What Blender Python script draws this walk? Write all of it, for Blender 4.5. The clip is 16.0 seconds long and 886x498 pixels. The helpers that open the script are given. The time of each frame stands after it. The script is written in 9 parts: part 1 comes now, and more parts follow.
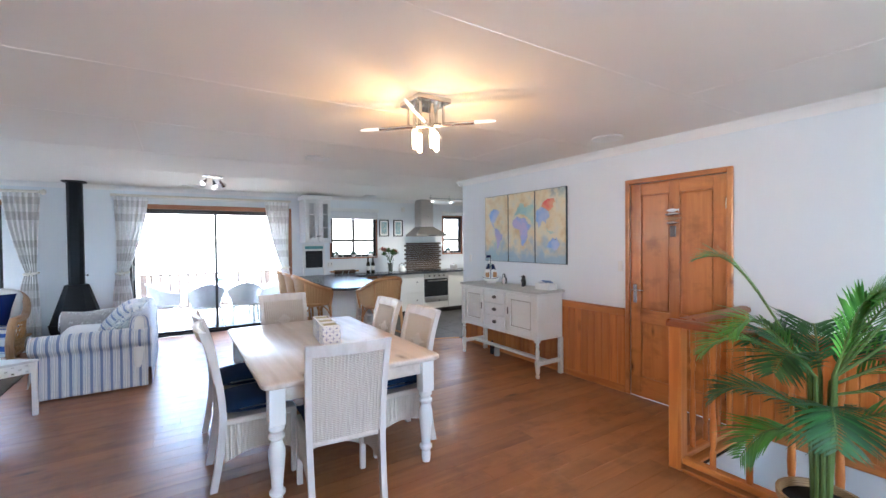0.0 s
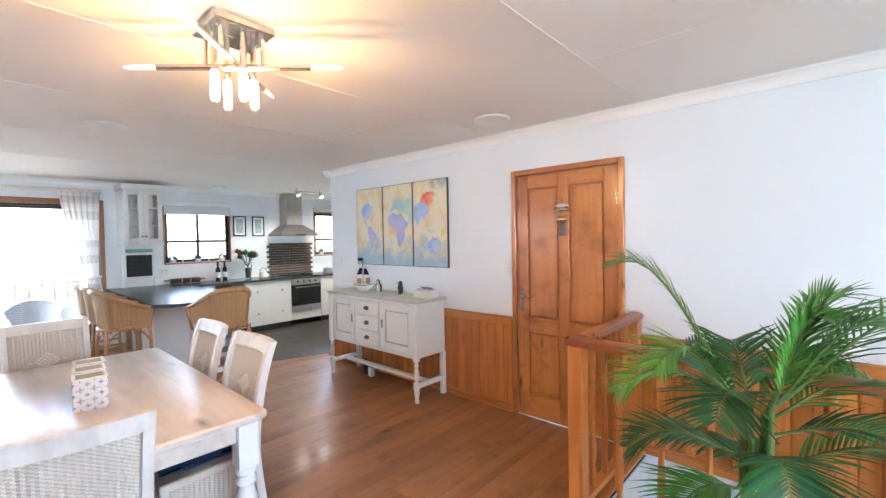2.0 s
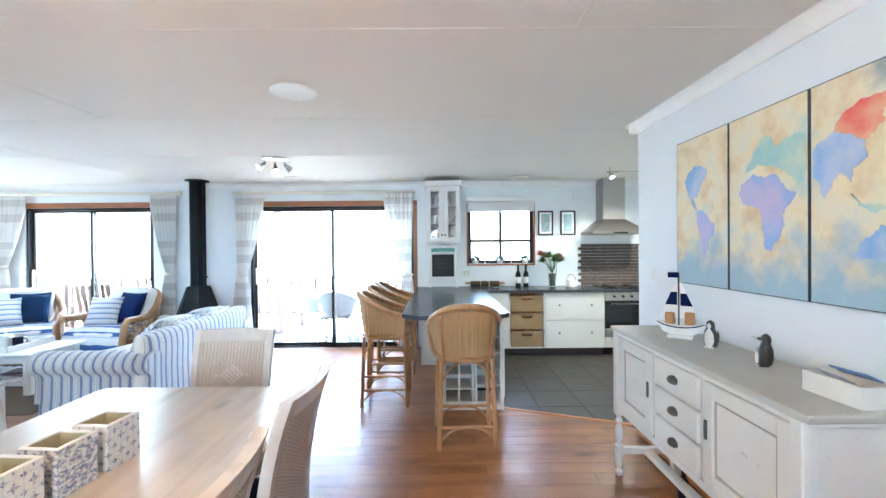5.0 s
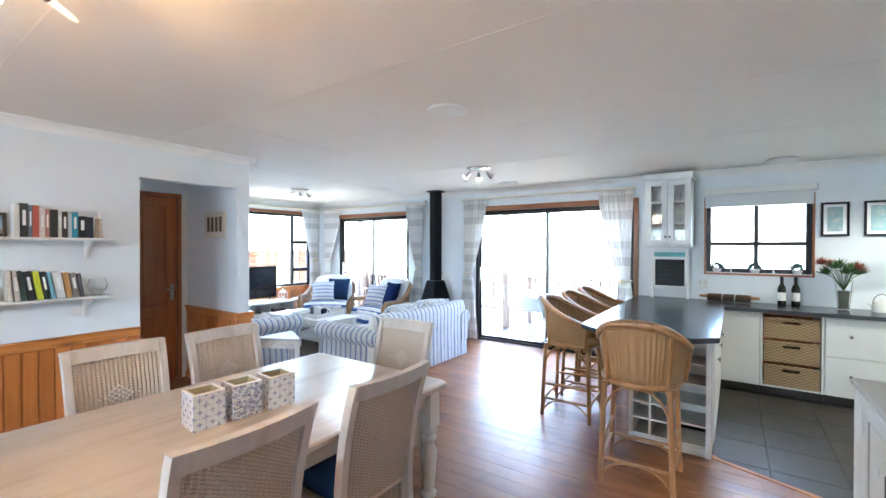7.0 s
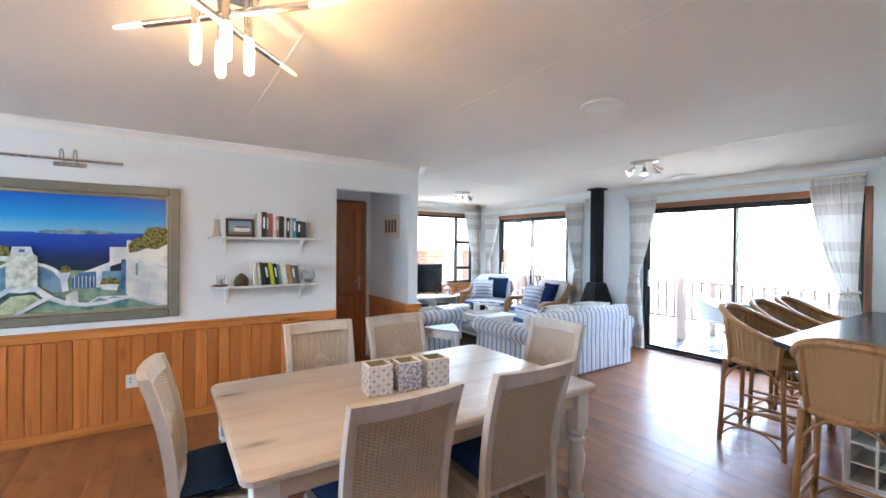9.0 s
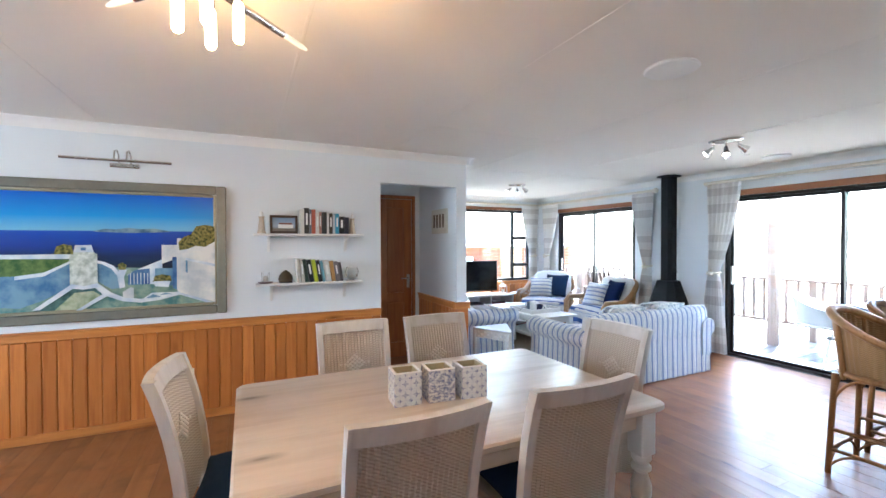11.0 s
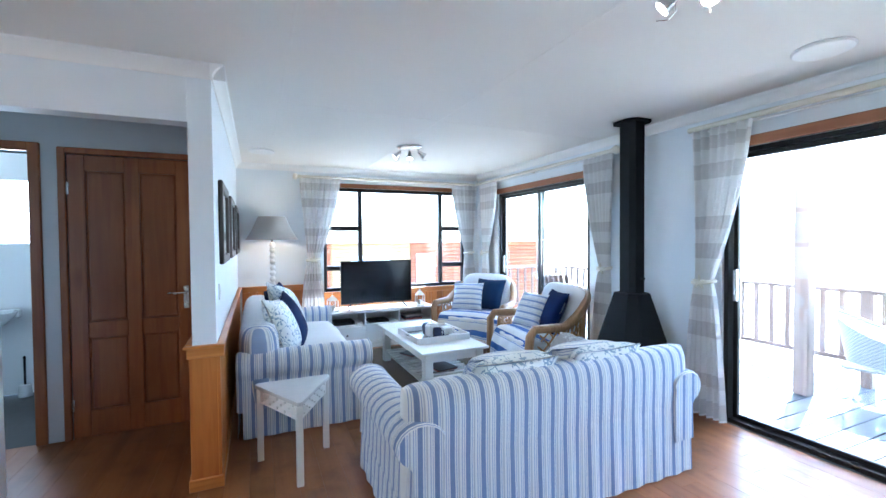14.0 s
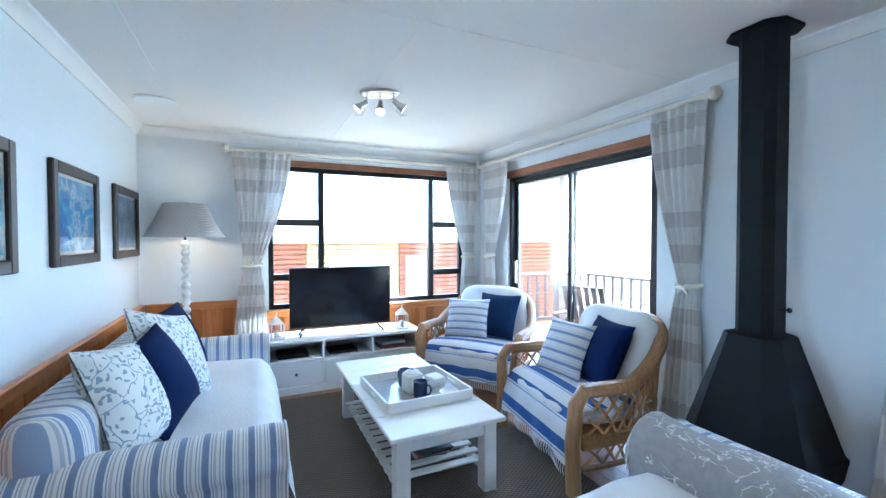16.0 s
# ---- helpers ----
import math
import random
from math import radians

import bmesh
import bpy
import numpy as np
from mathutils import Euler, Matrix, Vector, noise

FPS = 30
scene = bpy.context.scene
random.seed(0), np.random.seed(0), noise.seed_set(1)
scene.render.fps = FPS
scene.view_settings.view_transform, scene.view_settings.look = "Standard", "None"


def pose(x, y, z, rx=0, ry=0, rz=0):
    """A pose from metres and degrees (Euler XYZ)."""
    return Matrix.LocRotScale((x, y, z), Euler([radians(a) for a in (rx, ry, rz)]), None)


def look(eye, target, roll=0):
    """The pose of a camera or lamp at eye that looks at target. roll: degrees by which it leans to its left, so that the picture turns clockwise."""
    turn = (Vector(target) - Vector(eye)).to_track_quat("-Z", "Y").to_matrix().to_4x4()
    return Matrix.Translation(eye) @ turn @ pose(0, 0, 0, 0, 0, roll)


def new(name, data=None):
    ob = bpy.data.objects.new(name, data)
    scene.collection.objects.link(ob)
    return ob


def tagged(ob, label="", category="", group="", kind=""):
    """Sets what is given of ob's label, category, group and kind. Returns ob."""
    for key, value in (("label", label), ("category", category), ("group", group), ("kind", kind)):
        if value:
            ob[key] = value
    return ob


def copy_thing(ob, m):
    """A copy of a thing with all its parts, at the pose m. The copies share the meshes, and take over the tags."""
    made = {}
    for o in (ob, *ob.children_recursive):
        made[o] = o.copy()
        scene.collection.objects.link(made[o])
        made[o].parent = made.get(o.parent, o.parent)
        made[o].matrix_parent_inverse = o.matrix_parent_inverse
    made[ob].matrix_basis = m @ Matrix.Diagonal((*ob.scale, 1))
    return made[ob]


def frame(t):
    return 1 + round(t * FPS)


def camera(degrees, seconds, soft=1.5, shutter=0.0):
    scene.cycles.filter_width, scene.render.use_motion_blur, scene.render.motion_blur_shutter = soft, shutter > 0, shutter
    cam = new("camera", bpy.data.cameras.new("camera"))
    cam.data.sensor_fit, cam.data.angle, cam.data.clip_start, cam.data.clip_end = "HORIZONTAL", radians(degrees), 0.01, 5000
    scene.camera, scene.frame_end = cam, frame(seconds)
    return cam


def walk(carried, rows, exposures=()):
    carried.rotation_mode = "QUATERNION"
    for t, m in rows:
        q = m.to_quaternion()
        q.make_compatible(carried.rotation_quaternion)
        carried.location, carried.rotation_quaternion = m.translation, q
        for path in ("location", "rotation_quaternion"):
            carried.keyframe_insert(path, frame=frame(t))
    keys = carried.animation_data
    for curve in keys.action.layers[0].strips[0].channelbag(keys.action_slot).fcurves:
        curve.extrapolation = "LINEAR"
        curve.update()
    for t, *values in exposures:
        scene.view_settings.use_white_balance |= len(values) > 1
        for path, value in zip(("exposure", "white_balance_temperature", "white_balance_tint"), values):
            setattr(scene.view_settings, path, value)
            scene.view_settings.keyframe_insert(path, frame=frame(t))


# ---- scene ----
cam = camera(93.0, 16.0)
PATH = [
    (0, (0.334, 0.191, 1.540), (1.408, 1.878, 1.504), -0.6),
    (0.5, (0.428, 0.260, 1.543), (1.651, 1.840, 1.505), -0.7),
    (1, (0.509, 0.375, 1.540), (1.891, 1.820, 1.501), -0.7),
    (1.5, (0.685, 0.535, 1.518), (2.148, 1.894, 1.476), -0.8),
    (2, (0.984, 0.718, 1.551), (2.464, 2.063, 1.502), -1.0),
    (2.5, (1.234, 0.981, 1.569), (2.65, 2.391, 1.513), -1.1),
    (3, (1.475, 1.32, 1.57), (2.717, 2.887, 1.517), -1.2),
    (3.2, (1.615, 1.422, 1.562), (2.752, 3.067, 1.523), -1.4),
    (5.3, (2.651, 2.385, 1.509), (2.457, 4.376, 1.493), -0.4),
    (5.5, (2.717, 2.487, 1.531), (2.380, 4.456, 1.510), -0.4),
    (6, (2.915, 2.550, 1.531), (2.210, 4.422, 1.517), -0.2),
    (6.5, (3.085, 2.505, 1.520), (2.139, 4.268, 1.509), 0.0),
    (7, (3.251, 2.463, 1.547), (2.113, 4.106, 1.533), 0.1),
    (7.5, (3.343, 2.487, 1.531), (2.041, 4.001, 1.522), 0.2),
    (8, (3.393, 2.496, 1.536), (1.934, 3.858, 1.524), 0.3),
    (8.5, (3.382, 2.470, 1.534), (1.810, 3.706, 1.521), 0.4),
    (9, (3.382, 2.440, 1.541), (1.713, 3.543, 1.525), 0.5),
    (9.2, (3.364, 2.428, 1.535), (1.664, 3.482, 1.520), 0.6),
    (11.3, (3.14, 2.863, 1.506), (1.321, 3.71, 1.479), -0.2),
    (11.5, (3.051, 3.02, 1.484), (1.232, 3.868, 1.461), -0.2),
    (12, (2.881, 3.48, 1.489), (1.057, 4.315, 1.458), -0.4),
    (12.5, (2.625, 3.872, 1.486), (0.806, 4.715, 1.447), -0.4),
    (13, (2.412, 4.358, 1.474), (0.59, 5.19, 1.437), -0.5),
    (13.5, (2.162, 4.781, 1.449), (0.337, 5.597, 1.408), -0.4),
    (14, (1.83, 5.184, 1.455), (0.003, 5.996, 1.408), -0.5),
    (14.5, (1.482, 5.479, 1.475), (-0.343, 6.296, 1.423), -0.5),
    (15, (1.056, 5.669, 1.489), (-0.766, 6.492, 1.426), -0.4),
    (15.5, (0.725, 5.807, 1.475), (-1.094, 6.636, 1.415), -0.5),
    (16, (0.368, 5.886, 1.442), (-1.45, 6.719, 1.396), -0.1),
]
EXPOSURES = [(0.0, 4.24, 5400, 7), (1.5, 4.38, 5650, 8), (2.0, 4.64, 5600, 7), (2.5, 4.77, 5550, 6), (3.0, 5.02, 5450, 2), (5.5, 4.86, 5200, -1), (7.0, 4.58, 5300, 1), (9.0, 4.35, 5500, 4),
             (12.0, 4.32, 5300, 3), (13.5, 4.25, 4980, 2), (14.5, 4.3, 4850, 0), (16.0, 4.08, 4800, -2)]
walk(cam, [(t, look(eye, target, roll)) for t, eye, target, roll in PATH], EXPOSURES)

# ---- world, sun and large lights ----
world = bpy.data.worlds.new("sky")
scene.world = world
world.use_nodes = True
wn = world.node_tree.nodes
sky = wn.new("ShaderNodeTexSky")
sky.sky_type, sky.sun_disc = "NISHITA", False
sky.sun_elevation, sky.sun_rotation = radians(58), radians(-20)
sky.air_density, sky.dust_density = 1.0, 2.0
wn["Background"].inputs["Strength"].default_value = 0.15
world.node_tree.links.new(sky.outputs["Color"], wn["Background"].inputs["Color"])

sun_data = bpy.data.lights.new("sun", "SUN")
sun_data.energy, sun_data.angle, sun_data.color = 4.8, radians(0.53), (1.0, 0.96, 0.9)
sun = new("sun", sun_data)
sun.matrix_basis = look((-3.4, 18, 16.5), (0, 8.6, 0))


def window_light(name, x, y, z, w, h, facing, watts, color=(0.86, 0.93, 1.0)):
    """Daylight of an opening: an area lamp in the opening that faces into the room."""
    d = bpy.data.lights.new(name, "AREA")
    d.shape, d.size, d.size_y, d.energy, d.color = "RECTANGLE", w, h, watts, color
    ob = new(name, d)
    ob.matrix_basis = look((x, y, z), (x + facing[0], y + facing[1], z + facing[2]))
    ob.visible_camera = True
    return ob


window_light("daylight_rear_window", 1.2, -2.42, 1.5, 2.6, 1.3, (0, 1, 0), 4.4)


# fill lamp at an unseen, added opening, to brighten bathroom and passage
window_light("bathroom_fill_light", -3.62, 3.0, 1.75, 0.7, 0.6, (1, 0, 0), 1.3)


def bulb(name, x, y, z, watts, color=(1.0, 0.72, 0.42), radius=0.02):
    d = bpy.data.lights.new(name, "POINT")
    d.energy, d.color, d.shadow_soft_size = watts, color, radius
    ob = new(name, d)
    ob.location = (x, y, z)
    return ob


def downlight(name, x, y, z, watts, color, radius=0.04):
    """The beam of a ceiling spotlight: a wide cone that points at the floor."""
    d = bpy.data.lights.new(name, "SPOT")
    d.energy, d.color, d.shadow_soft_size, d.spot_size, d.spot_blend = watts, color, radius, radians(150), 0.6
    ob = new(name, d)
    ob.location = (x, y, z)
    return ob

# ---- mesh tools ----
class Shape:
    """Collects vertices and faces of one mesh."""

    def __init__(self):
        self.v, self.f = [], []

    def add(self, verts, faces, m=None):
        n = len(self.v)
        self.v += [tuple(m @ Vector(p)) for p in verts] if m is not None else [tuple(p) for p in verts]
        self.f += [tuple(i + n for i in f) for f in faces]
        return self

    def box(self, x0, y0, z0, x1, y1, z1, c=0.0, m=None):
        """A box, with its edges chamfered by c."""
        x0, x1 = min(x0, x1), max(x0, x1)
        y0, y1 = min(y0, y1), max(y0, y1)
        z0, z1 = min(z0, z1), max(z0, z1)
        c = min(c, (x1 - x0) * 0.45, (y1 - y0) * 0.45, (z1 - z0) * 0.45)
        if c <= 0:
            v = [(x, y, z) for x in (x0, x1) for y in (y0, y1) for z in (z0, z1)]
            return self.add(v, [(0, 1, 3, 2), (4, 6, 7, 5), (0, 4, 5, 1), (2, 3, 7, 6), (0, 2, 6, 4), (1, 5, 7, 3)], m)
        v, ix = [], {}
        for i, x in enumerate((x0, x1)):
            for j, y in enumerate((y0, y1)):
                for k, z in enumerate((z0, z1)):
                    sx, sy, sz = (c if i == 0 else -c), (c if j == 0 else -c), (c if k == 0 else -c)
                    ix[i, j, k] = len(v)
                    v += [(x, y + sy, z + sz), (x + sx, y, z + sz), (x + sx, y + sy, z)]
        f = []
        for i in (0, 1):
            q = [ix[i, 0, 0], ix[i, 0, 1], ix[i, 1, 1], ix[i, 1, 0]]
            f.append(q if i == 0 else q[::-1])
            q = [ix[0, i, 0] + 1, ix[1, i, 0] + 1, ix[1, i, 1] + 1, ix[0, i, 1] + 1]
            f.append(q if i == 0 else q[::-1])
            q = [ix[0, 0, i] + 2, ix[0, 1, i] + 2, ix[1, 1, i] + 2, ix[1, 0, i] + 2]
            f.append(q if i == 0 else q[::-1])
        for a in (0, 1):
            for b in (0, 1):
                p, q = ix[a, b, 0], ix[a, b, 1]
                e = (p, p + 1, q + 1, q)
                f.append(e if a == b else e[::-1])
                p, q = ix[a, 0, b], ix[a, 1, b]
                e = (p, q, q + 2, p + 2)
                f.append(e if a == b else e[::-1])
                p, q = ix[0, a, b], ix[1, a, b]
                e = (p + 1, p + 2, q + 2, q + 1)
                f.append(e if a == b else e[::-1])
        for (i, j, k), p in ix.items():
            e = (p, p + 2, p + 1)
            f.append(e if (i + j + k) % 2 == 0 else e[::-1])
        return self.add(v, f, m)

    def prism(self, poly, z0, z1, m=None):
        """An upright prism over a polygon (counter-clockwise) in x and y."""
        n = len(poly)
        v = [(x, y, z0) for x, y in poly] + [(x, y, z1) for x, y in poly]
        f = [tuple(range(n))[::-1], tuple(range(n, 2 * n))]
        f += [(i, (i + 1) % n, n + (i + 1) % n, n + i) for i in range(n)]
        return self.add(v, f, m)

    def lathe(self, profile, seg=20, m=None, turn=0.0):
        """A turned body from (radius, z) pairs, bottom to top."""
        v, f, n = [], [], len(profile)
        for r, z in profile:
            v += [(r * math.cos(turn + 2 * math.pi * i / seg), r * math.sin(turn + 2 * math.pi * i / seg), z) for i in range(seg)]
        for k in range(n - 1):
            f += [(k * seg + i, k * seg + (i + 1) % seg, (k + 1) * seg + (i + 1) % seg, (k + 1) * seg + i) for i in range(seg)]
        f += [tuple(range(seg))[::-1], tuple(range((n - 1) * seg, n * seg))]
        return self.add(v, f, m)

    def tube(self, path, r, seg=8, closed=False, m=None):
        """A round bar along a path; r is a number or one for each point."""
        pts = [Vector(p) for p in path]
        n = len(pts)
        rr = r if isinstance(r, (list, tuple)) else [r] * n
        v, f = [], []
        up = None
        for i, p in enumerate(pts):
            a = pts[(i - 1) % n] if (closed or i > 0) else p
            b = pts[(i + 1) % n] if (closed or i < n - 1) else p
            d = (b - a).normalized()
            if up is None:
                up = Vector((0, 0, 1)) if abs(d.z) < 0.9 else Vector((1, 0, 0))
            s = d.cross(up).normalized()
            up = s.cross(d).normalized()
            v += [tuple(p + rr[i] * (math.cos(2 * math.pi * k / seg) * s + math.sin(2 * math.pi * k / seg) * up)) for k in range(seg)]
        for i in range(n if closed else n - 1):
            j = (i + 1) % n
            f += [(i * seg + k, i * seg + (k + 1) % seg, j * seg + (k + 1) % seg, j * seg + k)[::-1] for k in range(seg)]
        if not closed:
            f += [tuple(range(seg)), tuple(range((n - 1) * seg, n * seg))[::-1]]
        return self.add(v, f, m)

    def sheet(self, fn, nu, nv, closed_u=False, m=None):
        """A surface of nu x nv cells from fn(u, v)."""
        cu = nu if closed_u else nu + 1
        v = [tuple(fn(i / nu, j / nv)) for j in range(nv + 1) for i in range(cu)]
        f = [(j * cu + i, j * cu + (i + 1) % cu, (j + 1) * cu + (i + 1) % cu, (j + 1) * cu + i) for j in range(nv) for i in range(nu)]
        return self.add(v, f, m)

    def pillow(self, w, h, t, m=None, n=14):
        """A filled cushion in its own x and y, with pulled-out corners."""
        def top(sign):
            def fn(u, v):
                a, b = 2 * u - 1, 2 * v - 1
                edge = max(0.0, (1 - abs(a) ** 2.4) * (1 - abs(b) ** 2.4))
                k = 1 - 0.07 * (1 - abs(a) ** 2) * abs(b) ** 3 - 0.0
                q = 1 - 0.07 * (1 - abs(b) ** 2) * abs(a) ** 3
                return (w / 2 * a * q, h / 2 * b * k, sign * (t / 2 * edge ** 0.55 + 0.004))
            return fn
        self.sheet(top(1), n, n, m=m)
        k = len(self.f)
        self.sheet(top(-1), n, n, m=m)
        self.f[k:] = [f[::-1] for f in self.f[k:]]
        return self

    def bolster(self, w, h, t, m=None):
        """A box cushion with round corners and a domed face, in its own x and y."""
        def fn(u, v):
            a, b = 2 * math.pi * u, math.pi * (v - 0.5)
            ring = math.cos(b) ** 0.4 if math.cos(b) > 1e-6 else 0.0
            cx, cy = math.cos(a), math.sin(a)
            return (w / 2 * ring * math.copysign(abs(cx) ** 0.5, cx), h / 2 * ring * math.copysign(abs(cy) ** 0.5, cy), t / 2 * math.copysign(abs(math.sin(b)) ** 0.8, b))
        return self.sheet(fn, 40, 16, True, m)

    def cells(self, us, vs, solid, t0, t1, axis):
        """A wall of thickness t0 to t1 across axis, cut by us and vs into cells, of which some are open."""
        def at(u, v, t):
            return (t, u, v) if axis == "x" else (u, t, v) if axis == "y" else (u, v, t)
        nu, nv = len(us) - 1, len(vs) - 1
        ok = [[solid((us[i] + us[i + 1]) / 2, (vs[j] + vs[j + 1]) / 2) for j in range(nv)] for i in range(nu)]
        for i in range(nu):
            for j in range(nv):
                if not ok[i][j]:
                    continue
                a, b, c, d = us[i], us[i + 1], vs[j], vs[j + 1]
                q = [(a, c), (b, c), (b, d), (a, d)]
                self.add([at(u, v, t0) for u, v in q], [(0, 1, 2, 3)])
                self.add([at(u, v, t1) for u, v in q], [(3, 2, 1, 0)])
                for (p, r), (di, dj) in zip(((0, 1), (1, 2), (2, 3), (3, 0)), ((0, -1), (1, 0), (0, 1), (-1, 0))):
                    x, y = i + di, j + dj
                    if not (0 <= x < nu and 0 <= y < nv) or not ok[x][y]:
                        self.add([at(*q[p], t0), at(*q[r], t0), at(*q[r], t1), at(*q[p], t1)], [(0, 1, 2, 3)])
        return self

    def mesh(self, name, material, angle=35, fix=False):
        me = bpy.data.meshes.new(name)
        me.from_pydata(self.v, [], self.f)
        if fix:
            bm = bmesh.new()
            bm.from_mesh(me)
            bmesh.ops.remove_doubles(bm, verts=bm.verts, dist=1e-5)
            bmesh.ops.recalc_face_normals(bm, faces=bm.faces)
            bm.to_mesh(me)
            bm.free()
        for p in me.polygons:
            p.use_smooth = True
        me.set_sharp_from_angle(angle=radians(angle))
        me.materials.append(material)
        return me


def part(name, shape, material, parent, label="", m=None, fix=False, angle=35):
    """One mesh under a thing or under a part."""
    ob = new(name, shape.mesh(name, material, angle, fix) if isinstance(shape, Shape) else shape)
    if parent is not None:
        ob.parent = parent
    if m is not None:
        ob.matrix_basis = m
    return tagged(ob, label)


def thing(name, label, category, m=None, group="", kind=""):
    """The base of a thing with parts."""
    ob = new(name)
    ob.empty_display_size = 0.1
    if m is not None:
        ob.matrix_basis = m
    return tagged(ob, label, category, group, kind)


def single(name, shape, material, label, category, m=None, group="", kind="", fix=False, angle=35):
    """A thing that is one mesh."""
    return tagged(part(name, shape, material, None, "", m, fix, angle), label, category, group, kind)


def setting(name, shape, material, label="", category="", fix=False, angle=35):
    return single(name, shape, material, label, category, kind="structure", fix=fix, angle=angle)


# ---- materials ----
class Nodes:
    """A node material with one Principled shader."""

    def __init__(self, name, rough=0.5, metal=0.0, **kw):
        self.mat = bpy.data.materials.new(name)
        self.mat.use_nodes = True
        self.t = self.mat.node_tree
        self.n = self.t.nodes
        self.b = self.n["Principled BSDF"]
        self.b.inputs["Roughness"].default_value = rough
        self.b.inputs["Metallic"].default_value = metal
        for k, val in kw.items():
            self.b.inputs[k.replace("_", " ")].default_value = val
        self.coord = self.n.new("ShaderNodeTexCoord").outputs["Object"]

    def link(self, a, b):
        self.t.links.new(a, b)

    def put(self, value, socket):
        if hasattr(value, "is_linked"):
            self.link(value, socket)
        else:
            socket.default_value = value

    def scale(self, s, vec=None, random=False):
        n = self.n.new("ShaderNodeMapping")
        n.inputs["Scale"].default_value = s if isinstance(s, tuple) else (s, s, s)
        self.link(vec or self.coord, n.inputs["Vector"])
        if random:
            info = self.n.new("ShaderNodeObjectInfo")
            mul = self.n.new("ShaderNodeMath")
            mul.operation = "MULTIPLY"
            mul.inputs[1].default_value = 37.0
            self.link(info.outputs["Random"], mul.inputs[0])
            self.link(mul.outputs[0], n.inputs["Location"])
        return n.outputs[0]

    def noise(self, scale, detail=3.0, vec=None, rough=0.55, random=False):
        n = self.n.new("ShaderNodeTexNoise")
        n.inputs["Scale"].default_value = 1.0
        n.inputs["Detail"].default_value = detail
        n.inputs["Roughness"].default_value = rough
        self.link(self.scale(scale, vec, random), n.inputs["Vector"])
        return n.outputs["Fac"]

    def voronoi(self, scale, feature="F1", random=False, vec=None):
        n = self.n.new("ShaderNodeTexVoronoi")
        n.feature = feature
        n.inputs["Scale"].default_value = 1.0
        self.link(self.scale(scale, vec, random), n.inputs["Vector"])
        return n.outputs["Distance"]

    def math(self, op, a, b=0.0, clamp=False):
        n = self.n.new("ShaderNodeMath")
        n.operation, n.use_clamp = op, clamp
        self.put(a, n.inputs[0])
        self.put(b, n.inputs[1])
        return n.outputs[0]

    def ramp(self, fac, stops, kind="LINEAR"):
        n = self.n.new("ShaderNodeValToRGB")
        n.color_ramp.interpolation = kind
        e = n.color_ramp.elements
        while len(e) < len(stops):
            e.new(0.5)
        for el, (p, c) in zip(e, stops):
            el.position, el.color = p, (*c, 1) if len(c) == 3 else c
        self.link(fac, n.inputs["Fac"])
        return n.outputs["Color"]

    def mix(self, fac, a, b, kind="MIX"):
        n = self.n.new("ShaderNodeMix")
        n.data_type, n.blend_type = "RGBA", kind
        self.put(fac, n.inputs[0])
        for v, s in ((a, n.inputs[6]), (b, n.inputs[7])):
            self.put((*v, 1) if isinstance(v, tuple) and len(v) == 3 else v, s)
        return n.outputs[2]

    def axis(self, k, vec=None):
        n = self.n.new("ShaderNodeSeparateXYZ")
        self.link(vec or self.coord, n.inputs[0])
        return n.outputs[k]

    def color(self, c):
        self.put((*c, 1) if isinstance(c, tuple) and len(c) == 3 else c, self.b.inputs["Base Color"])
        return self

    def rough(self, fac, lo, hi):
        n = self.n.new("ShaderNodeMapRange")
        n.inputs["To Min"].default_value, n.inputs["To Max"].default_value = lo, hi
        self.link(fac, n.inputs["Value"])
        self.link(n.outputs[0], self.b.inputs["Roughness"])
        return self

    def bump(self, height, strength=0.3, distance=0.002):
        n = self.n.new("ShaderNodeBump")
        n.inputs["Strength"].default_value, n.inputs["Distance"].default_value = strength, distance
        self.link(height, n.inputs["Height"])
        old = self.b.inputs["Normal"]
        if old.is_linked:
            self.link(old.links[0].from_socket, n.inputs["Normal"])
        self.link(n.outputs[0], old)
        return self


def plain(name, c, rough=0.5, metal=0.0, vary=0.12, scale=6.0, bump=0.05, fine=80.0, **kw):
    """A plain surface with slight stains and grain."""
    k = Nodes(name, rough, metal, **kw)
    dark = tuple(x * (1 - vary) for x in c)
    base = k.mix(k.noise(scale, 4), dark, c)
    k.color(k.mix(k.math("MULTIPLY", k.noise(fine, 2), 0.25), base, tuple(min(1, x * (1 + vary)) for x in c)))
    k.rough(k.noise(scale * 2.5, 3), max(0.02, rough - 0.08), min(1, rough + 0.08))
    if bump:
        k.bump(k.noise(fine, 3), bump, 0.002)
    return k.mat


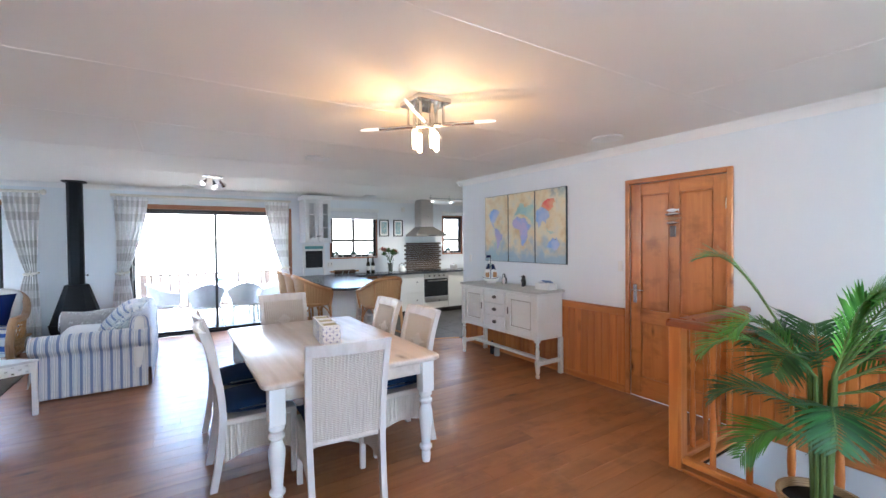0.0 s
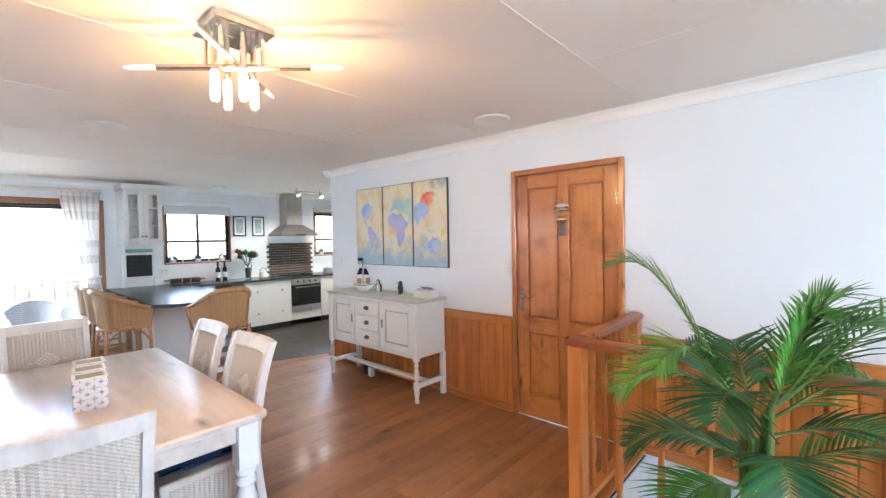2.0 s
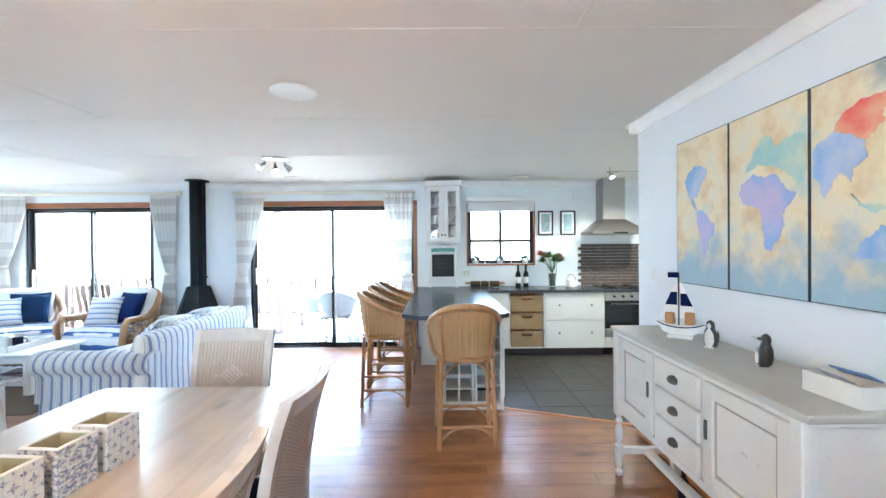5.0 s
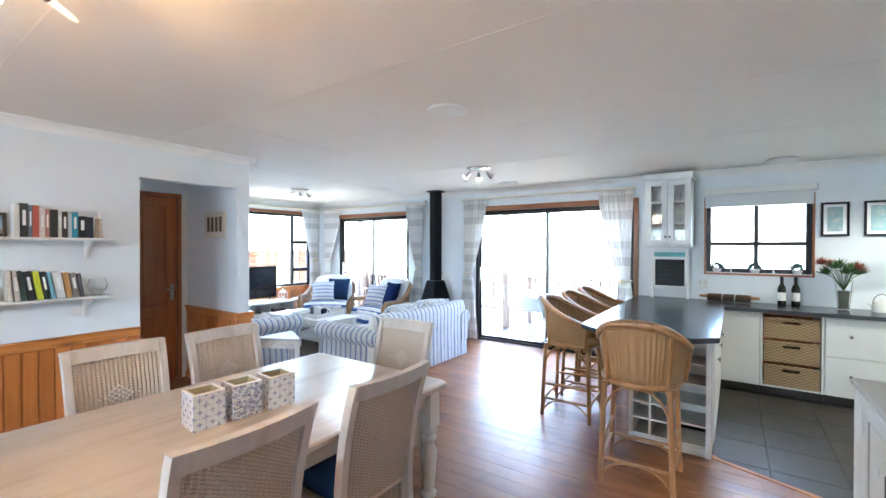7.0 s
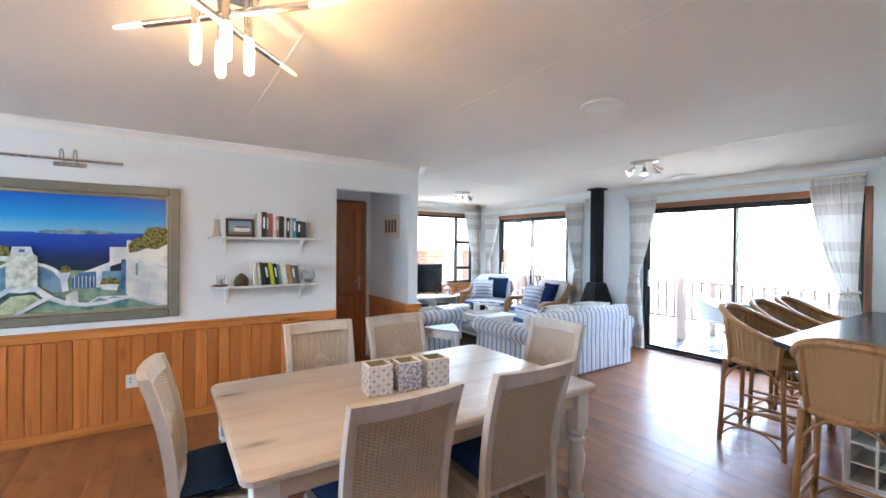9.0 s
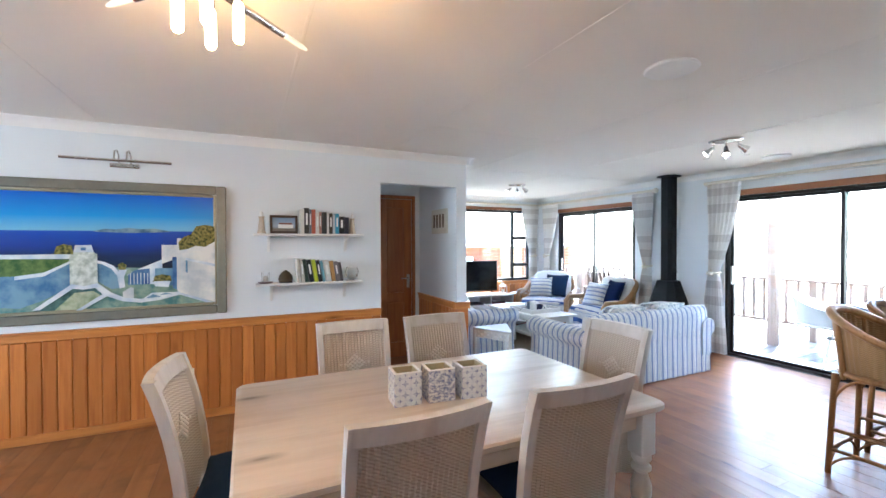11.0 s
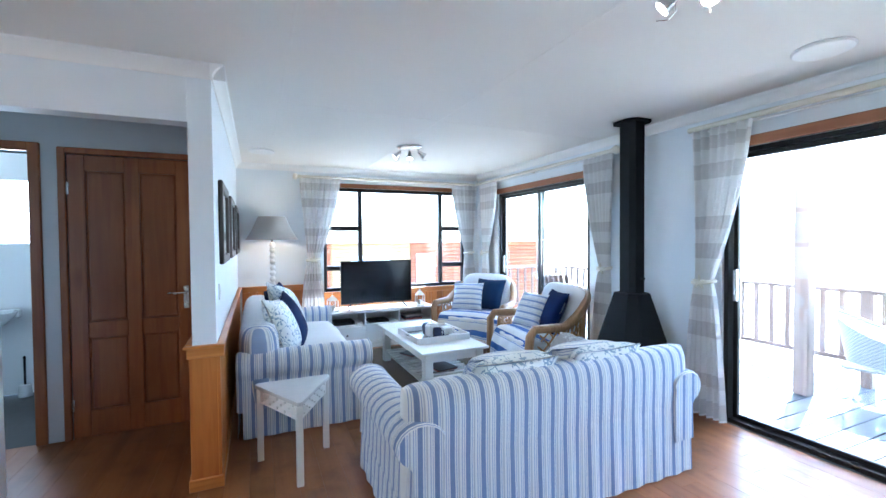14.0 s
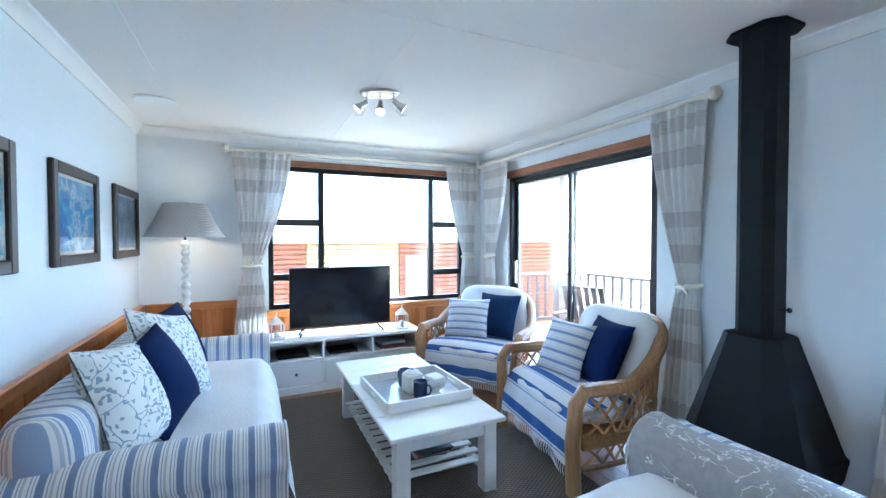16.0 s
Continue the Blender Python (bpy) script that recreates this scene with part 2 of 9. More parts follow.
def wood(name, light, dark, along="y", rough=0.4, knots=0.0, ring=18.0, gloss=0.0, tint=0.25, bump=0.15, mottle=0.0):
    """Wood with grain along an axis, with knots, varied from piece to piece."""
    k = Nodes(name, rough, Coat_Weight=gloss, Coat_Roughness=0.12)
    stretch = {"x": (0.06, 1, 1), "y": (1, 0.06, 1), "z": (1, 1, 0.06)}[along]
    grain = k.noise(tuple(ring * s for s in stretch), 5, random=True)
    fine = k.noise(tuple(ring * 9 * s for s in stretch), 3, random=True)
    c = k.mix(k.math("MULTIPLY", fine, 0.35), k.ramp(grain, [(0.32, dark), (0.5, light), (0.68, tuple(0.5 * a + 0.5 * b for a, b in zip(light, dark)))]), dark)
    info = k.n.new("ShaderNodeObjectInfo")
    isle = k.n.new("ShaderNodeNewGeometry")
    rnd = k.math("FRACT", k.math("ADD", info.outputs["Random"], isle.outputs["Random Per Island"]))
    c = k.mix(k.math("MULTIPLY", rnd, tint), c, tuple(0.55 * d for d in dark))
    cloud = k.noise(tuple(4.0 * s ** 0.45 for s in stretch), 4, random=True)
    c = k.mix(k.ramp(cloud, [(0.47, (0, 0, 0)), (0.68, (0.36, 0.36, 0.36))]), c, tuple(0.75 * d for d in dark))
    if mottle:
        smoke = k.noise((4.2, 4.2, 5.5), 5, random=True)
        c = k.mix(k.math("MULTIPLY", k.ramp(smoke, [(0.52, (0, 0, 0)), (0.7, (1, 1, 1))]), mottle), c, tuple(0.42 * d for d in dark))
    if knots:
        kd = k.voronoi(tuple(knots * (0.35 if s < 1 else 1.0) for s in stretch), random=True)
        c = k.mix(k.ramp(kd, [(0.03, (1, 1, 1)), (0.055, (0.5, 0.5, 0.5)), (0.12, (0, 0, 0))]), c, tuple(0.3 * d for d in dark))
    k.color(c)
    k.rough(k.noise(7, 4), rough - 0.1, rough + 0.1)
    k.bump(grain, bump, 0.0015)
    return k.mat


def glass(name, tint=(1, 1, 1), rough=0.0):
    k = Nodes(name, rough, Transmission_Weight=1.0, IOR=1.45)
    k.color(tint)
    return k.mat


def lamp_glow(name, color, strength):
    k = Nodes(name, 0.4)
    k.color((0.9, 0.88, 0.85))
    k.b.inputs["Emission Color"].default_value = (*color, 1)
    k.b.inputs["Emission Strength"].default_value = strength
    return k.mat


WALL = plain("pale_blue_wall_paint", (0.75, 0.785, 0.81), 0.6, vary=0.05, scale=1.6, bump=0.06, fine=120)
WHITE_WALL = plain("white_wall_paint", (0.74, 0.75, 0.75), 0.6, vary=0.05, scale=1.6, bump=0.06, fine=120)
CEILING = plain("ceiling_board_paint", (0.83, 0.795, 0.74), 0.85, vary=0.04, scale=1.2, bump=0.03, fine=60)
CORNICE = plain("cornice_paint", (0.82, 0.81, 0.79), 0.5, vary=0.04, scale=3)
PINE = wood("varnished_pine_vertical", (0.70, 0.27, 0.06), (0.44, 0.125, 0.025), "z", 0.33, 3.2, 16, 0.3, 0.6)
PINE_X = wood("varnished_pine_x", (0.68, 0.28, 0.065), (0.42, 0.135, 0.03), "x", 0.35, 3.0, 16, 0.3, 0.2)
PINE_Y = wood("varnished_pine_y", (0.68, 0.28, 0.065), (0.42, 0.135, 0.03), "y", 0.35, 3.0, 16, 0.3, 0.2)
DOOR_WOOD = wood("stained_pine_door", (0.60, 0.235, 0.062), (0.40, 0.125, 0.028), "z", 0.34, 4.6, 7, 0.3, 0.22, 0.12, 0.55)
DARK_DOOR = wood("dark_stained_door", (0.40, 0.14, 0.04), (0.24, 0.07, 0.02), "z", 0.35, 2.6, 12, 0.3, 0.15)
DOOR_WOOD_Y = wood("stained_pine_rail", (0.60, 0.235, 0.06), (0.40, 0.125, 0.028), "y", 0.34, 3.4, 10, 0.3, 0.15, 0.12, 0.7)
FLOOR = wood("varnished_floor_board", (0.39, 0.165, 0.055), (0.23, 0.085, 0.028), "x", 0.42, 2.8, 6, 0.1, 0.3, 0.03, 0.5)
SLATE = plain("grey_slate_tile", (0.05, 0.043, 0.035), 0.55, vary=0.6, scale=3.5, bump=0.25, fine=40)
GROUT = plain("dark_grout", (0.06, 0.06, 0.06), 0.8)
BRONZE = plain("bronze_aluminium_frame", (0.022, 0.02, 0.02), 0.4, 0.3, vary=0.2)
TIMBER = wood("oiled_timber_trim", (0.36, 0.15, 0.06), (0.22, 0.08, 0.03), "x", 0.5, 0, 14, 0, 0.2)
TIMBER_Z = wood("oiled_timber_post", (0.36, 0.17, 0.08), (0.22, 0.09, 0.04), "z", 0.5, 2, 14, 0, 0.2)
DECK = wood("weathered_deck_board", (0.06, 0.062, 0.07), (0.032, 0.033, 0.038), "y", 0.6, 0, 14, 0.2, 0.3)
WHITE = plain("white_painted_wood", (0.78, 0.78, 0.76), 0.42, vary=0.07, scale=5)
CREAM = plain("cream_rod_paint", (0.72, 0.68, 0.58), 0.45, vary=0.06)
CHROME = plain("brushed_steel", (0.62, 0.61, 0.60), 0.25, 1.0, vary=0.1, scale=12, bump=0.02)
PANE = glass("window_glass")

# ---- the large structure ----
CEIL = 2.47
EAST, WEST, NORTH, LWEST, SOUTH = 4.14, -0.98, 8.52, -4.25, -2.3
PICT, KEAST, RETURN = 4.96, 6.25, 5.58
T = 0.16


def wall(name, axis, face, back, u0, u1, openings=(), material=WALL, label="", z0=0.0, z1=CEIL + 0.1):
    us, vs = {u0, u1}, {z0, z1}
    for a, b, c, d in openings:
        us |= {a, b}
        vs |= {max(c, z0), d}
    s = Shape().cells(sorted(us), sorted(vs), lambda u, v: not any(a < u < b and c < v < d for a, b, c, d in openings), face, back, axis)
    return setting(name, s, material, label or "painted wall in pale blue plaster", "wall", fix=True)


SLIDE = (-0.29, 2.15, 0.0, 2.12)
SLIDE2 = (-3.62, -1.72, 0.0, 2.12)
KWIN = (2.97, 3.95, 1.24, 2.12)
KWIN2 = (5.64, 6.16, 1.27, 2.12)
LWIN = (6.05, 8.28, 0.72, 2.2)
wall("wall_north", "y", NORTH, NORTH + T, LWEST, KEAST + T, [SLIDE, SLIDE2, KWIN, KWIN2], label="pale blue plaster wall with sliding doors and kitchen windows")
wall("wall_living_west", "x", LWEST, LWEST - T, PICT - 0.13, NORTH + T, [LWIN], label="pale blue plaster wall with the wide living room window")
wall("wall_pictures", "y", PICT, PICT - 0.125, LWEST, WEST, label="pale blue plaster wall behind the sofa")
wall("wall_dining_west", "x", WEST, WEST - 0.125, SOUTH, PICT - 0.126, [(3.96, 4.834, 0.0, 2.14)], label="pale blue plaster wall with an open passage")
wall("wall_east", "x", EAST, EAST + 0.12, SOUTH, RETURN, [(1.84, 2.71, 0.0, 2.08)], label="pale blue plaster wall with a pine door", z0=-1.6)
wall("wall_kitchen_return", "y", RETURN, RETURN - 0.12, EAST + 0.121, KEAST, label="plain kitchen wall")
wall("wall_kitchen_east", "x", KEAST, KEAST + T, RETURN - 0.12, NORTH, label="plain kitchen wall")
wall("wall_south", "y", SOUTH, SOUTH - T, WEST - T, EAST + T, [(-0.1, 2.5, 0.85, 2.15)], label="plain wall with a window behind the dining area")
wall("wall_passage_back", "x", -2.08, -2.2, 2.0, 4.834, [(3.93, 4.72, 0.0, 2.1), (2.945, 3.725, 0.0, 2.1)], WHITE_WALL, "white plaster wall with two doorways in the passage")
wall("wall_passage_south", "y", 2.0, 1.88, -2.2, WEST - 0.126, (), WHITE_WALL, "white plaster end wall of the passage")
# the opening in the bathroom back wall is added for the fill lamp
wall("wall_bathroom_back", "x", -3.5, -3.6, 1.9, 4.8, [(2.65, 3.35, 1.45, 2.05)], WHITE_WALL, "white tiled bathroom wall")
wall("wall_bathroom_north", "y", 3.84, 3.88, -3.5, -2.201, (), WHITE_WALL, "white bathroom wall")
wall("wall_bathroom_south", "y", 2.0, 1.9, -3.5, -2.201, (), WHITE_WALL, "white bathroom wall")

# ceiling boards with cover strips over their joints
s = Shape()
s.box(LWEST - T, SOUTH - T, CEIL + 0.11, KEAST + T, NORTH + T, CEIL + 0.16)
s.box(LWEST - T, SOUTH - T, CEIL, KEAST + T, NORTH + T, CEIL + 0.1)
for y in (-0.85, 0.4, 1.66, 2.95, 4.09, 5.36, 6.65):
    s.box(LWEST if y > PICT else WEST, y - 0.008, CEIL - 0.002, KEAST if y > RETURN else EAST, y + 0.008, CEIL + 0.001, 0.002)
for x, y0, y1 in ((3.16, SOUTH, 1.646), (0.08, 4.102, 5.348), (3.16, 3.0, 4.07), (3.0, 5.372, 6.63), (-1.5, 5.372, 6.63), (-1.5, 6.67, NORTH)):
    s.box(x - 0.008, y0, CEIL - 0.002, x + 0.008, y1, CEIL + 0.001, 0.002)
setting("ceiling", s, CEILING, "white painted ceiling boards with thin cover strips", "ceiling")


def cornice(name, p, q, normal):
    """A coved cornice between a wall and the ceiling, from p to q."""
    prof = [(0.0, -0.075), (0.010, -0.075), (0.014, -0.062), (0.026, -0.04), (0.045, -0.022), (0.064, -0.012), (0.068, -0.004), (0.075, -0.001), (0.0, -0.001)]
    p, q, nrm = Vector((*p, CEIL)), Vector((*q, CEIL)), Vector((*normal, 0))
    v = [tuple(a + nrm * d + Vector((0, 0, z))) for a in (p, q) for d, z in prof]
    n = len(prof)
    f = [(i, (i + 1) % n, n + (i + 1) % n, n + i) for i in range(n)] + [tuple(range(n)), tuple(range(n, 2 * n))]
    setting(name, Shape().add(v, f), CORNICE, "white moulded cornice", "cornice", fix=True)


cornice("cornice_north", (LWEST, NORTH), (KEAST, NORTH), (0, -1))
cornice("cornice_living_west", (LWEST, PICT), (LWEST, NORTH), (1, 0))
cornice("cornice_pictures", (LWEST, PICT), (WEST + 0.075, PICT), (0, 1))
cornice("cornice_dining_west", (WEST, SOUTH), (WEST, PICT + 0.075), (1, 0))
cornice("cornice_east", (EAST, SOUTH), (EAST, RETURN + 0.075), (-1, 0))
cornice("cornice_kitchen_return", (EAST - 0.075, RETURN), (KEAST, RETURN), (0, 1))
cornice("cornice_south", (WEST, SOUTH), (EAST, SOUTH), (0, 1))

# floors: sub-floor with the open stairwell, then boards and tiles at the end of the file
STAIR = (3.22, EAST, SOUTH, 1.66)
s = Shape().cells([LWEST - T, STAIR[0], STAIR[1] + 0.06, KEAST + T], [SOUTH - T, STAIR[3], NORTH + T], lambda u, v: not (STAIR[0] < u < STAIR[1] + 0.06 and v < STAIR[3]), -0.2, -0.022, "z")
setting("floor_base", s, GROUT, "dark floor slab under the boards", "floor", fix=True)


def frame_rect(s, axis, t0, t1, u0, u1, v0, v1, w, c=0.004, bottom=True, ww=None):
    """Four bars round an opening in a plane across axis."""
    ww = ww or w

    def bar(a, b, c0, d):
        if axis == "x":
            s.box(t0, a, c0, t1, b, d, c)
        else:
            s.box(a, t0, c0, b, t1, d, c)
    bar(u0, u0 + w, v0, v1)
    bar(u1 - w, u1, v0, v1)
    bar(u0 + w, u1 - w, v1 - ww, v1)
    if bottom:
        bar(u0 + w, u1 - w, v0, v0 + ww)


def pane(s, axis, t, u0, u1, v0, v1):
    if axis == "x":
        s.box(t - 0.003, u0, v0, t + 0.003, u1, v1)
    else:
        s.box(u0, t - 0.003, v0, u1, t + 0.003, v1)


def glazing(parent, axis, t, u0, u1, v0, v1):
    s = Shape()
    pane(s, axis, t, u0, u1, v0, v1)
    ob = part("pane", s, PANE, parent)
    ob.visible_shadow = False
    return ob


def sliding_door(name, opening, leaves, label, trim):
    u0, u1, v0, v1 = opening
    w = thing(name, label, "sliding door", kind="structure")
    s = Shape()
    frame_rect(s, "y", NORTH + 0.02, NORTH + 0.12, u0, u1, v0, v1, 0.035, ww=0.035)
    part("door_frame", s, BRONZE, w)
    for i, (a, b) in enumerate(leaves):
        t = NORTH + (0.048 if i % 2 else 0.09)
        s = Shape()
        frame_rect(s, "y", t - 0.018, t + 0.018, a, b, v0 + 0.035, v1 - 0.035, 0.036, ww=0.036)
        leaf = part("door_leaf", s, BRONZE, w, "dark bronze aluminium leaf")
        glazing(leaf, "y", t, a + 0.05, b - 0.05, v0 + 0.09, v1 - 0.09)
        if i == 0:
            part("pull_handle", Shape().box(a + 0.012, t - 0.05, 0.95, a + 0.042, t - 0.018, 1.2, 0.006), CHROME, leaf)
    s = Shape().box(u0 - 0.06, NORTH - 0.018, v1, u1 + 0.06, NORTH + 0.02, v1 + 0.075, 0.006)
    part("head_trim", s, TIMBER, w, "reddish timber head trim")
    for x0, x1 in ((u1, u1 + 0.06),) if trim else ():
        part("side_trim", Shape().box(x0, NORTH - 0.018, v0, x1, NORTH + 0.02, v1, 0.006), TIMBER_Z, w, "reddish timber side trim")
    return w


sliding_door("sliding_door_1", SLIDE, [(-0.25, 0.96), (0.915, 2.11)], "dark aluminium sliding glass door onto the deck", True)
sliding_door("sliding_door_2", SLIDE2, [(-3.58, -2.64), (-2.685, -1.76)], "dark aluminium sliding glass door in the living room corner", False)


def casement(name, axis, face, opening, mullions, transoms, label, sill=True, out=1):
    """A framed window: mullions at places, transoms as (from, to, height)."""
    u0, u1, v0, v1 = opening
    w = thing(name, label, "window", kind="structure")
    a, b = sorted((face + out * 0.03, face + out * 0.09))
    s = Shape()
    frame_rect(s, axis, a, b, u0, u1, v0, v1, 0.05)
    part("window_frame", s, BRONZE, w)
    for m in mullions:
        s = Shape()
        s.box(a, m - 0.03, v0 + 0.05, b, m + 0.03, v1 - 0.05, 0.004) if axis == "x" else s.box(m - 0.022, a, v0 + 0.05, m + 0.022, b, v1 - 0.05, 0.004)
        part("mullion", s, BRONZE, w)
    for p, q, z in transoms:
        s = Shape()
        s.box(a - 0.006, p, z - 0.035, b + 0.006, q, z + 0.035, 0.004) if axis == "x" else s.box(p, a - 0.006, z - 0.022, q, b + 0.006, z + 0.022, 0.004)
        part("transom", s, BRONZE, w)
    glazing(w, axis, (a + b) / 2, u0 + 0.045, u1 - 0.045, v0 + 0.045, v1 - 0.045)
    t0, t1 = sorted((face - out * 0.016, face + out * 0.03))
    s = Shape()
    if axis == "x":
        s.box(t0, u0 - 0.05, v1, t1, u1 + 0.05, v1 + 0.06, 0.005)
    else:
        frame_rect(s, axis, t0, t1, u0 - 0.022, u1 + 0.022, v0 - 0.03, v1 + 0.022, 0.022)
    part("timber_trim", s, TIMBER if axis == "x" else DARK_DOOR, w, "reddish timber trim" if axis == "x" else "thin brown timber trim")
    return w


casement("window_living", "x", LWEST, LWIN, (6.58, 7.86), [(6.1, 6.55, 1.62), (6.1, 6.55, 1.05), (7.89, 8.23, 1.62), (7.89, 8.23, 1.05)], "wide dark-framed window with opening side lights", out=-1)
casement("window_kitchen_1", "y", NORTH, KWIN, (3.46,), [(3.02, 3.9, 1.58)], "small dark-framed kitchen window above the counter")
casement("window_kitchen_2", "y", NORTH, KWIN2, (), [(5.69, 6.11, 1.58)], "small dark-framed kitchen window beside the hood")
casement("window_rear", "y", SOUTH, (-0.1, 2.5, 0.85, 2.15), (0.75, 1.6), [], "plain dark-framed window behind the dining area", out=-1)


def board_dado(name, axis, face, u0, u1, top, normal, width=0.092, skirt=True):
    """Upright tongue-and-groove boards with a cap rail and a skirting."""
    d = thing(name, "varnished pine tongue-and-groove dado with a cap rail", "dado", kind="structure")
    mat_h = PINE_Y if axis == "x" else PINE_X

    def slab(a, b, z0, z1, t0, t1, c):
        p, q = sorted((face + normal * t0, face + normal * t1))
        return Shape().box(p, a, z0, q, b, z1, c) if axis == "x" else Shape().box(a, p, z0, b, q, z1, c)
    part("cap_rail", slab(u0, u1, top - 0.075, top - 0.018, 0.0, 0.026, 0.004), mat_h, d)
    part("cap_top", slab(u0, u1, top - 0.018, top, 0.0, 0.042, 0.006), mat_h, d)
    part("backing", slab(u0, u1, 0.0, top - 0.08, 0.0, 0.004, 0), PINE, d)
    if skirt:
        part("skirting", slab(u0, u1, 0.0, 0.072, 0.016, 0.03, 0.005), mat_h, d)
    n = max(1, round((u1 - u0) / width))
    w = (u1 - u0) / n
    proto = None
    for i in range(n):
        if proto is None:
            proto = slab(u0 + 0.001, u0 + w - 0.001, 0.001, top - 0.076, 0.005, 0.018, 0.007).mesh("board", PINE)
        part("board", proto, None, d, m=pose(0, i * w, 0) if axis == "x" else pose(i * w, 0, 0))
    return d


DADO = 0.85
board_dado("dado_dining", "x", WEST, SOUTH, 3.955, DADO, 1)
board_dado("dado_east_1", "x", EAST, 2.76, RETURN - 0.01, DADO, -1)
board_dado("dado_east_2", "x", EAST, SOUTH, 1.79, DADO, -1)
board_dado("dado_pictures", "y", PICT, LWEST, WEST + 0.018, DADO, 1)
board_dado("dado_living_west_1", "x", LWEST, PICT + 0.045, 6.0, DADO, 1)
board_dado("dado_living_west_2", "x", LWEST, 6.0, NORTH, 0.72, 1)
board_dado("dado_passage", "y", 4.834, -2.07, WEST - 0.02, DADO, -1)
# boxed end of the pier between passage and living room
e = thing("dado_pier", "varnished pine boxed pier at the passage", "dado", kind="structure")
part("cap_rail", Shape().box(WEST, 4.806, DADO - 0.075, WEST + 0.026, 5.0, DADO - 0.018, 0.004), PINE_Y, e)
part("cap_top", Shape().box(WEST, 4.79, DADO - 0.018, WEST + 0.042, 5.005, DADO, 0.006), PINE_Y, e)
part("board", Shape().box(WEST, 4.818, 0, WEST + 0.017, 4.976, DADO - 0.076, 0.003), PINE, e)
part("skirting", Shape().box(WEST + 0.017, 4.806, 0, WEST + 0.032, 4.99, 0.072, 0.005), PINE_Y, e)


def panel_door(name, axis, face, u0, u1, top, normal, material, rail_material, label, handle_at, frame_w=0.045, depth=0.0):
    """A closed four-panel door with its frame; hinges on the other side from the handle."""
    d = thing(name, label, "door", kind="structure")

    def slab(a, b, z0, z1, t0, t1, c=0.004):
        p, q = sorted((face + normal * t0, face + normal * t1))
        return Shape().box(p, a, z0, q, b, z1, c) if axis == "x" else Shape().box(a, p, z0, b, q, z1, c)
    fr = 0.022
    part("door_frame", slab(u0 - frame_w, u0, 0, top + frame_w, -0.1, fr, 0.006), material, d)
    part("door_frame", slab(u1, u1 + frame_w, 0, top + frame_w, -0.1, fr, 0.006), material, d)
    part("door_frame", slab(u0, u1, top, top + frame_w, -0.1, fr, 0.006), rail_material, d)
    a, b, z1 = u0 + 0.003, u1 - 0.003, top - 0.003
    st = 0.105
    mid = (a + b) / 2
    leaf = part("door_leaf", slab(a, b, 0.006, z1, -0.03, -0.022, 0), material, d)
    for p, q in ((a, a + st), (b - st, b), (mid - 0.045, mid + 0.045)):
        part("stile", slab(p, q, 0.006, z1, -0.022, 0.0, 0.003), material, leaf)
    for p, q in ((a + st, mid - 0.045), (mid + 0.045, b - st)):
        for z0, zz in ((0.006, 0.2), (0.74, 0.86), (z1 - 0.115, z1)):
            part("rail", slab(p, q, z0, zz, -0.022, -0.001, 0.003), rail_material, leaf)
        for z0, zz in ((0.2, 0.74), (0.86, z1 - 0.115)):
            part("panel", slab(p + 0.012, q - 0.012, z0 + 0.012, zz - 0.012, -0.022, -0.010, 0.008), material, leaf)
    hy = a + 0.05 if handle_at == "low" else b - 0.05
    plate = part("handle_plate", slab(hy - 0.02, hy + 0.02, 0.92, 1.1, 0.0, 0.004, 0.002), CHROME, leaf, "steel handle plate")
    dirn = 1 if handle_at == "low" else -1
    p3 = lambda u, t, z: (face + normal * t, u, z) if axis == "x" else (u, face + normal * t, z)
    s = Shape().tube([p3(hy, 0.004, 1.05), p3(hy, 0.05, 1.05), p3(hy + dirn * 0.02, 0.056, 1.05), p3(hy + dirn * 0.12, 0.056, 1.05)], 0.008, 8)
    part("lever", s, CHROME, plate, "steel lever handle")
    hinge = b if handle_at == "low" else a
    for z in (0.25, top - 0.25):
        part("hinge", slab(hinge - 0.012, hinge + 0.012, z - 0.045, z + 0.045, 0.0, 0.006, 0.001), CHROME, d)
    return d


E_DOOR = panel_door("door_east", "x", EAST, 1.84, 2.71, 2.08, -1, DOOR_WOOD, DOOR_WOOD_Y, "closed knotty pine four-panel door", "high")
P_DOOR = panel_door("door_passage", "x", -2.08, 3.93, 4.72, 2.1, 1, DARK_DOOR, DARK_DOOR, "closed dark-stained pine four-panel door in the passage", "high")
d = thing("door_bathroom", "dark pine door frame of the open bathroom", "door frame", kind="structure")
for y0, y1 in ((2.88, 2.945), (3.725, 3.79)):
    part("door_frame", Shape().box(-2.2, y0, 0, -2.058, y1, 2.165, 0.005), DARK_DOOR, d)
part("door_frame", Shape().box(-2.2, 2.945, 2.1, -2.058, 3.725, 2.165, 0.005), DARK_DOOR, d)

# ---- deck, roof, railing and what lies outside ----
ground = plain("dry_coastal_ground", (0.36, 0.33, 0.26), 0.9, vary=0.4, scale=0.6, bump=0.5, fine=12)
s = Shape().box(-3000, -3000, -4.2, 3000, 3000, -4.0)
setting("ground", s, ground, "dry sandy ground far below the deck", "ground")
s = Shape().box(-5.2, NORTH + T, -0.25, 7, 10.75, -0.07)
setting("deck_base", s, BRONZE, "dark joists under the deck", "deck")


RAILING = wood("weathered_railing", (0.20, 0.14, 0.11), (0.12, 0.085, 0.065), "x", 0.6, 0, 14, 0, 0.2)
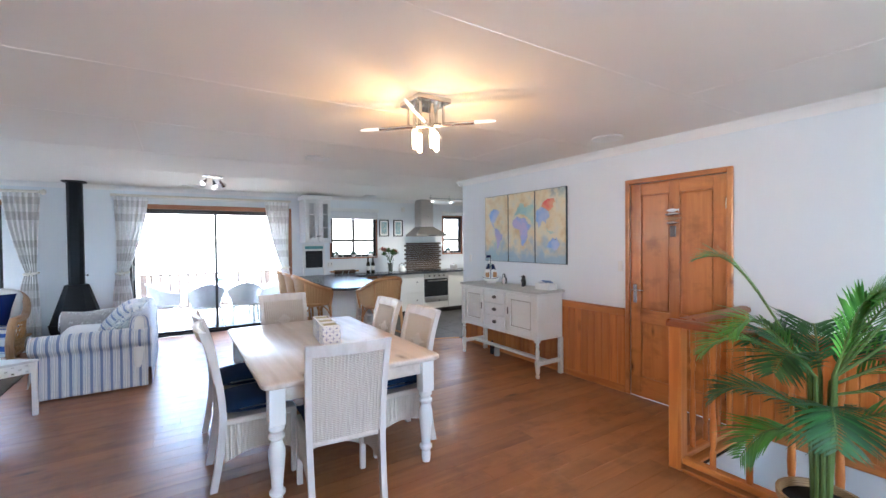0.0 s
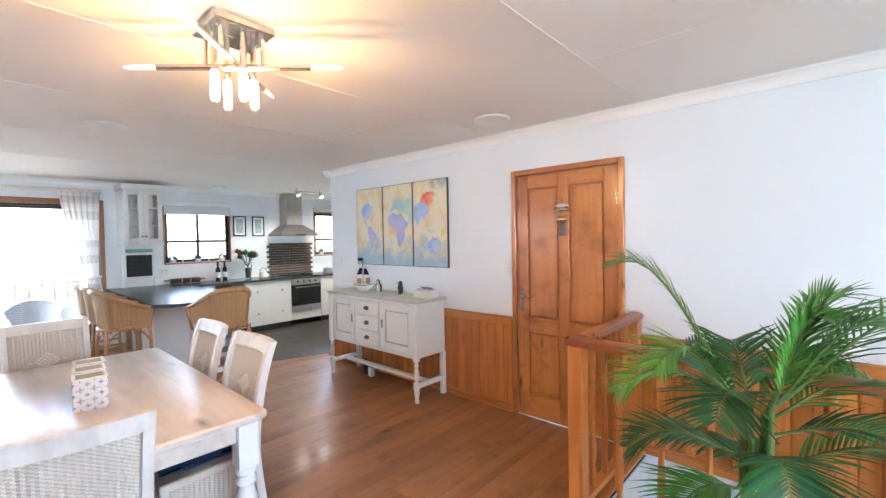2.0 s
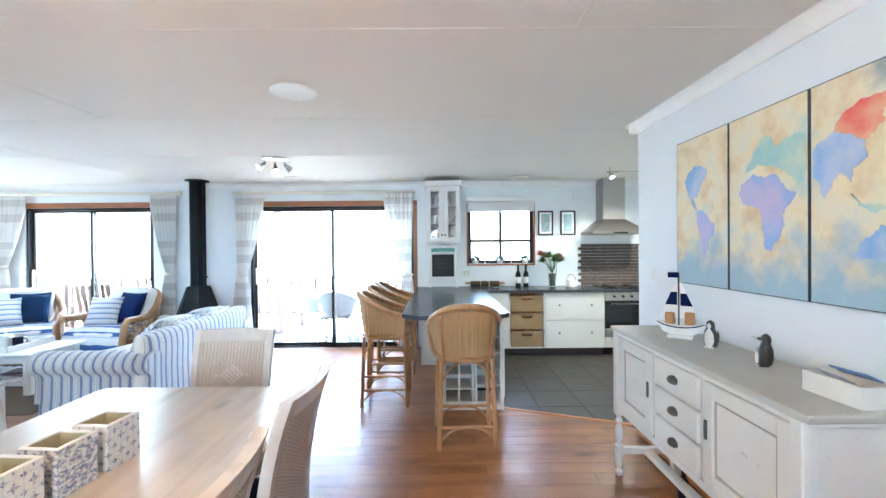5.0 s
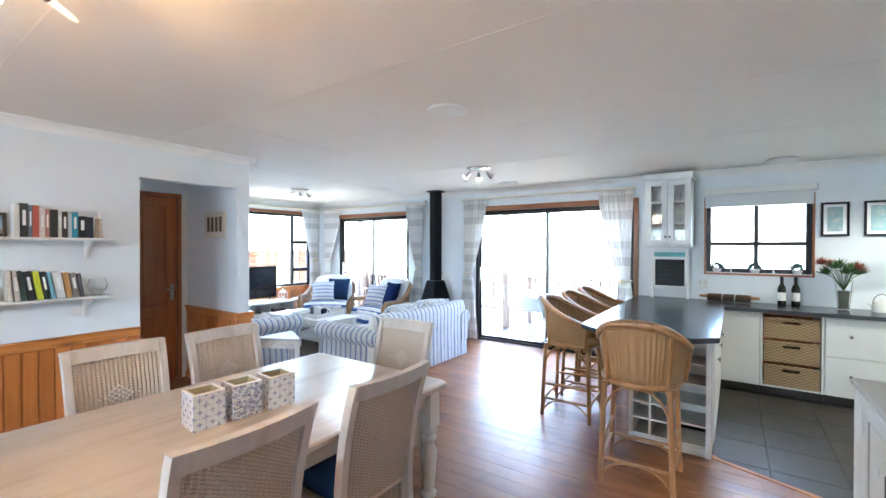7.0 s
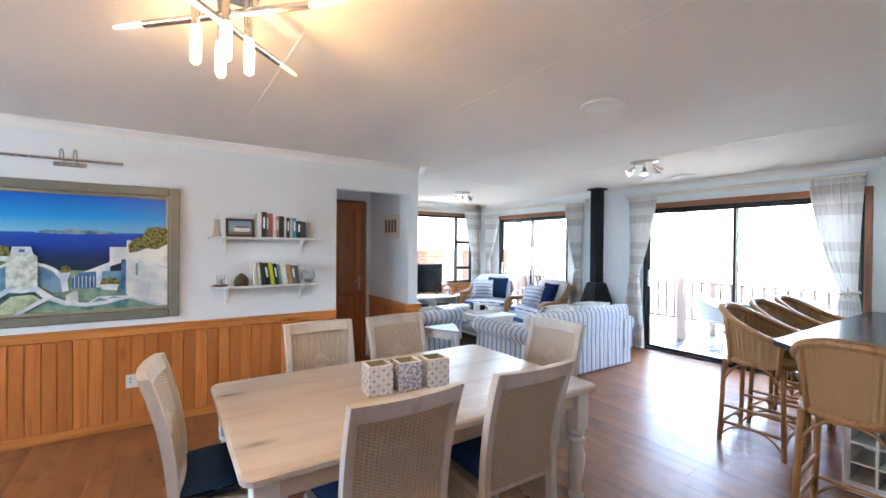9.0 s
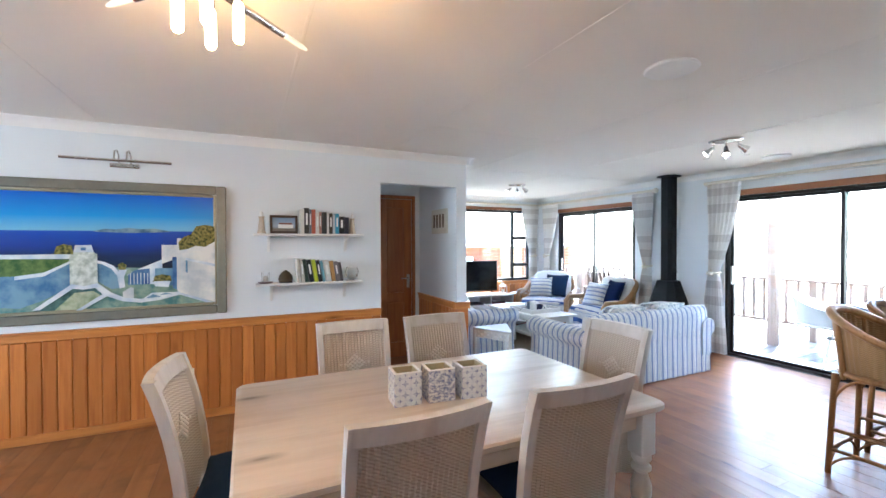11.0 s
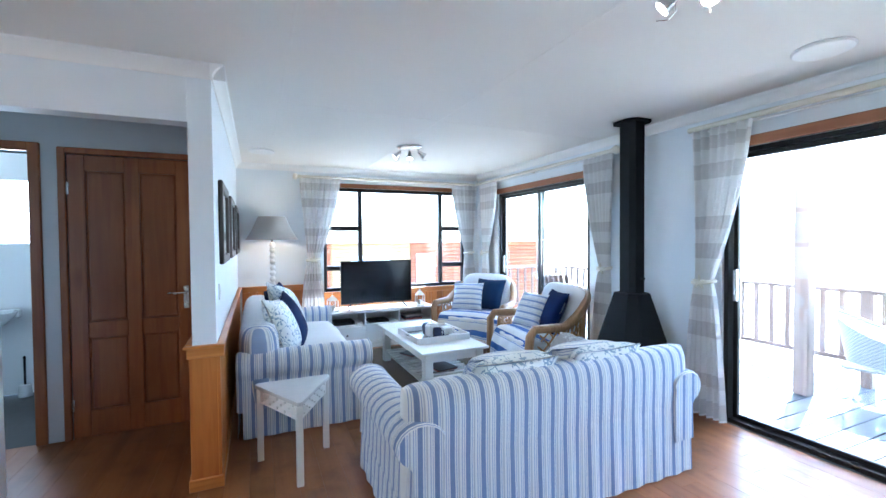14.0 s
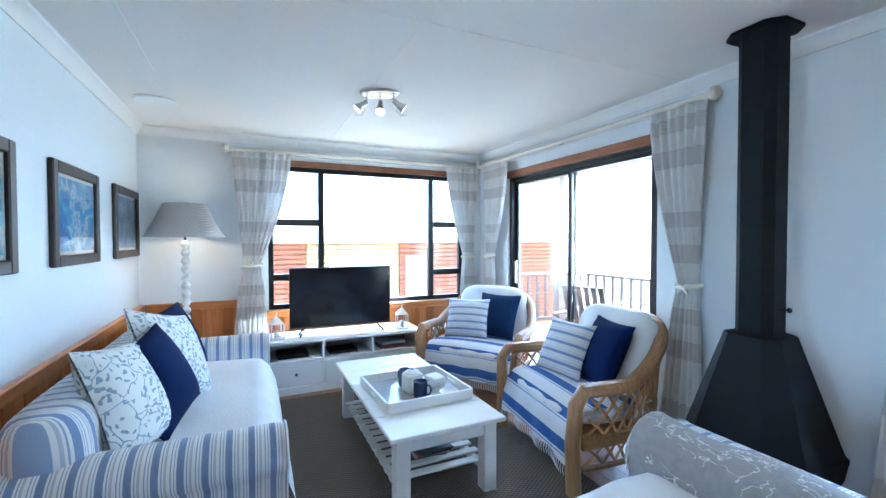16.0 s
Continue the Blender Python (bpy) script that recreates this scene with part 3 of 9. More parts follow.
RAILING_Z = wood("weathered_railing_upright", (0.20, 0.14, 0.11), (0.12, 0.085, 0.065), "z", 0.6, 0, 14, 0, 0.2)


def deck_roof():
    r = thing("deck_roof", "milky sheet roof on white rafters over the deck", "roof", kind="structure")
    sheet = Nodes("milky_roof_sheet", 0.5)
    sheet.color((0.85, 0.87, 0.88))
    tr = sheet.n.new("ShaderNodeBsdfTranslucent")
    tr.inputs["Color"].default_value = (0.9, 0.92, 0.94, 1)
    mx = sheet.n.new("ShaderNodeMixShader")
    mx.inputs[0].default_value = 0.85
    sheet.link(sheet.b.outputs[0], mx.inputs[1])
    sheet.link(tr.outputs[0], mx.inputs[2])
    sheet.link(mx.outputs[0], sheet.n["Material Output"].inputs["Surface"])
    part("roof_sheet", Shape().box(-5.2, NORTH + T, 2.622, 7, 10.1, 2.63), sheet.mat, r, "milky translucent roof sheet")
    for k in range(13):
        part("rafter", Shape().box(-5.1 + k * 0.98, NORTH + T, 2.5, -5.05 + k * 0.98, 10.1, 2.62, 0.004), WHITE, r)
    part("beam", Shape().box(-5.2, 9.78, 2.3, 7, 9.93, 2.5, 0.008), RAILING, r)


deck_roof()
for x in (-4.35, -2.05, -0.38, 2.6, 5.2):
    single("deck_post", Shape().box(x - 0.06, 9.8, -0.03, x + 0.06, 9.92, 2.3, 0.008), RAILING_Z, "square timber post that carries the deck roof", "post", group="deck posts")


def railing(name, p, q, posts):
    """A timber railing with square balusters from p to q."""
    r = thing(name, "dark timber deck railing with square balusters", "railing", kind="structure")
    p, q = Vector((*p, 0)), Vector((*q, 0))
    d = (q - p)
    L = d.length
    m = Matrix.Translation(p) @ Matrix.Rotation(math.atan2(d.y, d.x), 4, "Z")
    part("top_rail", Shape().box(0, -0.045, 0.885, L, 0.045, 0.925, 0.006), RAILING, r, m=m)
    part("bottom_rail", Shape().box(0, -0.02, 0.19, L, 0.02, 0.24, 0.004), RAILING, r, m=m)
    bal = Shape().box(-0.022, -0.018, 0.24, 0.022, 0.018, 0.885, 0.003).mesh("baluster", RAILING_Z)
    n = int(L / 0.16)
    for i in range(1, n):
        part("baluster", bal, None, r, m=m @ pose(i * L / n, 0, 0))
    pst = Shape().box(-0.045, -0.045, -0.03, 0.045, 0.045, 0.93, 0.006).mesh("post", RAILING_Z)
    for i in range(posts + 1):
        part("post", pst, None, r, m=m @ pose(0.05 + i * (L - 0.1) / posts, 0, 0))


railing("railing_north", (-4.9, 10.62), (6.8, 10.62), 5)
railing("railing_west", (-4.9, 8.75), (-4.9, 10.56), 1)

# ---- more materials ----
WASHED = wood("whitewashed_wood", (0.74, 0.67, 0.60), (0.56, 0.475, 0.40), "y", 0.4, 3.2, 12, 0.07, 0.1, 0.06, 0.12)
WASHED_Z = wood("whitewashed_wood_upright", (0.68, 0.65, 0.62), (0.55, 0.51, 0.475), "z", 0.45, 0, 14, 0.0, 0.08, 0.08)
NAVY = plain("navy_cotton", (0.004, 0.014, 0.075), 0.85, Specular_IOR_Level=0.12, vary=0.3, scale=9, bump=0.3, fine=300)
DENIM = plain("dark_blue_denim", (0.014, 0.036, 0.10), 0.85, Specular_IOR_Level=0.12, vary=0.35, scale=7, bump=0.3, fine=260)


def woven(name, light, dark, pitch=110.0, rough=0.7):
    """Woven fibre: strands across and upright stakes."""
    k = Nodes(name, rough)
    a = k.math("SINE", k.math("MULTIPLY", k.axis(2), pitch * 6.28))
    b = k.math("SINE", k.math("MULTIPLY", k.math("ADD", k.axis(0), k.axis(1)), pitch * 0.5 * 6.28))
    h = k.math("MULTIPLY", a, b)
    c = k.mix(k.math("ADD", k.math("MULTIPLY", h, 0.5), 0.5), dark, light)
    k.color(k.mix(k.math("MULTIPLY", k.noise(5, 3), 0.35), c, light))
    k.bump(h, 0.6, 0.002)
    return k.mat


LOOM = woven("white_loom_weave", (0.68, 0.63, 0.56), (0.40, 0.345, 0.28), 80)
KNOT = plain("pale_woven_knot", (0.74, 0.70, 0.64), 0.7, vary=0.2, scale=60)
RATTAN = wood("honey_rattan", (0.52, 0.29, 0.12), (0.34, 0.16, 0.055), "z", 0.42, 0, 20, 0.15, 0.25)
CANE = woven("honey_cane_weave", (0.52, 0.32, 0.14), (0.24, 0.125, 0.05), 85, 0.5)
BLACK = plain("black_metal", (0.012, 0.012, 0.014), 0.45, 0.4, vary=0.3)
PEWTER = plain("aged_pewter", (0.16, 0.15, 0.14), 0.4, 0.9, vary=0.3)
GLOW = lamp_glow("lit_frosted_glass", (1.0, 0.74, 0.42), 2.5)
COOL_GLOW = lamp_glow("lit_halogen", (1.0, 0.93, 0.8), 0.4)


def old_white(name="distressed_white_paint"):
    """Rubbed white paint that shows grey wood at worn spots."""
    k = Nodes(name, 0.5)
    c = k.mix(k.noise(4, 4), (0.66, 0.66, 0.62), (0.76, 0.76, 0.73))
    k.color(k.mix(k.ramp(k.noise((26, 26, 12), 5), [(0.66, (0, 0, 0)), (0.8, (0.8, 0.8, 0.8))]), c, (0.42, 0.40, 0.34)))
    k.bump(k.noise(40, 3), 0.15, 0.001)
    return k.mat


OLD_WHITE = old_white()


def turned(h, r):
    """Outline of a turned table leg below its square block."""
    return [(r * 0.55, 0), (r * 0.62, 0.03 * h), (r * 0.7, 0.1 * h), (r * 0.62, 0.16 * h), (r * 0.95, 0.2 * h), (r * 0.95, 0.23 * h), (r * 0.66, 0.26 * h), (r * 0.75, 0.4 * h), (r * 1.0, 0.62 * h), (r * 1.02, 0.7 * h), (r * 0.72, 0.79 * h), (r * 0.6, 0.82 * h), (r * 0.98, 0.85 * h), (r * 0.98, 0.88 * h), (r * 0.65, 0.91 * h), (r * 0.98, 0.95 * h), (r * 0.98, h)]


def dining_table():
    t = thing("dining_table", "whitewashed pine dining table with turned legs", "table", pose(1.3, 3.58, 0))
    w, l = 1.16, 1.86
    poly = []
    for cx, cy, a0 in ((w / 2 - 0.05, l / 2 - 0.05, 0), (-w / 2 + 0.05, l / 2 - 0.05, 90), (-w / 2 + 0.05, -l / 2 + 0.05, 180), (w / 2 - 0.05, -l / 2 + 0.05, 270)):
        poly += [(cx + 0.05 * math.cos(radians(a0 + k * 22.5)), cy + 0.05 * math.sin(radians(a0 + k * 22.5))) for k in range(5)]
    s = Shape()
    inner = [(x * 0.985, y * 0.99) for x, y in poly]
    n = len(poly)
    rows = [(inner, 0.722), (poly, 0.73), (poly, 0.75), (inner, 0.758)]
    v = [(x, y, z) for ring, z in rows for x, y in ring]
    f = [(r * n + i, r * n + (i + 1) % n, (r + 1) * n + (i + 1) % n, (r + 1) * n + i) for r in range(3) for i in range(n)]
    f += [tuple(range(n))[::-1], tuple(range(3 * n, 4 * n))]
    part("tabletop", s.add(v, f), WASHED, t, "bleached knotty pine top")
    ax, ay = w / 2 - 0.085, l / 2 - 0.085
    for sx in (-1, 1):
        part("apron", Shape().box(sx * ax - 0.012, -ay + 0.045, 0.625, sx * ax + 0.012, ay - 0.045, 0.722, 0.003), WASHED, t)
        part("apron", Shape().box(-ax + 0.045, sx * ay - 0.012, 0.625, ax - 0.045, sx * ay + 0.012, 0.722, 0.003), WASHED, t)
        for sy in (-1, 1):
            s = Shape().box(-0.045, -0.045, 0.5, 0.045, 0.045, 0.722, 0.004).lathe(turned(0.5, 0.047), 18)
            part("leg", s, WHITE, t, "white turned leg", m=pose(sx * ax, sy * ay, 0))
    return t


dining_table()

BACK = [(-0.265, 0.0), (-0.235, 0.16), (-0.212, 0.34), (-0.205, 0.46), (-0.215, 0.6), (-0.24, 0.76), (-0.275, 0.9), (-0.31, 1.0)]


def back_y(z):
    for (a, z0), (b, z1) in zip(BACK, BACK[1:]):
        if z <= z1:
            return a + (b - a) * (z - z0) / (z1 - z0)
    return BACK[-1][0]


def dining_chair(m, first=None):
    """A high-backed woven chair; it faces its own +y."""
    if first is not None:
        return copy_thing(first, m)
    c = thing("dining_chair", "whitewashed woven dining chair with a dark blue seat pad", "chair", m, "dining chairs round the table")

    def half(z):
        return 0.205 + 0.018 * (z - 0.3)
    for sx in (-1, 1):
        s = Shape()
        v, f = [], []
        for k in range(15):
            z = k / 14.0
            y, x = back_y(z), sx * half(z)
            v += [(x - 0.017, y - 0.02, z), (x + 0.017, y - 0.02, z), (x + 0.017, y + 0.022, z), (x - 0.017, y + 0.022, z)]
        for k in range(14):
            f += [(4 * k + i, 4 * k + (i + 1) % 4, 4 * k + 4 + (i + 1) % 4, 4 * k + 4 + i) for i in range(4)]
        f += [(3, 2, 1, 0), (56, 57, 58, 59)]
        part("back_post", s.add(v, f), WASHED_Z, c)
        s = Shape().box(sx * 0.205 - 0.018, 0.2, 0, sx * 0.205 + 0.018, 0.236, 0.42, 0.004)
        part("leg", s, WASHED_Z, c)

    def rail(z0, z1, bow):
        def fn(u, v):
            z = z0 + (z1 - z0) * v
            w = half(z) + 0.017
            x = (2 * u - 1) * w
            return (x, back_y(z) - bow * (1 - (2 * u - 1) ** 2), z)
        s = Shape().sheet(lambda u, v: tuple(a + b for a, b in zip(fn(u, v), (0, -0.017, 0))), 10, 2)
        k = len(s.f)
        s.sheet(lambda u, v: tuple(a + b for a, b in zip(fn(u, v), (0, 0.02, 0))), 10, 2)
        s.f[k:] = [q[::-1] for q in s.f[k:]]
        n = 11
        s.f += [(2 * n + i + 1, 2 * n + i, 3 * n + 2 * n + i, 3 * n + 2 * n + i + 1)[::-1] for i in range(10)]
        s.f += [(i, i + 1, 3 * n + i + 1, 3 * n + i)[::-1] for i in range(10)]
        return s
    part("top_rail", rail(0.935, 1.002, 0.03), WASHED_Z, c, fix=True)

    def weave(u, v):
        z = 0.44 + 0.5 * v
        a = 2 * u - 1
        rib = 0.004 * math.cos(a * 20 * math.pi)
        return (a * half(z) * 0.93, back_y(z) - 0.02 * (1 - a * a) * v - 0.004 + rib, z)
    s = Shape().sheet(weave, 80, 12)
    part("backrest", s, LOOM, c, "woven fibre back")
    s = Shape()
    for i in range(-6, 7):
        for j in range(-5, 6):
            if abs(i) / 6 + abs(j) / 5 <= 1 and (i + j) % 2 == 0:
                x, z = i * 0.015, 0.74 + j * 0.0125
                y = back_y(z) - 0.02 * (1 - (x / 0.2) ** 2) * (z - 0.44) / 0.5 - 0.004
                s.box(x - 0.0085, y + 0.002, z - 0.0075, x + 0.0085, y + 0.013, z + 0.0075, 0.004)
    tagged(part("woven_motif", s, KNOT, c, "raised diamond of pale woven knots"), kind="stuff")
    part("seat_frame", Shape().box(-0.222, -0.19, 0.4, 0.222, 0.24, 0.44, 0.006), WASHED, c)

    def skirt(x0, y0, x1, y1):
        L = math.hypot(x1 - x0, y1 - y0)
        nx, ny = (y1 - y0) / L, -(x1 - x0) / L

        def fn(u, v):
            low = 0.17 + 0.05 * math.sin(math.pi * u)
            rib = 0.003 * math.cos(u * 36 * math.pi)
            return (x0 + (x1 - x0) * u + nx * rib, y0 + (y1 - y0) * u + ny * rib, low + (0.405 - low) * v)
        return Shape().sheet(fn, 48, 4)
    part("front_weave", skirt(-0.19, 0.225, 0.19, 0.225), LOOM, c)
    part("side_weave", skirt(0.212, 0.2, 0.212, -0.2), LOOM, c)
    part("side_weave", skirt(-0.212, -0.2, -0.212, 0.2), LOOM, c)
    s = Shape()
    part("seat_pad", s.pillow(0.44, 0.43, 0.11, pose(0, 0.022, 0.49)), DENIM, c, "dark blue quilted seat pad")
    return c


first_chair = dining_chair(pose(0.77, 3.335, 0, 0, 0, -90))
for x, y, a in ((0.78, 3.93, -88), (1.735, 3.18, 91), (1.735, 3.84, 89), (1.16, 2.70, -6), (1.29, 4.53, 182)):
    dining_chair(pose(x, y, 0, 0, 0, a), first_chair)


def tile_blue(name, wash):
    """White glazed tile in small squares, each with a blue flower, buds at the corners and a blurred wash."""
    k = Nodes(name, 0.2)
    cell = 0.052

    def local(v):
        return k.math("SUBTRACT", k.math("FRACT", k.math("ADD", k.math("DIVIDE", v, cell), 20.5)), 0.5)
    u = local(k.math("ADD", k.axis(0), k.axis(1)))
    w = local(k.axis(2))
    au, aw = k.math("ABSOLUTE", u), k.math("ABSOLUTE", w)
    r = k.math("SQRT", k.math("ADD", k.math("MULTIPLY", u, u), k.math("MULTIPLY", w, w)))
    petal = k.math("MULTIPLY", k.math("LESS_THAN", r, 0.33), k.math("LESS_THAN", k.math("MULTIPLY", au, aw), 0.011))
    bud = k.math("GREATER_THAN", k.math("ADD", au, aw), 0.8)
    line = k.math("GREATER_THAN", k.math("MAXIMUM", au, aw), 0.475)
    torn = k.ramp(k.noise(150, 3), [(0.36, (0.15, 0.15, 0.15)), (0.6, (1, 1, 1))])
    ink = k.math("ADD", k.math("MULTIPLY", k.math("MAXIMUM", petal, bud), 0.75), k.math("MULTIPLY", line, 0.35), True)
    smear = k.math("MULTIPLY", k.ramp(k.noise((60, 60, 110), 4, random=True), [(0.44, (0, 0, 0)), (0.62, (1, 1, 1))]), wash)
    m = k.math("MAXIMUM", k.math("MULTIPLY", ink, torn), smear)
    k.color(k.mix(m, (0.74, 0.75, 0.75), (0.045, 0.085, 0.30)))
    k.bump(k.noise(90, 2), 0.1, 0.001)
    return k.mat


POT_PALE, POT_DARK = tile_blue("blue_flower_tile", 0.12), tile_blue("blue_wash_tile", 0.8)
POT_IN = plain("cream_glaze_inside", (0.50, 0.46, 0.30), 0.5, vary=0.25)
for x, y, glaze, lab in ((1.325, 3.385, POT_PALE, "square white ceramic pot printed with blue flowers, empty"), (1.345, 3.55, POT_DARK, "square ceramic pot densely printed in blue, empty"), (1.365, 3.715, POT_PALE, "square white ceramic pot printed with blue flowers, empty")):
    p = thing("square_pot", lab, "pot", pose(x, y, 0.758, 0, 0, -5), "pots in a row on the dining table")
    part("pot_body", Shape().cells([-0.066, -0.053, 0.053, 0.066], [-0.066, -0.053, 0.053, 0.066], lambda u, v: not (abs(u) < 0.053 and abs(v) < 0.053), 0.0, 0.15, "z"), glaze, p, fix=True)
    rim = Shape()
    for i in (-1, 1):
        rim.box(i * 0.053, -0.067, 0.15, i * 0.067, 0.067, 0.156, 0.0025)
        rim.box(-0.053, i * 0.053, 0.15, 0.053, i * 0.067, 0.156, 0.0025)
    part("pot_rim", rim, CORNICE, p, "cream glazed rim")
    part("pot_lining", Shape().cells([-0.0525, -0.05, 0.05, 0.0525], [-0.0525, -0.05, 0.05, 0.0525], lambda u, v: not (abs(u) < 0.05 and abs(v) < 0.05), 0.03, 0.152, "z"), POT_IN, p, fix=True)
    part("pot_floor", Shape().box(-0.05, -0.05, 0.0, 0.05, 0.05, 0.03), POT_IN, p)


def sideboard():
    b = thing("sideboard", "distressed white painted sideboard with three drawers and two doors", "sideboard", pose(0, 0, 0))
    x0, x1, y0, y1 = 3.7, 4.105, 3.54, 4.98
    part("top", Shape().box(x0 - 0.025, y0 - 0.03, 0.945, x1, y1 + 0.03, 0.972, 0.007), plain("worn_grey_white_top", (0.5, 0.5, 0.46), 0.45, vary=0.25, scale=5), b, "rubbed grey-white top")
    part("body", Shape().box(x0 + 0.02, y0 + 0.01, 0.42, x1, y1 - 0.01, 0.945, 0.004), OLD_WHITE, b)
    part("moulding", Shape().box(x0 - 0.012, y0 - 0.012, 0.925, x1, y1 + 0.012, 0.945, 0.005), OLD_WHITE, b)
    for y in (y0 + 0.02, y1 - 0.02):
        s = Shape().box(-0.026, -0.026, 0.4, 0.026, 0.026, 0.945, 0.004)
        s.box(-0.024, -0.024, 0.13, 0.024, 0.024, 0.2, 0.004)
        s.lathe([(0.014, 0), (0.022, 0.012), (0.024, 0.03), (0.013, 0.045), (0.02, 0.06), (0.026, 0.1), (0.024, 0.132)], 14)
        s.lathe([(0.024, 0.198), (0.012, 0.215), (0.022, 0.235), (0.025, 0.3), (0.014, 0.34), (0.024, 0.36), (0.012, 0.38), (0.025, 0.402)], 14)
        part("front_leg", s, OLD_WHITE, b, "turned front leg", m=pose(x0 + 0.01, y, 0))
        part("back_leg", Shape().box(x1 - 0.05, y - 0.024, 0, x1, y + 0.024, 0.42, 0.004), OLD_WHITE, b)
        part("side_stretcher", Shape().box(x0 + 0.03, y - 0.016, 0.14, x1 - 0.05, y + 0.016, 0.185, 0.004), OLD_WHITE, b)
    part("long_stretcher", Shape().box(x0 + 0.16, y0 + 0.036, 0.145, x0 + 0.22, y1 - 0.036, 0.175, 0.005), OLD_WHITE, b)
    dw0, dw1 = y0 + 0.56, y1 - 0.5
    for i in range(3):
        z = 0.455 + i * 0.155
        d = part("drawer", Shape().box(x0 - 0.002, dw0, z, x0 + 0.02, dw1, z + 0.143, 0.005), OLD_WHITE, b)
        yc = (dw0 + dw1) / 2
        s = Shape().lathe([(0.036, 0), (0.034, 0.012), (0.022, 0.024), (0.004, 0.028)], 14, Matrix.Translation((x0 - 0.002, yc, z + 0.072)) @ Matrix.Rotation(radians(-90), 4, "Y") @ Matrix.Diagonal((0.62, 1, 1, 1)))
        part("cup_pull", s, PEWTER, d, "dark pewter cup pull")
    for p, q, hy in ((y0 + 0.05, dw0 - 0.04, dw0 - 0.065), (dw1 + 0.04, y1 - 0.05, dw1 + 0.065)):
        s = Shape()
        frame_rect(s, "x", x0 - 0.002, x0 + 0.02, p, q, 0.455, 0.91, 0.065, 0.004)
        d = part("door", s, OLD_WHITE, b)
        part("door_panel", Shape().box(x0 + 0.009, p + 0.06, 0.515, x0 + 0.02, q - 0.06, 0.85, 0.002), OLD_WHITE, d)
        # bead round the panel, in a darker grey-beige than the door
        s = Shape()
        frame_rect(s, "x", x0 + 0.004, x0 + 0.014, p + 0.066, q - 0.066, 0.52, 0.845, 0.012, 0.004)
        part("bead", s, plain("grey_beige_bead", (0.4, 0.38, 0.33), 0.6), d)
        heart = [(0.0, -0.02), (0.013, -0.006), (0.018, 0.006), (0.01, 0.014), (0.0, 0.007), (-0.01, 0.014), (-0.018, 0.006), (-0.013, -0.006)]
        part("heart", Shape().prism(heart, 0, 0.004, Matrix.Translation((x0 + 0.009, (p + q) / 2, 0.69)) @ Matrix(((0, 0, -1, 0), (1, 0, 0, 0), (0, 1, 0, 0), (0, 0, 0, 1)))), OLD_WHITE, d, "small carved heart", fix=True)
        part("latch", Shape().box(x0 - 0.012, hy - 0.008, 0.66, x0 - 0.002, hy + 0.008, 0.745, 0.003), PEWTER, d, "dark pewter latch")
    part("cabinet_apron", Shape().box(x0 + 0.004, y0 + 0.05, 0.415, x0 + 0.024, y1 - 0.05, 0.455, 0.004), OLD_WHITE, b)


sideboard()

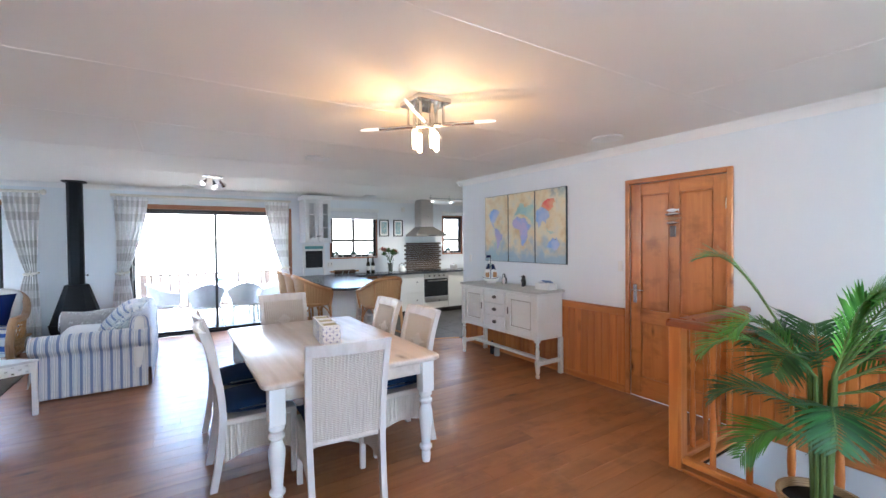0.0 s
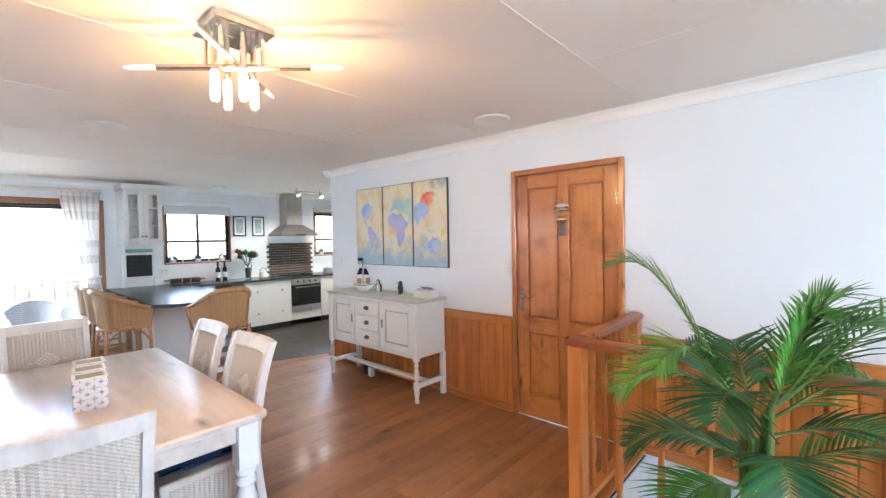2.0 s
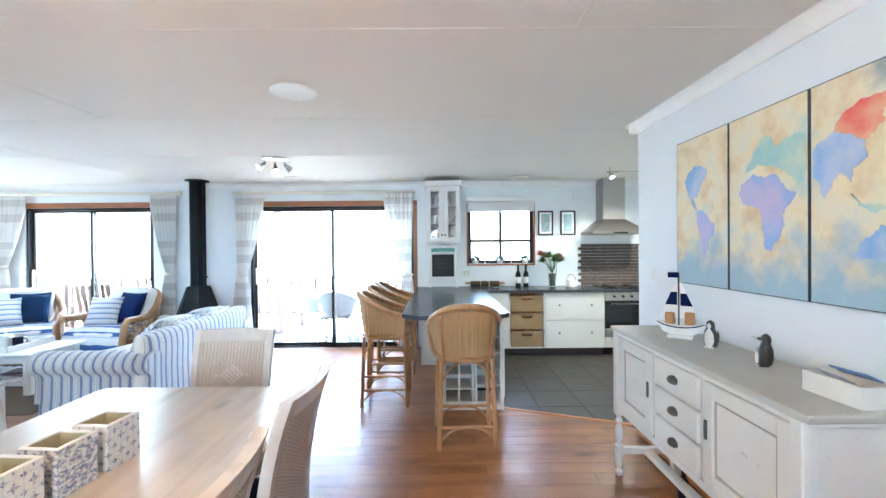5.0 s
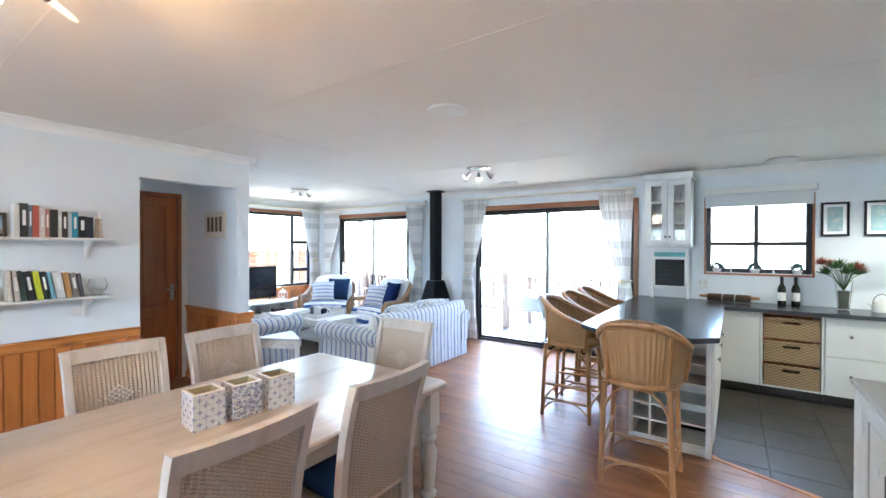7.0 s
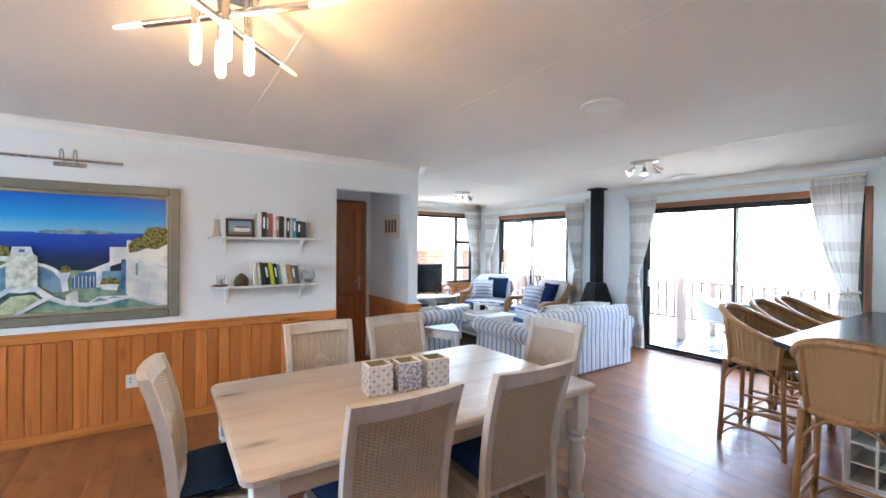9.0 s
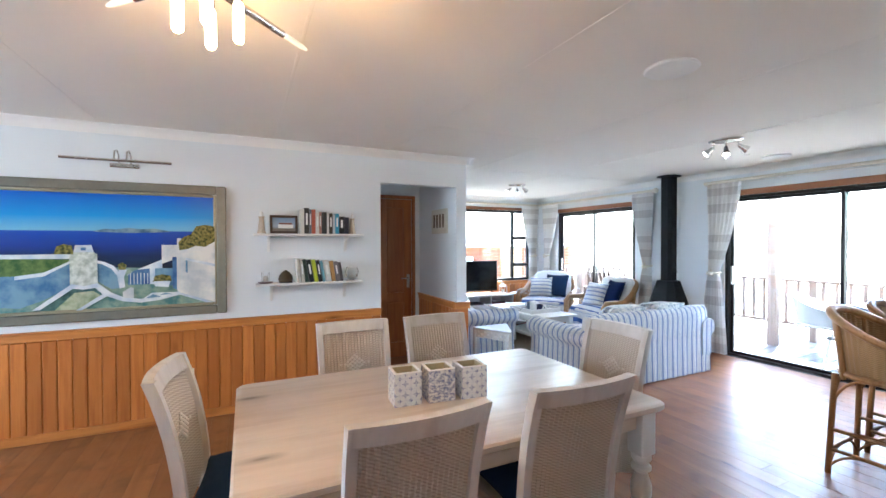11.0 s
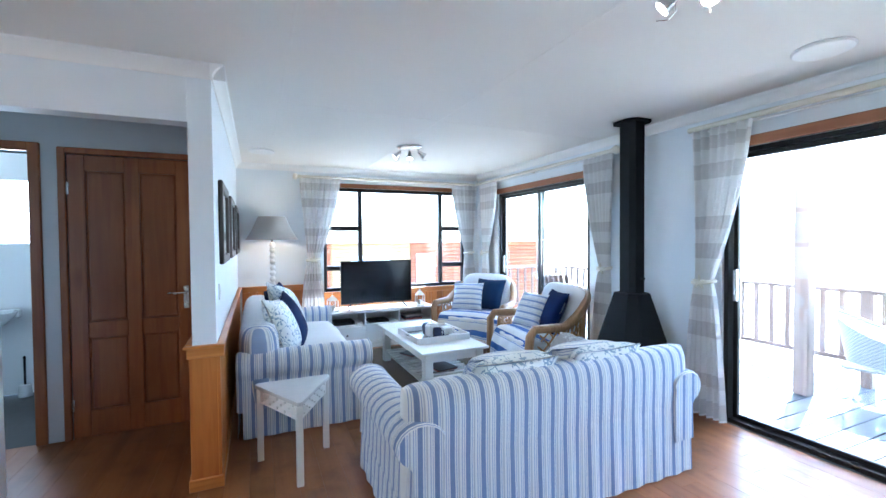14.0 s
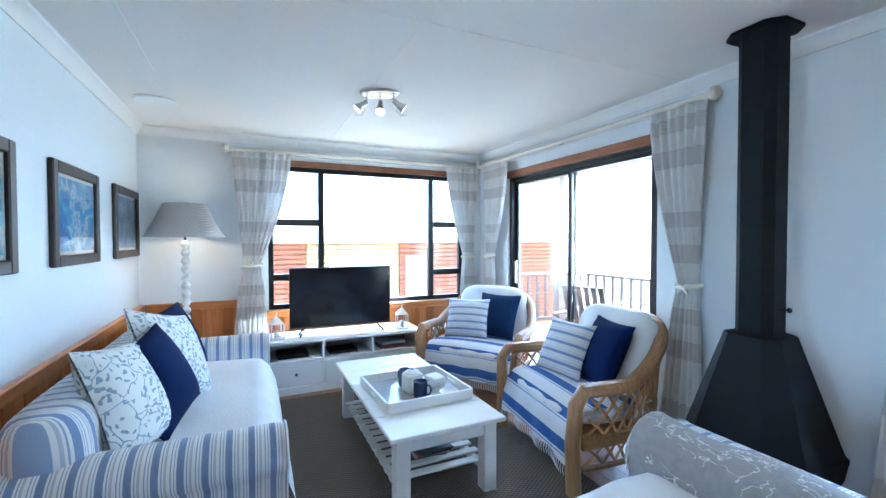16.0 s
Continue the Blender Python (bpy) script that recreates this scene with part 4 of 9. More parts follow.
# things on the sideboard
def sail_boat(m):
    b = thing("toy_sailing_boat", "small wooden model sailing boat with striped sails", "model boat", m)
    def hull(u, v):
        a = 2 * u - 1
        w = 0.035 * (1 - abs(a) ** 2.2) ** 0.6 * (0.35 + 0.65 * v)
        z = 0.012 + 0.05 * v + 0.016 * a * a
        return (w, a * 0.1 * (0.75 + 0.25 * v), z)
    s = Shape().sheet(hull, 14, 5).sheet(lambda u, v: (-hull(u, v)[0], *hull(u, v)[1:]), 14, 5)
    s.sheet(lambda u, v: (hull(u, 1)[0] * (2 * v - 1), hull(u, 1)[1], hull(u, 1)[2] - 0.004), 14, 2)
    part("hull", s, WHITE, b, "white and dark striped hull", fix=True)
    part("hull_stripe", Shape().tube([(0.0365 * (1 - abs(a) ** 2.2) ** 0.6 * 0.8, a * 0.093, 0.052 + 0.016 * a * a) for a in [x / 7 - 1 for x in range(15)]], 0.004, 5), NAVY, b)
    part("hull_stripe", Shape().tube([(-0.0365 * (1 - abs(a) ** 2.2) ** 0.6 * 0.8, a * 0.093, 0.052 + 0.016 * a * a) for a in [x / 7 - 1 for x in range(15)]], 0.004, 5), NAVY, b)
    part("stand", Shape().box(-0.03, -0.05, 0, 0.03, 0.05, 0.016, 0.003), WHITE, b)
    part("mast", Shape().tube([(0, 0.005, 0.05), (0, 0.005, 0.3)], 0.003, 6), BLACK, b)
    for n, (y0, y1, z0, z1) in enumerate(((-0.075, -0.002, 0.09, 0.26), (0.012, 0.085, 0.09, 0.27))):
        for k in range(3):
            a, c = k / 3, (k + 1) / 3
            near = (y0 if n else y1)
            tip = (y1 if n else y0)
            w0, w1 = tip + (near - tip) * a, tip + (near - tip) * c
            s = Shape().add([(0.001, near, z0 + (z1 - z0) * a), (0.001, w0, z0 + (z1 - z0) * a), (0.001, w1, z0 + (z1 - z0) * c), (0.001, near, z0 + (z1 - z0) * c), (-0.002, near, z0 + (z1 - z0) * a), (-0.002, w0, z0 + (z1 - z0) * a), (-0.002, w1, z0 + (z1 - z0) * c), (-0.002, near, z0 + (z1 - z0) * c)], [(0, 1, 2, 3), (7, 6, 5, 4), (0, 4, 5, 1), (1, 5, 6, 2), (2, 6, 7, 3), (3, 7, 4, 0)])
            part("sail_band", s, (WHITE, NAVY, WHITE)[k], b)
    part("cabin", Shape().box(-0.018, -0.06, 0.062, 0.018, -0.02, 0.12, 0.004), RATTAN, b)
    part("cabin", Shape().box(-0.018, 0.02, 0.062, 0.018, 0.06, 0.115, 0.004), RATTAN, b)
    part("flag", Shape().box(-0.0015, 0.005, 0.275, 0.0015, 0.05, 0.3), NAVY, b)


sail_boat(pose(3.92, 4.62, 0.972, 0, 0, 52) @ Matrix.Scale(1.25, 4))


def penguin(m, lean, label):
    s = Shape().lathe([(0.018, 0), (0.03, 0.012), (0.034, 0.04), (0.03, 0.075), (0.02, 0.1), (0.021, 0.115), (0.017, 0.132), (0.004, 0.142)], 14, Matrix.Rotation(radians(lean), 4, "Y"))
    s.lathe([(0.007, 0), (0.005, 0.02), (0.001, 0.042)], 8, pose(-0.012, 0.0, 0.118, 0, -78 + lean, 0))
    s.box(-0.03, -0.024, 0, 0.014, 0.024, 0.008, 0.003)
    for sy in (-1, 1):
        s.lathe([(0.002, 0), (0.009, 0.02), (0.011, 0.045), (0.003, 0.07)], 8, pose(0.004, sy * 0.03, 0.02) @ Matrix.Diagonal((1.4, 0.5, 1, 1)))
    k = Nodes("penguin_enamel", 0.3)
    k.color(k.mix(k.math("LESS_THAN", k.axis(0), -0.026), (0.02, 0.02, 0.024), (0.6, 0.58, 0.55)))
    single("penguin_figure", s, k.mat, label, "figurine", m, "penguins on the sideboard")


penguin(pose(3.95, 4.39, 0.972, 0, 0, 35), -4, "small black and white penguin figure on the sideboard")
penguin(pose(3.96, 4.05, 0.972, 0, 0, -15), 4, "small black penguin figure with a long beak")
bx = thing("letter_box", "small open wooden box with leaflets inside", "box", pose(3.955, 3.66, 0.972, 0, 0, 3))
s = Shape().cells([-0.07, -0.062, 0.062, 0.07], [-0.105, -0.097, 0.097, 0.105], lambda u, v: not (abs(u) < 0.062 and abs(v) < 0.097), 0, 0.072, "z")
part("box_wall", s, OLD_WHITE, bx, fix=True)
part("box_floor", Shape().box(-0.062, -0.097, 0, 0.062, 0.097, 0.008), OLD_WHITE, bx)
part("leaflet", Shape().box(-0.035, -0.06, -0.002, 0.035, 0.06, 0.003), plain("blue_leaflet", (0.08, 0.18, 0.42), 0.4), bx, "blue leaflet", m=pose(0.01, -0.01, 0.088, 0, 24, 5))
part("leaflet", Shape().box(-0.03, -0.05, -0.002, 0.03, 0.05, 0.003), plain("pale_leaflet", (0.6, 0.62, 0.66), 0.4), bx, "pale leaflet", m=pose(-0.02, 0.03, 0.07, 0, 30, -4))
jar_mat = plain("tin_label", (0.5, 0.55, 0.55), 0.4)
single("small_tin", Shape().lathe([(0.035, 0), (0.037, 0.003), (0.037, 0.1), (0.034, 0.104)], 16), jar_mat, "small pale tin under the sideboard", "tin", pose(3.95, 4.55, 0))
single("small_bottle", Shape().lathe([(0.03, 0), (0.032, 0.004), (0.032, 0.12), (0.012, 0.15), (0.012, 0.18)], 14), BLACK, "small dark bottle under the sideboard", "bottle", pose(3.96, 4.66, 0))


def map_canvas():
    """A watercolour world map on three canvases."""
    sea = Nodes("map_canvas_sea", 0.7)
    # cream paper that runs into blue at the right top corner and along the bottom
    yy = sea.math("DIVIDE", sea.math("SUBTRACT", 4.98, sea.axis(1)), 1.48)
    zz = sea.math("DIVIDE", sea.math("SUBTRACT", sea.axis(2), 1.262), 0.895)
    blot = sea.math("MULTIPLY", sea.math("SUBTRACT", sea.noise(4.5, 6), 0.5), 0.9)
    low = sea.math("SUBTRACT", 0.36, sea.math("ADD", zz, blot))
    corner = sea.math("SUBTRACT", sea.math("ADD", sea.math("MULTIPLY", yy, 0.9), sea.math("ADD", zz, blot)), 1.68)
    cream = sea.ramp(sea.noise(7, 6), [(0.34, (0.66, 0.52, 0.30)), (0.5, (0.76, 0.67, 0.46)), (0.66, (0.70, 0.68, 0.56))])
    wash = sea.mix(sea.ramp(low, [(0.0, (0, 0, 0)), (0.2, (0.85, 0.85, 0.85))]), cream, (0.30, 0.46, 0.60))
    wash = sea.mix(sea.ramp(sea.noise(3.1, 4), [(0.6, (0, 0, 0)), (0.7, (0.5, 0.5, 0.5))]), wash, (0.32, 0.52, 0.55))
    sea.color(sea.mix(sea.ramp(corner, [(0.0, (0, 0, 0)), (0.22, (0.9, 0.9, 0.9))]), wash, (0.10, 0.22, 0.32)))
    sea.bump(sea.noise(300, 2), 0.2, 0.001)
    land = []
    for name, a, b in (("map_blue", (0.24, 0.42, 0.74), (0.48, 0.55, 0.72)), ("map_violet", (0.26, 0.44, 0.76), (0.52, 0.46, 0.68)), ("map_red", (0.72, 0.12, 0.10), (0.74, 0.40, 0.24)), ("map_teal", (0.34, 0.58, 0.60), (0.58, 0.66, 0.52))):
        k = Nodes(name, 0.7)
        k.color(k.ramp(k.noise(6, 6), [(0.36, a), (0.6, b)]))
        land.append(k.mat)
    y0, z0, W, H = 4.98, 1.262, 1.48, 0.895

    def blob(cx, cz, pts, mat, parent, lo, hi):
        # an outline in map units, cut at the canvas edges
        out = []
        for px, pz in pts:
            u = min(max(cx + px, lo + 0.004), hi - 0.004)
            out.append((u, cz + pz))
        n = len(out)
        v = [(EAST - 0.0315, y0 - u * W, z0 + w * H) for u, w in out] + [(EAST - 0.03, y0 - u * W, z0 + w * H) for u, w in out]
        part("land", Shape().add(v, [tuple(range(n))[::-1], tuple(range(n, 2 * n))] + [(i, (i + 1) % n, n + (i + 1) % n, n + i) for i in range(n)]), mat, parent, fix=True)
    edges = [(0.0, 0.3265), (0.3375, 0.6625), (0.6735, 1.0)]
    ob = []
    for lo, hi in edges:
        c = thing("map_canvas", "canvas panel of a watercolour world map", "picture", group="map triptych")
        part("canvas", Shape().box(EAST - 0.03, y0 - hi * W, z0, EAST - 0.002, y0 - lo * W, z0 + H, 0.002), sea.mat, c)
        part("canvas_edge", Shape().box(EAST - 0.0285, y0 - hi * W - 0.005, z0 - 0.004, EAST - 0.001, y0 - lo * W + 0.005, z0 + H + 0.004, 0.002), plain("dark_canvas_edge", (0.05, 0.07, 0.08), 0.7), c, "dark painted canvas edge")
        ob.append(c)

    def rough(pts, seed, amp=0.008):
        r = random.Random(seed)
        out = []
        for (a, b), (c, d) in zip(pts, pts[1:] + pts[:1]):
            for k in range(4):
                t = k / 4
                out.append((a + (c - a) * t + r.uniform(-amp, amp) * 0.6, b + (d - b) * t + r.uniform(-amp, amp)))
        return out
    NA = [(0.06, 0.72), (0.09, 0.78), (0.13, 0.80), (0.17, 0.80), (0.215, 0.76), (0.19, 0.70), (0.165, 0.66), (0.15, 0.60), (0.12, 0.585), (0.14, 0.52), (0.135, 0.51), (0.105, 0.56), (0.09, 0.60), (0.075, 0.66)]
    SA = [(0.14, 0.50), (0.18, 0.50), (0.21, 0.45), (0.255, 0.40), (0.25, 0.34), (0.22, 0.30), (0.20, 0.22), (0.185, 0.15), (0.175, 0.24), (0.165, 0.34), (0.145, 0.42)]
    AF = [(0.39, 0.56), (0.405, 0.62), (0.45, 0.655), (0.50, 0.635), (0.55, 0.63), (0.575, 0.58), (0.60, 0.53), (0.625, 0.525), (0.60, 0.47), (0.575, 0.42), (0.58, 0.36), (0.56, 0.30), (0.53, 0.235), (0.505, 0.24), (0.50, 0.32), (0.49, 0.40), (0.485, 0.46), (0.45, 0.485), (0.41, 0.50)]
    EU = [(0.42, 0.68), (0.44, 0.74), (0.47, 0.80), (0.50, 0.86), (0.53, 0.84), (0.54, 0.78), (0.58, 0.80), (0.62, 0.82), (0.655, 0.80), (0.655, 0.57), (0.63, 0.55), (0.60, 0.62), (0.57, 0.66), (0.53, 0.69), (0.48, 0.70)]
    AS = [(0.68, 0.70), (0.70, 0.74), (0.75, 0.77), (0.80, 0.76), (0.825, 0.70), (0.83, 0.63), (0.80, 0.585), (0.79, 0.54), (0.76, 0.58), (0.735, 0.52), (0.715, 0.47), (0.70, 0.55), (0.68, 0.60)]
    RU = [(0.74, 0.76), (0.77, 0.83), (0.82, 0.87), (0.88, 0.865), (0.90, 0.82), (0.87, 0.80), (0.875, 0.76), (0.85, 0.72), (0.82, 0.70), (0.79, 0.74)]
    AU = [(0.805, 0.21), (0.81, 0.27), (0.85, 0.31), (0.87, 0.345), (0.89, 0.31), (0.905, 0.345), (0.93, 0.28), (0.94, 0.235), (0.91, 0.185), (0.88, 0.18), (0.85, 0.21)]
    IS = [(0.79, 0.49), (0.82, 0.44), (0.86, 0.425), (0.90, 0.41), (0.85, 0.40), (0.81, 0.43)]
    for pts, mat, p, seed in ((NA, land[0], 0, 1), (SA, land[1], 0, 2), (AF, land[1], 1, 3), (EU, land[3], 1, 4), (AS, land[0], 2, 5), (IS, land[3], 2, 7), (AU, land[0], 2, 8)):
        lo, hi = edges[p]
        blob(0, 0, rough(pts, seed), mat, ob[p], lo, hi)
    lo, hi = edges[2]
    n = len(RU)
    v = [(EAST - 0.0325, y0 - u * W, z0 + w * H) for u, w in rough(RU, 6)] + [(EAST - 0.0315, y0 - u * W, z0 + w * H) for u, w in rough(RU, 6)]
    n = len(v) // 2
    part("land", Shape().add(v, [tuple(range(n))[::-1], tuple(range(n, 2 * n))] + [(i, (i + 1) % n, n + (i + 1) % n, n + i) for i in range(n)]), land[2], ob[2], fix=True)


map_canvas()
PLASTIC = plain("white_plastic", (0.74, 0.74, 0.71), 0.35, vary=0.04)


def switch(name, axis, face, u, z, normal, w=0.05, h=0.105, label="white plastic light switch"):
    s = thing(name, label, "light switch")
    def bx(a, b, c, d, t0, t1, ch):
        p, q = sorted((face + normal * t0, face + normal * t1))
        return Shape().box(p, a, c, q, b, d, ch) if axis == "x" else Shape().box(a, p, c, b, q, d, ch)
    part("plate", bx(u - w / 2, u + w / 2, z - h / 2, z + h / 2, 0, 0.009, 0.003), PLASTIC, s)
    part("rocker", bx(u - 0.008, u + 0.008, z - 0.014, z + 0.014, 0.009, 0.013, 0.002), PLASTIC, s)


switch("light_switch", "x", EAST, 2.82, 1.27, -1)
switch("light_switch", "x", EAST, 5.38, 1.28, -1)
switch("light_switch", "y", PICT, -1.22, 1.13, 1)


def socket(name, axis, face, u, z, normal):
    s = thing(name, "white double wall socket", "socket")
    def bx(a, b, c, d, t0, t1, ch):
        p, q = sorted((face + normal * t0, face + normal * t1))
        return Shape().box(p, a, c, q, b, d, ch) if axis == "x" else Shape().box(a, p, c, b, q, d, ch)
    pl = part("plate", bx(u - 0.06, u + 0.06, z - 0.055, z + 0.055, 0, 0.01, 0.003), PLASTIC, s)
    for du in (-0.028, 0.028):
        for dz in (0.022, -0.008):
            part("socket_hole", bx(u + du - 0.005, u + du + 0.005, z + dz - 0.006, z + dz + 0.006, 0.01, 0.0112, 0), BLACK, pl)
        part("rocker", bx(u + du - 0.008, u + du + 0.008, z - 0.045, z - 0.027, 0.01, 0.014, 0.002), PLASTIC, pl)


socket("wall_socket", "x", WEST + 0.017, 2.23, 0.39, 1)
socket("wall_socket", "y", NORTH, 2.94, 1.1, -1)

# hanger with fish on the pine door
hg = thing("door_ornament", "small string of carved wooden fish hung on the door", "ornament")
for k, (dy, z, w) in enumerate(((0.0, 1.80, 0.11), (0.0, 1.765, 0.14), (0.0, 1.725, 0.15), (0.0, 1.685, 0.11))):
    s = Shape().lathe([(0.002, -w / 2), (0.014, -w / 4), (0.017, 0), (0.012, w / 4), (0.003, w * 0.42), (0.013, w / 2)], 10, pose(EAST - 0.02, 2.28 + dy, z, 90, 0, 0) @ Matrix.Diagonal((0.7, 1, 1, 1)))
    part("fish", s, (OLD_WHITE, CHROME, RATTAN, CHROME)[k], hg)
part("string", Shape().tube([(EAST - 0.012, 2.28, 1.56), (EAST - 0.012, 2.28, 1.86)], 0.002, 5), BLACK, hg)
part("tag", Shape().box(EAST - 0.018, 2.255, 1.56, EAST - 0.002, 2.305, 1.66, 0.003), PEWTER, hg)

# ---- balustrade round the stairwell ----
RAIL = wood("red_stained_handrail", (0.40, 0.12, 0.04), (0.26, 0.065, 0.02), "y", 0.3, 1.5, 12, 0.4, 0.1)
RAIL_X = wood("red_stained_handrail_x", (0.40, 0.12, 0.04), (0.26, 0.065, 0.02), "x", 0.3, 1.5, 12, 0.4, 0.1)
bl = thing("balustrade", "varnished pine stair balustrade with turned balusters", "balustrade", kind="structure")
for (x, y) in ((3.17, 1.72), (4.085, 1.72), (3.17, -1.2)):
    part("newel", Shape().box(x - 0.042, y - 0.042, 0, x + 0.042, y + 0.042, 0.955, 0.006), PINE, bl)


def rail_y(x, y0, y1):
    prof = [(-0.045, 0.955), (-0.05, 0.97), (-0.045, 0.99), (-0.02, 1.0), (0.02, 1.0), (0.045, 0.99), (0.05, 0.97), (0.045, 0.955)]
    n = len(prof)
    v = [(x + a, y, z) for y in (y0, y1) for a, z in prof]
    return Shape().add(v, [(i, (i + 1) % n, n + (i + 1) % n, n + i) for i in range(n)] + [tuple(range(n)), tuple(range(n, 2 * n))])


part("handrail", rail_y(3.17, -1.3, 1.775), RAIL, bl, "reddish pine handrail", fix=True)
s = rail_y(0, 0, 0.915)
part("handrail", s, RAIL_X, bl, "reddish pine handrail", m=Matrix.Translation((4.137, 1.72, 0.003)) @ Matrix.Rotation(radians(90), 4, "Z"), fix=True)
part("bottom_rail", Shape().box(3.14, -1.16, 0.05, 3.2, 1.678, 0.09, 0.004), PINE_Y, bl)
part("bottom_rail", Shape().box(3.212, 1.69, 0.05, 4.043, 1.75, 0.09, 0.004), PINE_X, bl)
part("floor_trim", Shape().box(3.13, SOUTH, 0.0, 3.235, 1.676, 0.022, 0.004), PINE_Y, bl)
part("floor_trim", Shape().box(3.212, 1.655, 0.0, 4.13, 1.765, 0.023, 0.004), PINE_X, bl)
bal = [(0.018, 0.09), (0.018, 0.19), (0.011, 0.21), (0.018, 0.24), (0.021, 0.32), (0.013, 0.5), (0.011, 0.62), (0.02, 0.66), (0.012, 0.69), (0.019, 0.73), (0.015, 0.76), (0.02, 0.8), (0.02, 0.955)]
BAL = Shape().lathe(bal, 12).mesh("baluster", PINE)
for k in range(13):
    part("baluster", BAL, None, bl, m=pose(3.17, 1.5 - k * 0.2, 0))
for k in range(4):
    part("baluster", BAL, None, bl, m=pose(3.36 + k * 0.18, 1.72, 0))
setting("stairwell_wall", Shape().box(3.1, SOUTH, -2.7, 3.227, 1.651, -0.024), WHITE_WALL, "white stairwell wall", "wall")
setting("stairwell_end", Shape().box(3.1, 1.652, -2.7, EAST - 0.001, 1.8, -0.024), WHITE_WALL, "white stairwell wall", "wall")
# unseen pale floor, added high up so the stairwell walls catch more light
setting("stairwell_floor", Shape().box(3.228, SOUTH + 0.001, -1.45, EAST - 0.001, 1.6515, -1.4), WASHED, "pale floor added below the balustrade to bounce light", "floor")
setting("stairwell_back", Shape().box(3.1, SOUTH - 0.12, -2.7, 4.3, SOUTH - 0.001, -0.23), WHITE_WALL, "white stairwell wall", "wall")


def palm(m):
    """A potted palm: canes with arching feathered fronds."""
    p = thing("potted_palm", "tall green potted palm with arching feathered fronds", "plant", m)
    # one leaf in two greens; the dark one holds the crown's shade as colour
    leaf_hi, leaf_lo = Nodes("palm_leaf_lit", 0.45), Nodes("palm_leaf_shaded", 0.45)
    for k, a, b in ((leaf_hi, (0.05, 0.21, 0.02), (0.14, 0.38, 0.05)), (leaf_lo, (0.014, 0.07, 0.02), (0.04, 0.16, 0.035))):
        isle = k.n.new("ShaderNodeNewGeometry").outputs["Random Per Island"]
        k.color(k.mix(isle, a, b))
    stem_mat = plain("palm_cane", (0.13, 0.20, 0.05), 0.5, vary=0.4)
    r = random.Random(5)
    part("pot", Shape().lathe([(0.12, 0), (0.135, 0.01), (0.165, 0.24), (0.175, 0.26), (0.175, 0.29), (0.16, 0.29), (0.155, 0.25)], 24), CANE, p, "woven basket pot")
    part("soil", Shape().lathe([(0.154, 0.2), (0.15, 0.255)], 20), plain("potting_soil", (0.03, 0.022, 0.015), 0.95, vary=0.5, scale=30, bump=0.6), p)
    # azimuth (degrees), reach, rise, droop, start height, bright (0 takes the shaded green)
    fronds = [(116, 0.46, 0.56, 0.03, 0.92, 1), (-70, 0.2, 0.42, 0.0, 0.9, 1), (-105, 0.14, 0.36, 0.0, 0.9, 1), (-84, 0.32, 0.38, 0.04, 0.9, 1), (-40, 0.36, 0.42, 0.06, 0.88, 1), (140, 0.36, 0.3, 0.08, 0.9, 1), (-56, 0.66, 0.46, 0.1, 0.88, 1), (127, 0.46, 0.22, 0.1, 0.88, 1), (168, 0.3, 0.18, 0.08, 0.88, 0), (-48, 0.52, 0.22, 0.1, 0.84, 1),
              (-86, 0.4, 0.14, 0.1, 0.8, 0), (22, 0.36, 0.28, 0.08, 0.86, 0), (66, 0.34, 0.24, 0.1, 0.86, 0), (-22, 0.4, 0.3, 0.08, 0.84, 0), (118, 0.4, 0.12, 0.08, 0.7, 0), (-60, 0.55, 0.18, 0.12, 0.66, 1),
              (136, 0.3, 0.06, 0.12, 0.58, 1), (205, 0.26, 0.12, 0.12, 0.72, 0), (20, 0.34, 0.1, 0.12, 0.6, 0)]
    for az, reach, rise, droop, h0, bright in fronds:
        d = Vector((math.cos(radians(az)), math.sin(radians(az)), 0))
        side = Vector((-d.y, d.x, 0))
        base = d * 0.05 + Vector((0, 0, h0))

        def spine(t):
            return base + d * reach * t ** 0.85 + Vector((0, 0, rise * math.sin(min(1.0, t * 1.15) * math.pi / 2) - droop * t ** 2.6 * 1.6))
        part("stem", Shape().tube([(d * 0.03).to_tuple()[:2] + (0.24,), ((d * 0.035).to_tuple()[:2]) + (h0 * 0.6,), tuple(base), *[tuple(spine(k / 8)) for k in range(1, 9)]], [0.012, 0.011, 0.009] + [0.007 - 0.0007 * k for k in range(8)], 6), stem_mat, p)
        s = Shape()
        n = 26
        for i in range(n):
            t = 0.12 + 0.87 * i / (n - 1)
            c0 = spine(t)
            fwd = (spine(min(1, t + 0.03)) - spine(t - 0.03)).normalized()
            ll = (0.215 * math.sin(math.pi * (0.12 + 0.86 * t)) + 0.05) * r.uniform(0.85, 1.1)
            for sg in (-1, 1):
                o = (side * sg * 0.8 + fwd * 0.7 + Vector((0, 0, 0.2))).normalized()
                up = o.cross(fwd).normalized()
                wv = up.cross(o).normalized()
                w = 0.0068 * r.uniform(0.8, 1.2)
                sag = ll * r.uniform(0.12, 0.34)
                pts = []
                for q, ww in ((0, 0.35), (0.3, 1.0), (0.65, 0.8), (1.0, 0.05)):
                    c = c0 + o * ll * q - Vector((0, 0, sag * q * q))
                    pts += [c - wv * w * ww, c + Vector((0, 0, w * 0.3 * ww)), c + wv * w * ww]
                f = []
                for k in range(3):
                    f += [(3 * k, 3 * k + 1, 3 * k + 4, 3 * k + 3), (3 * k + 1, 3 * k + 2, 3 * k + 5, 3 * k + 4)]
                s.add(pts, f)
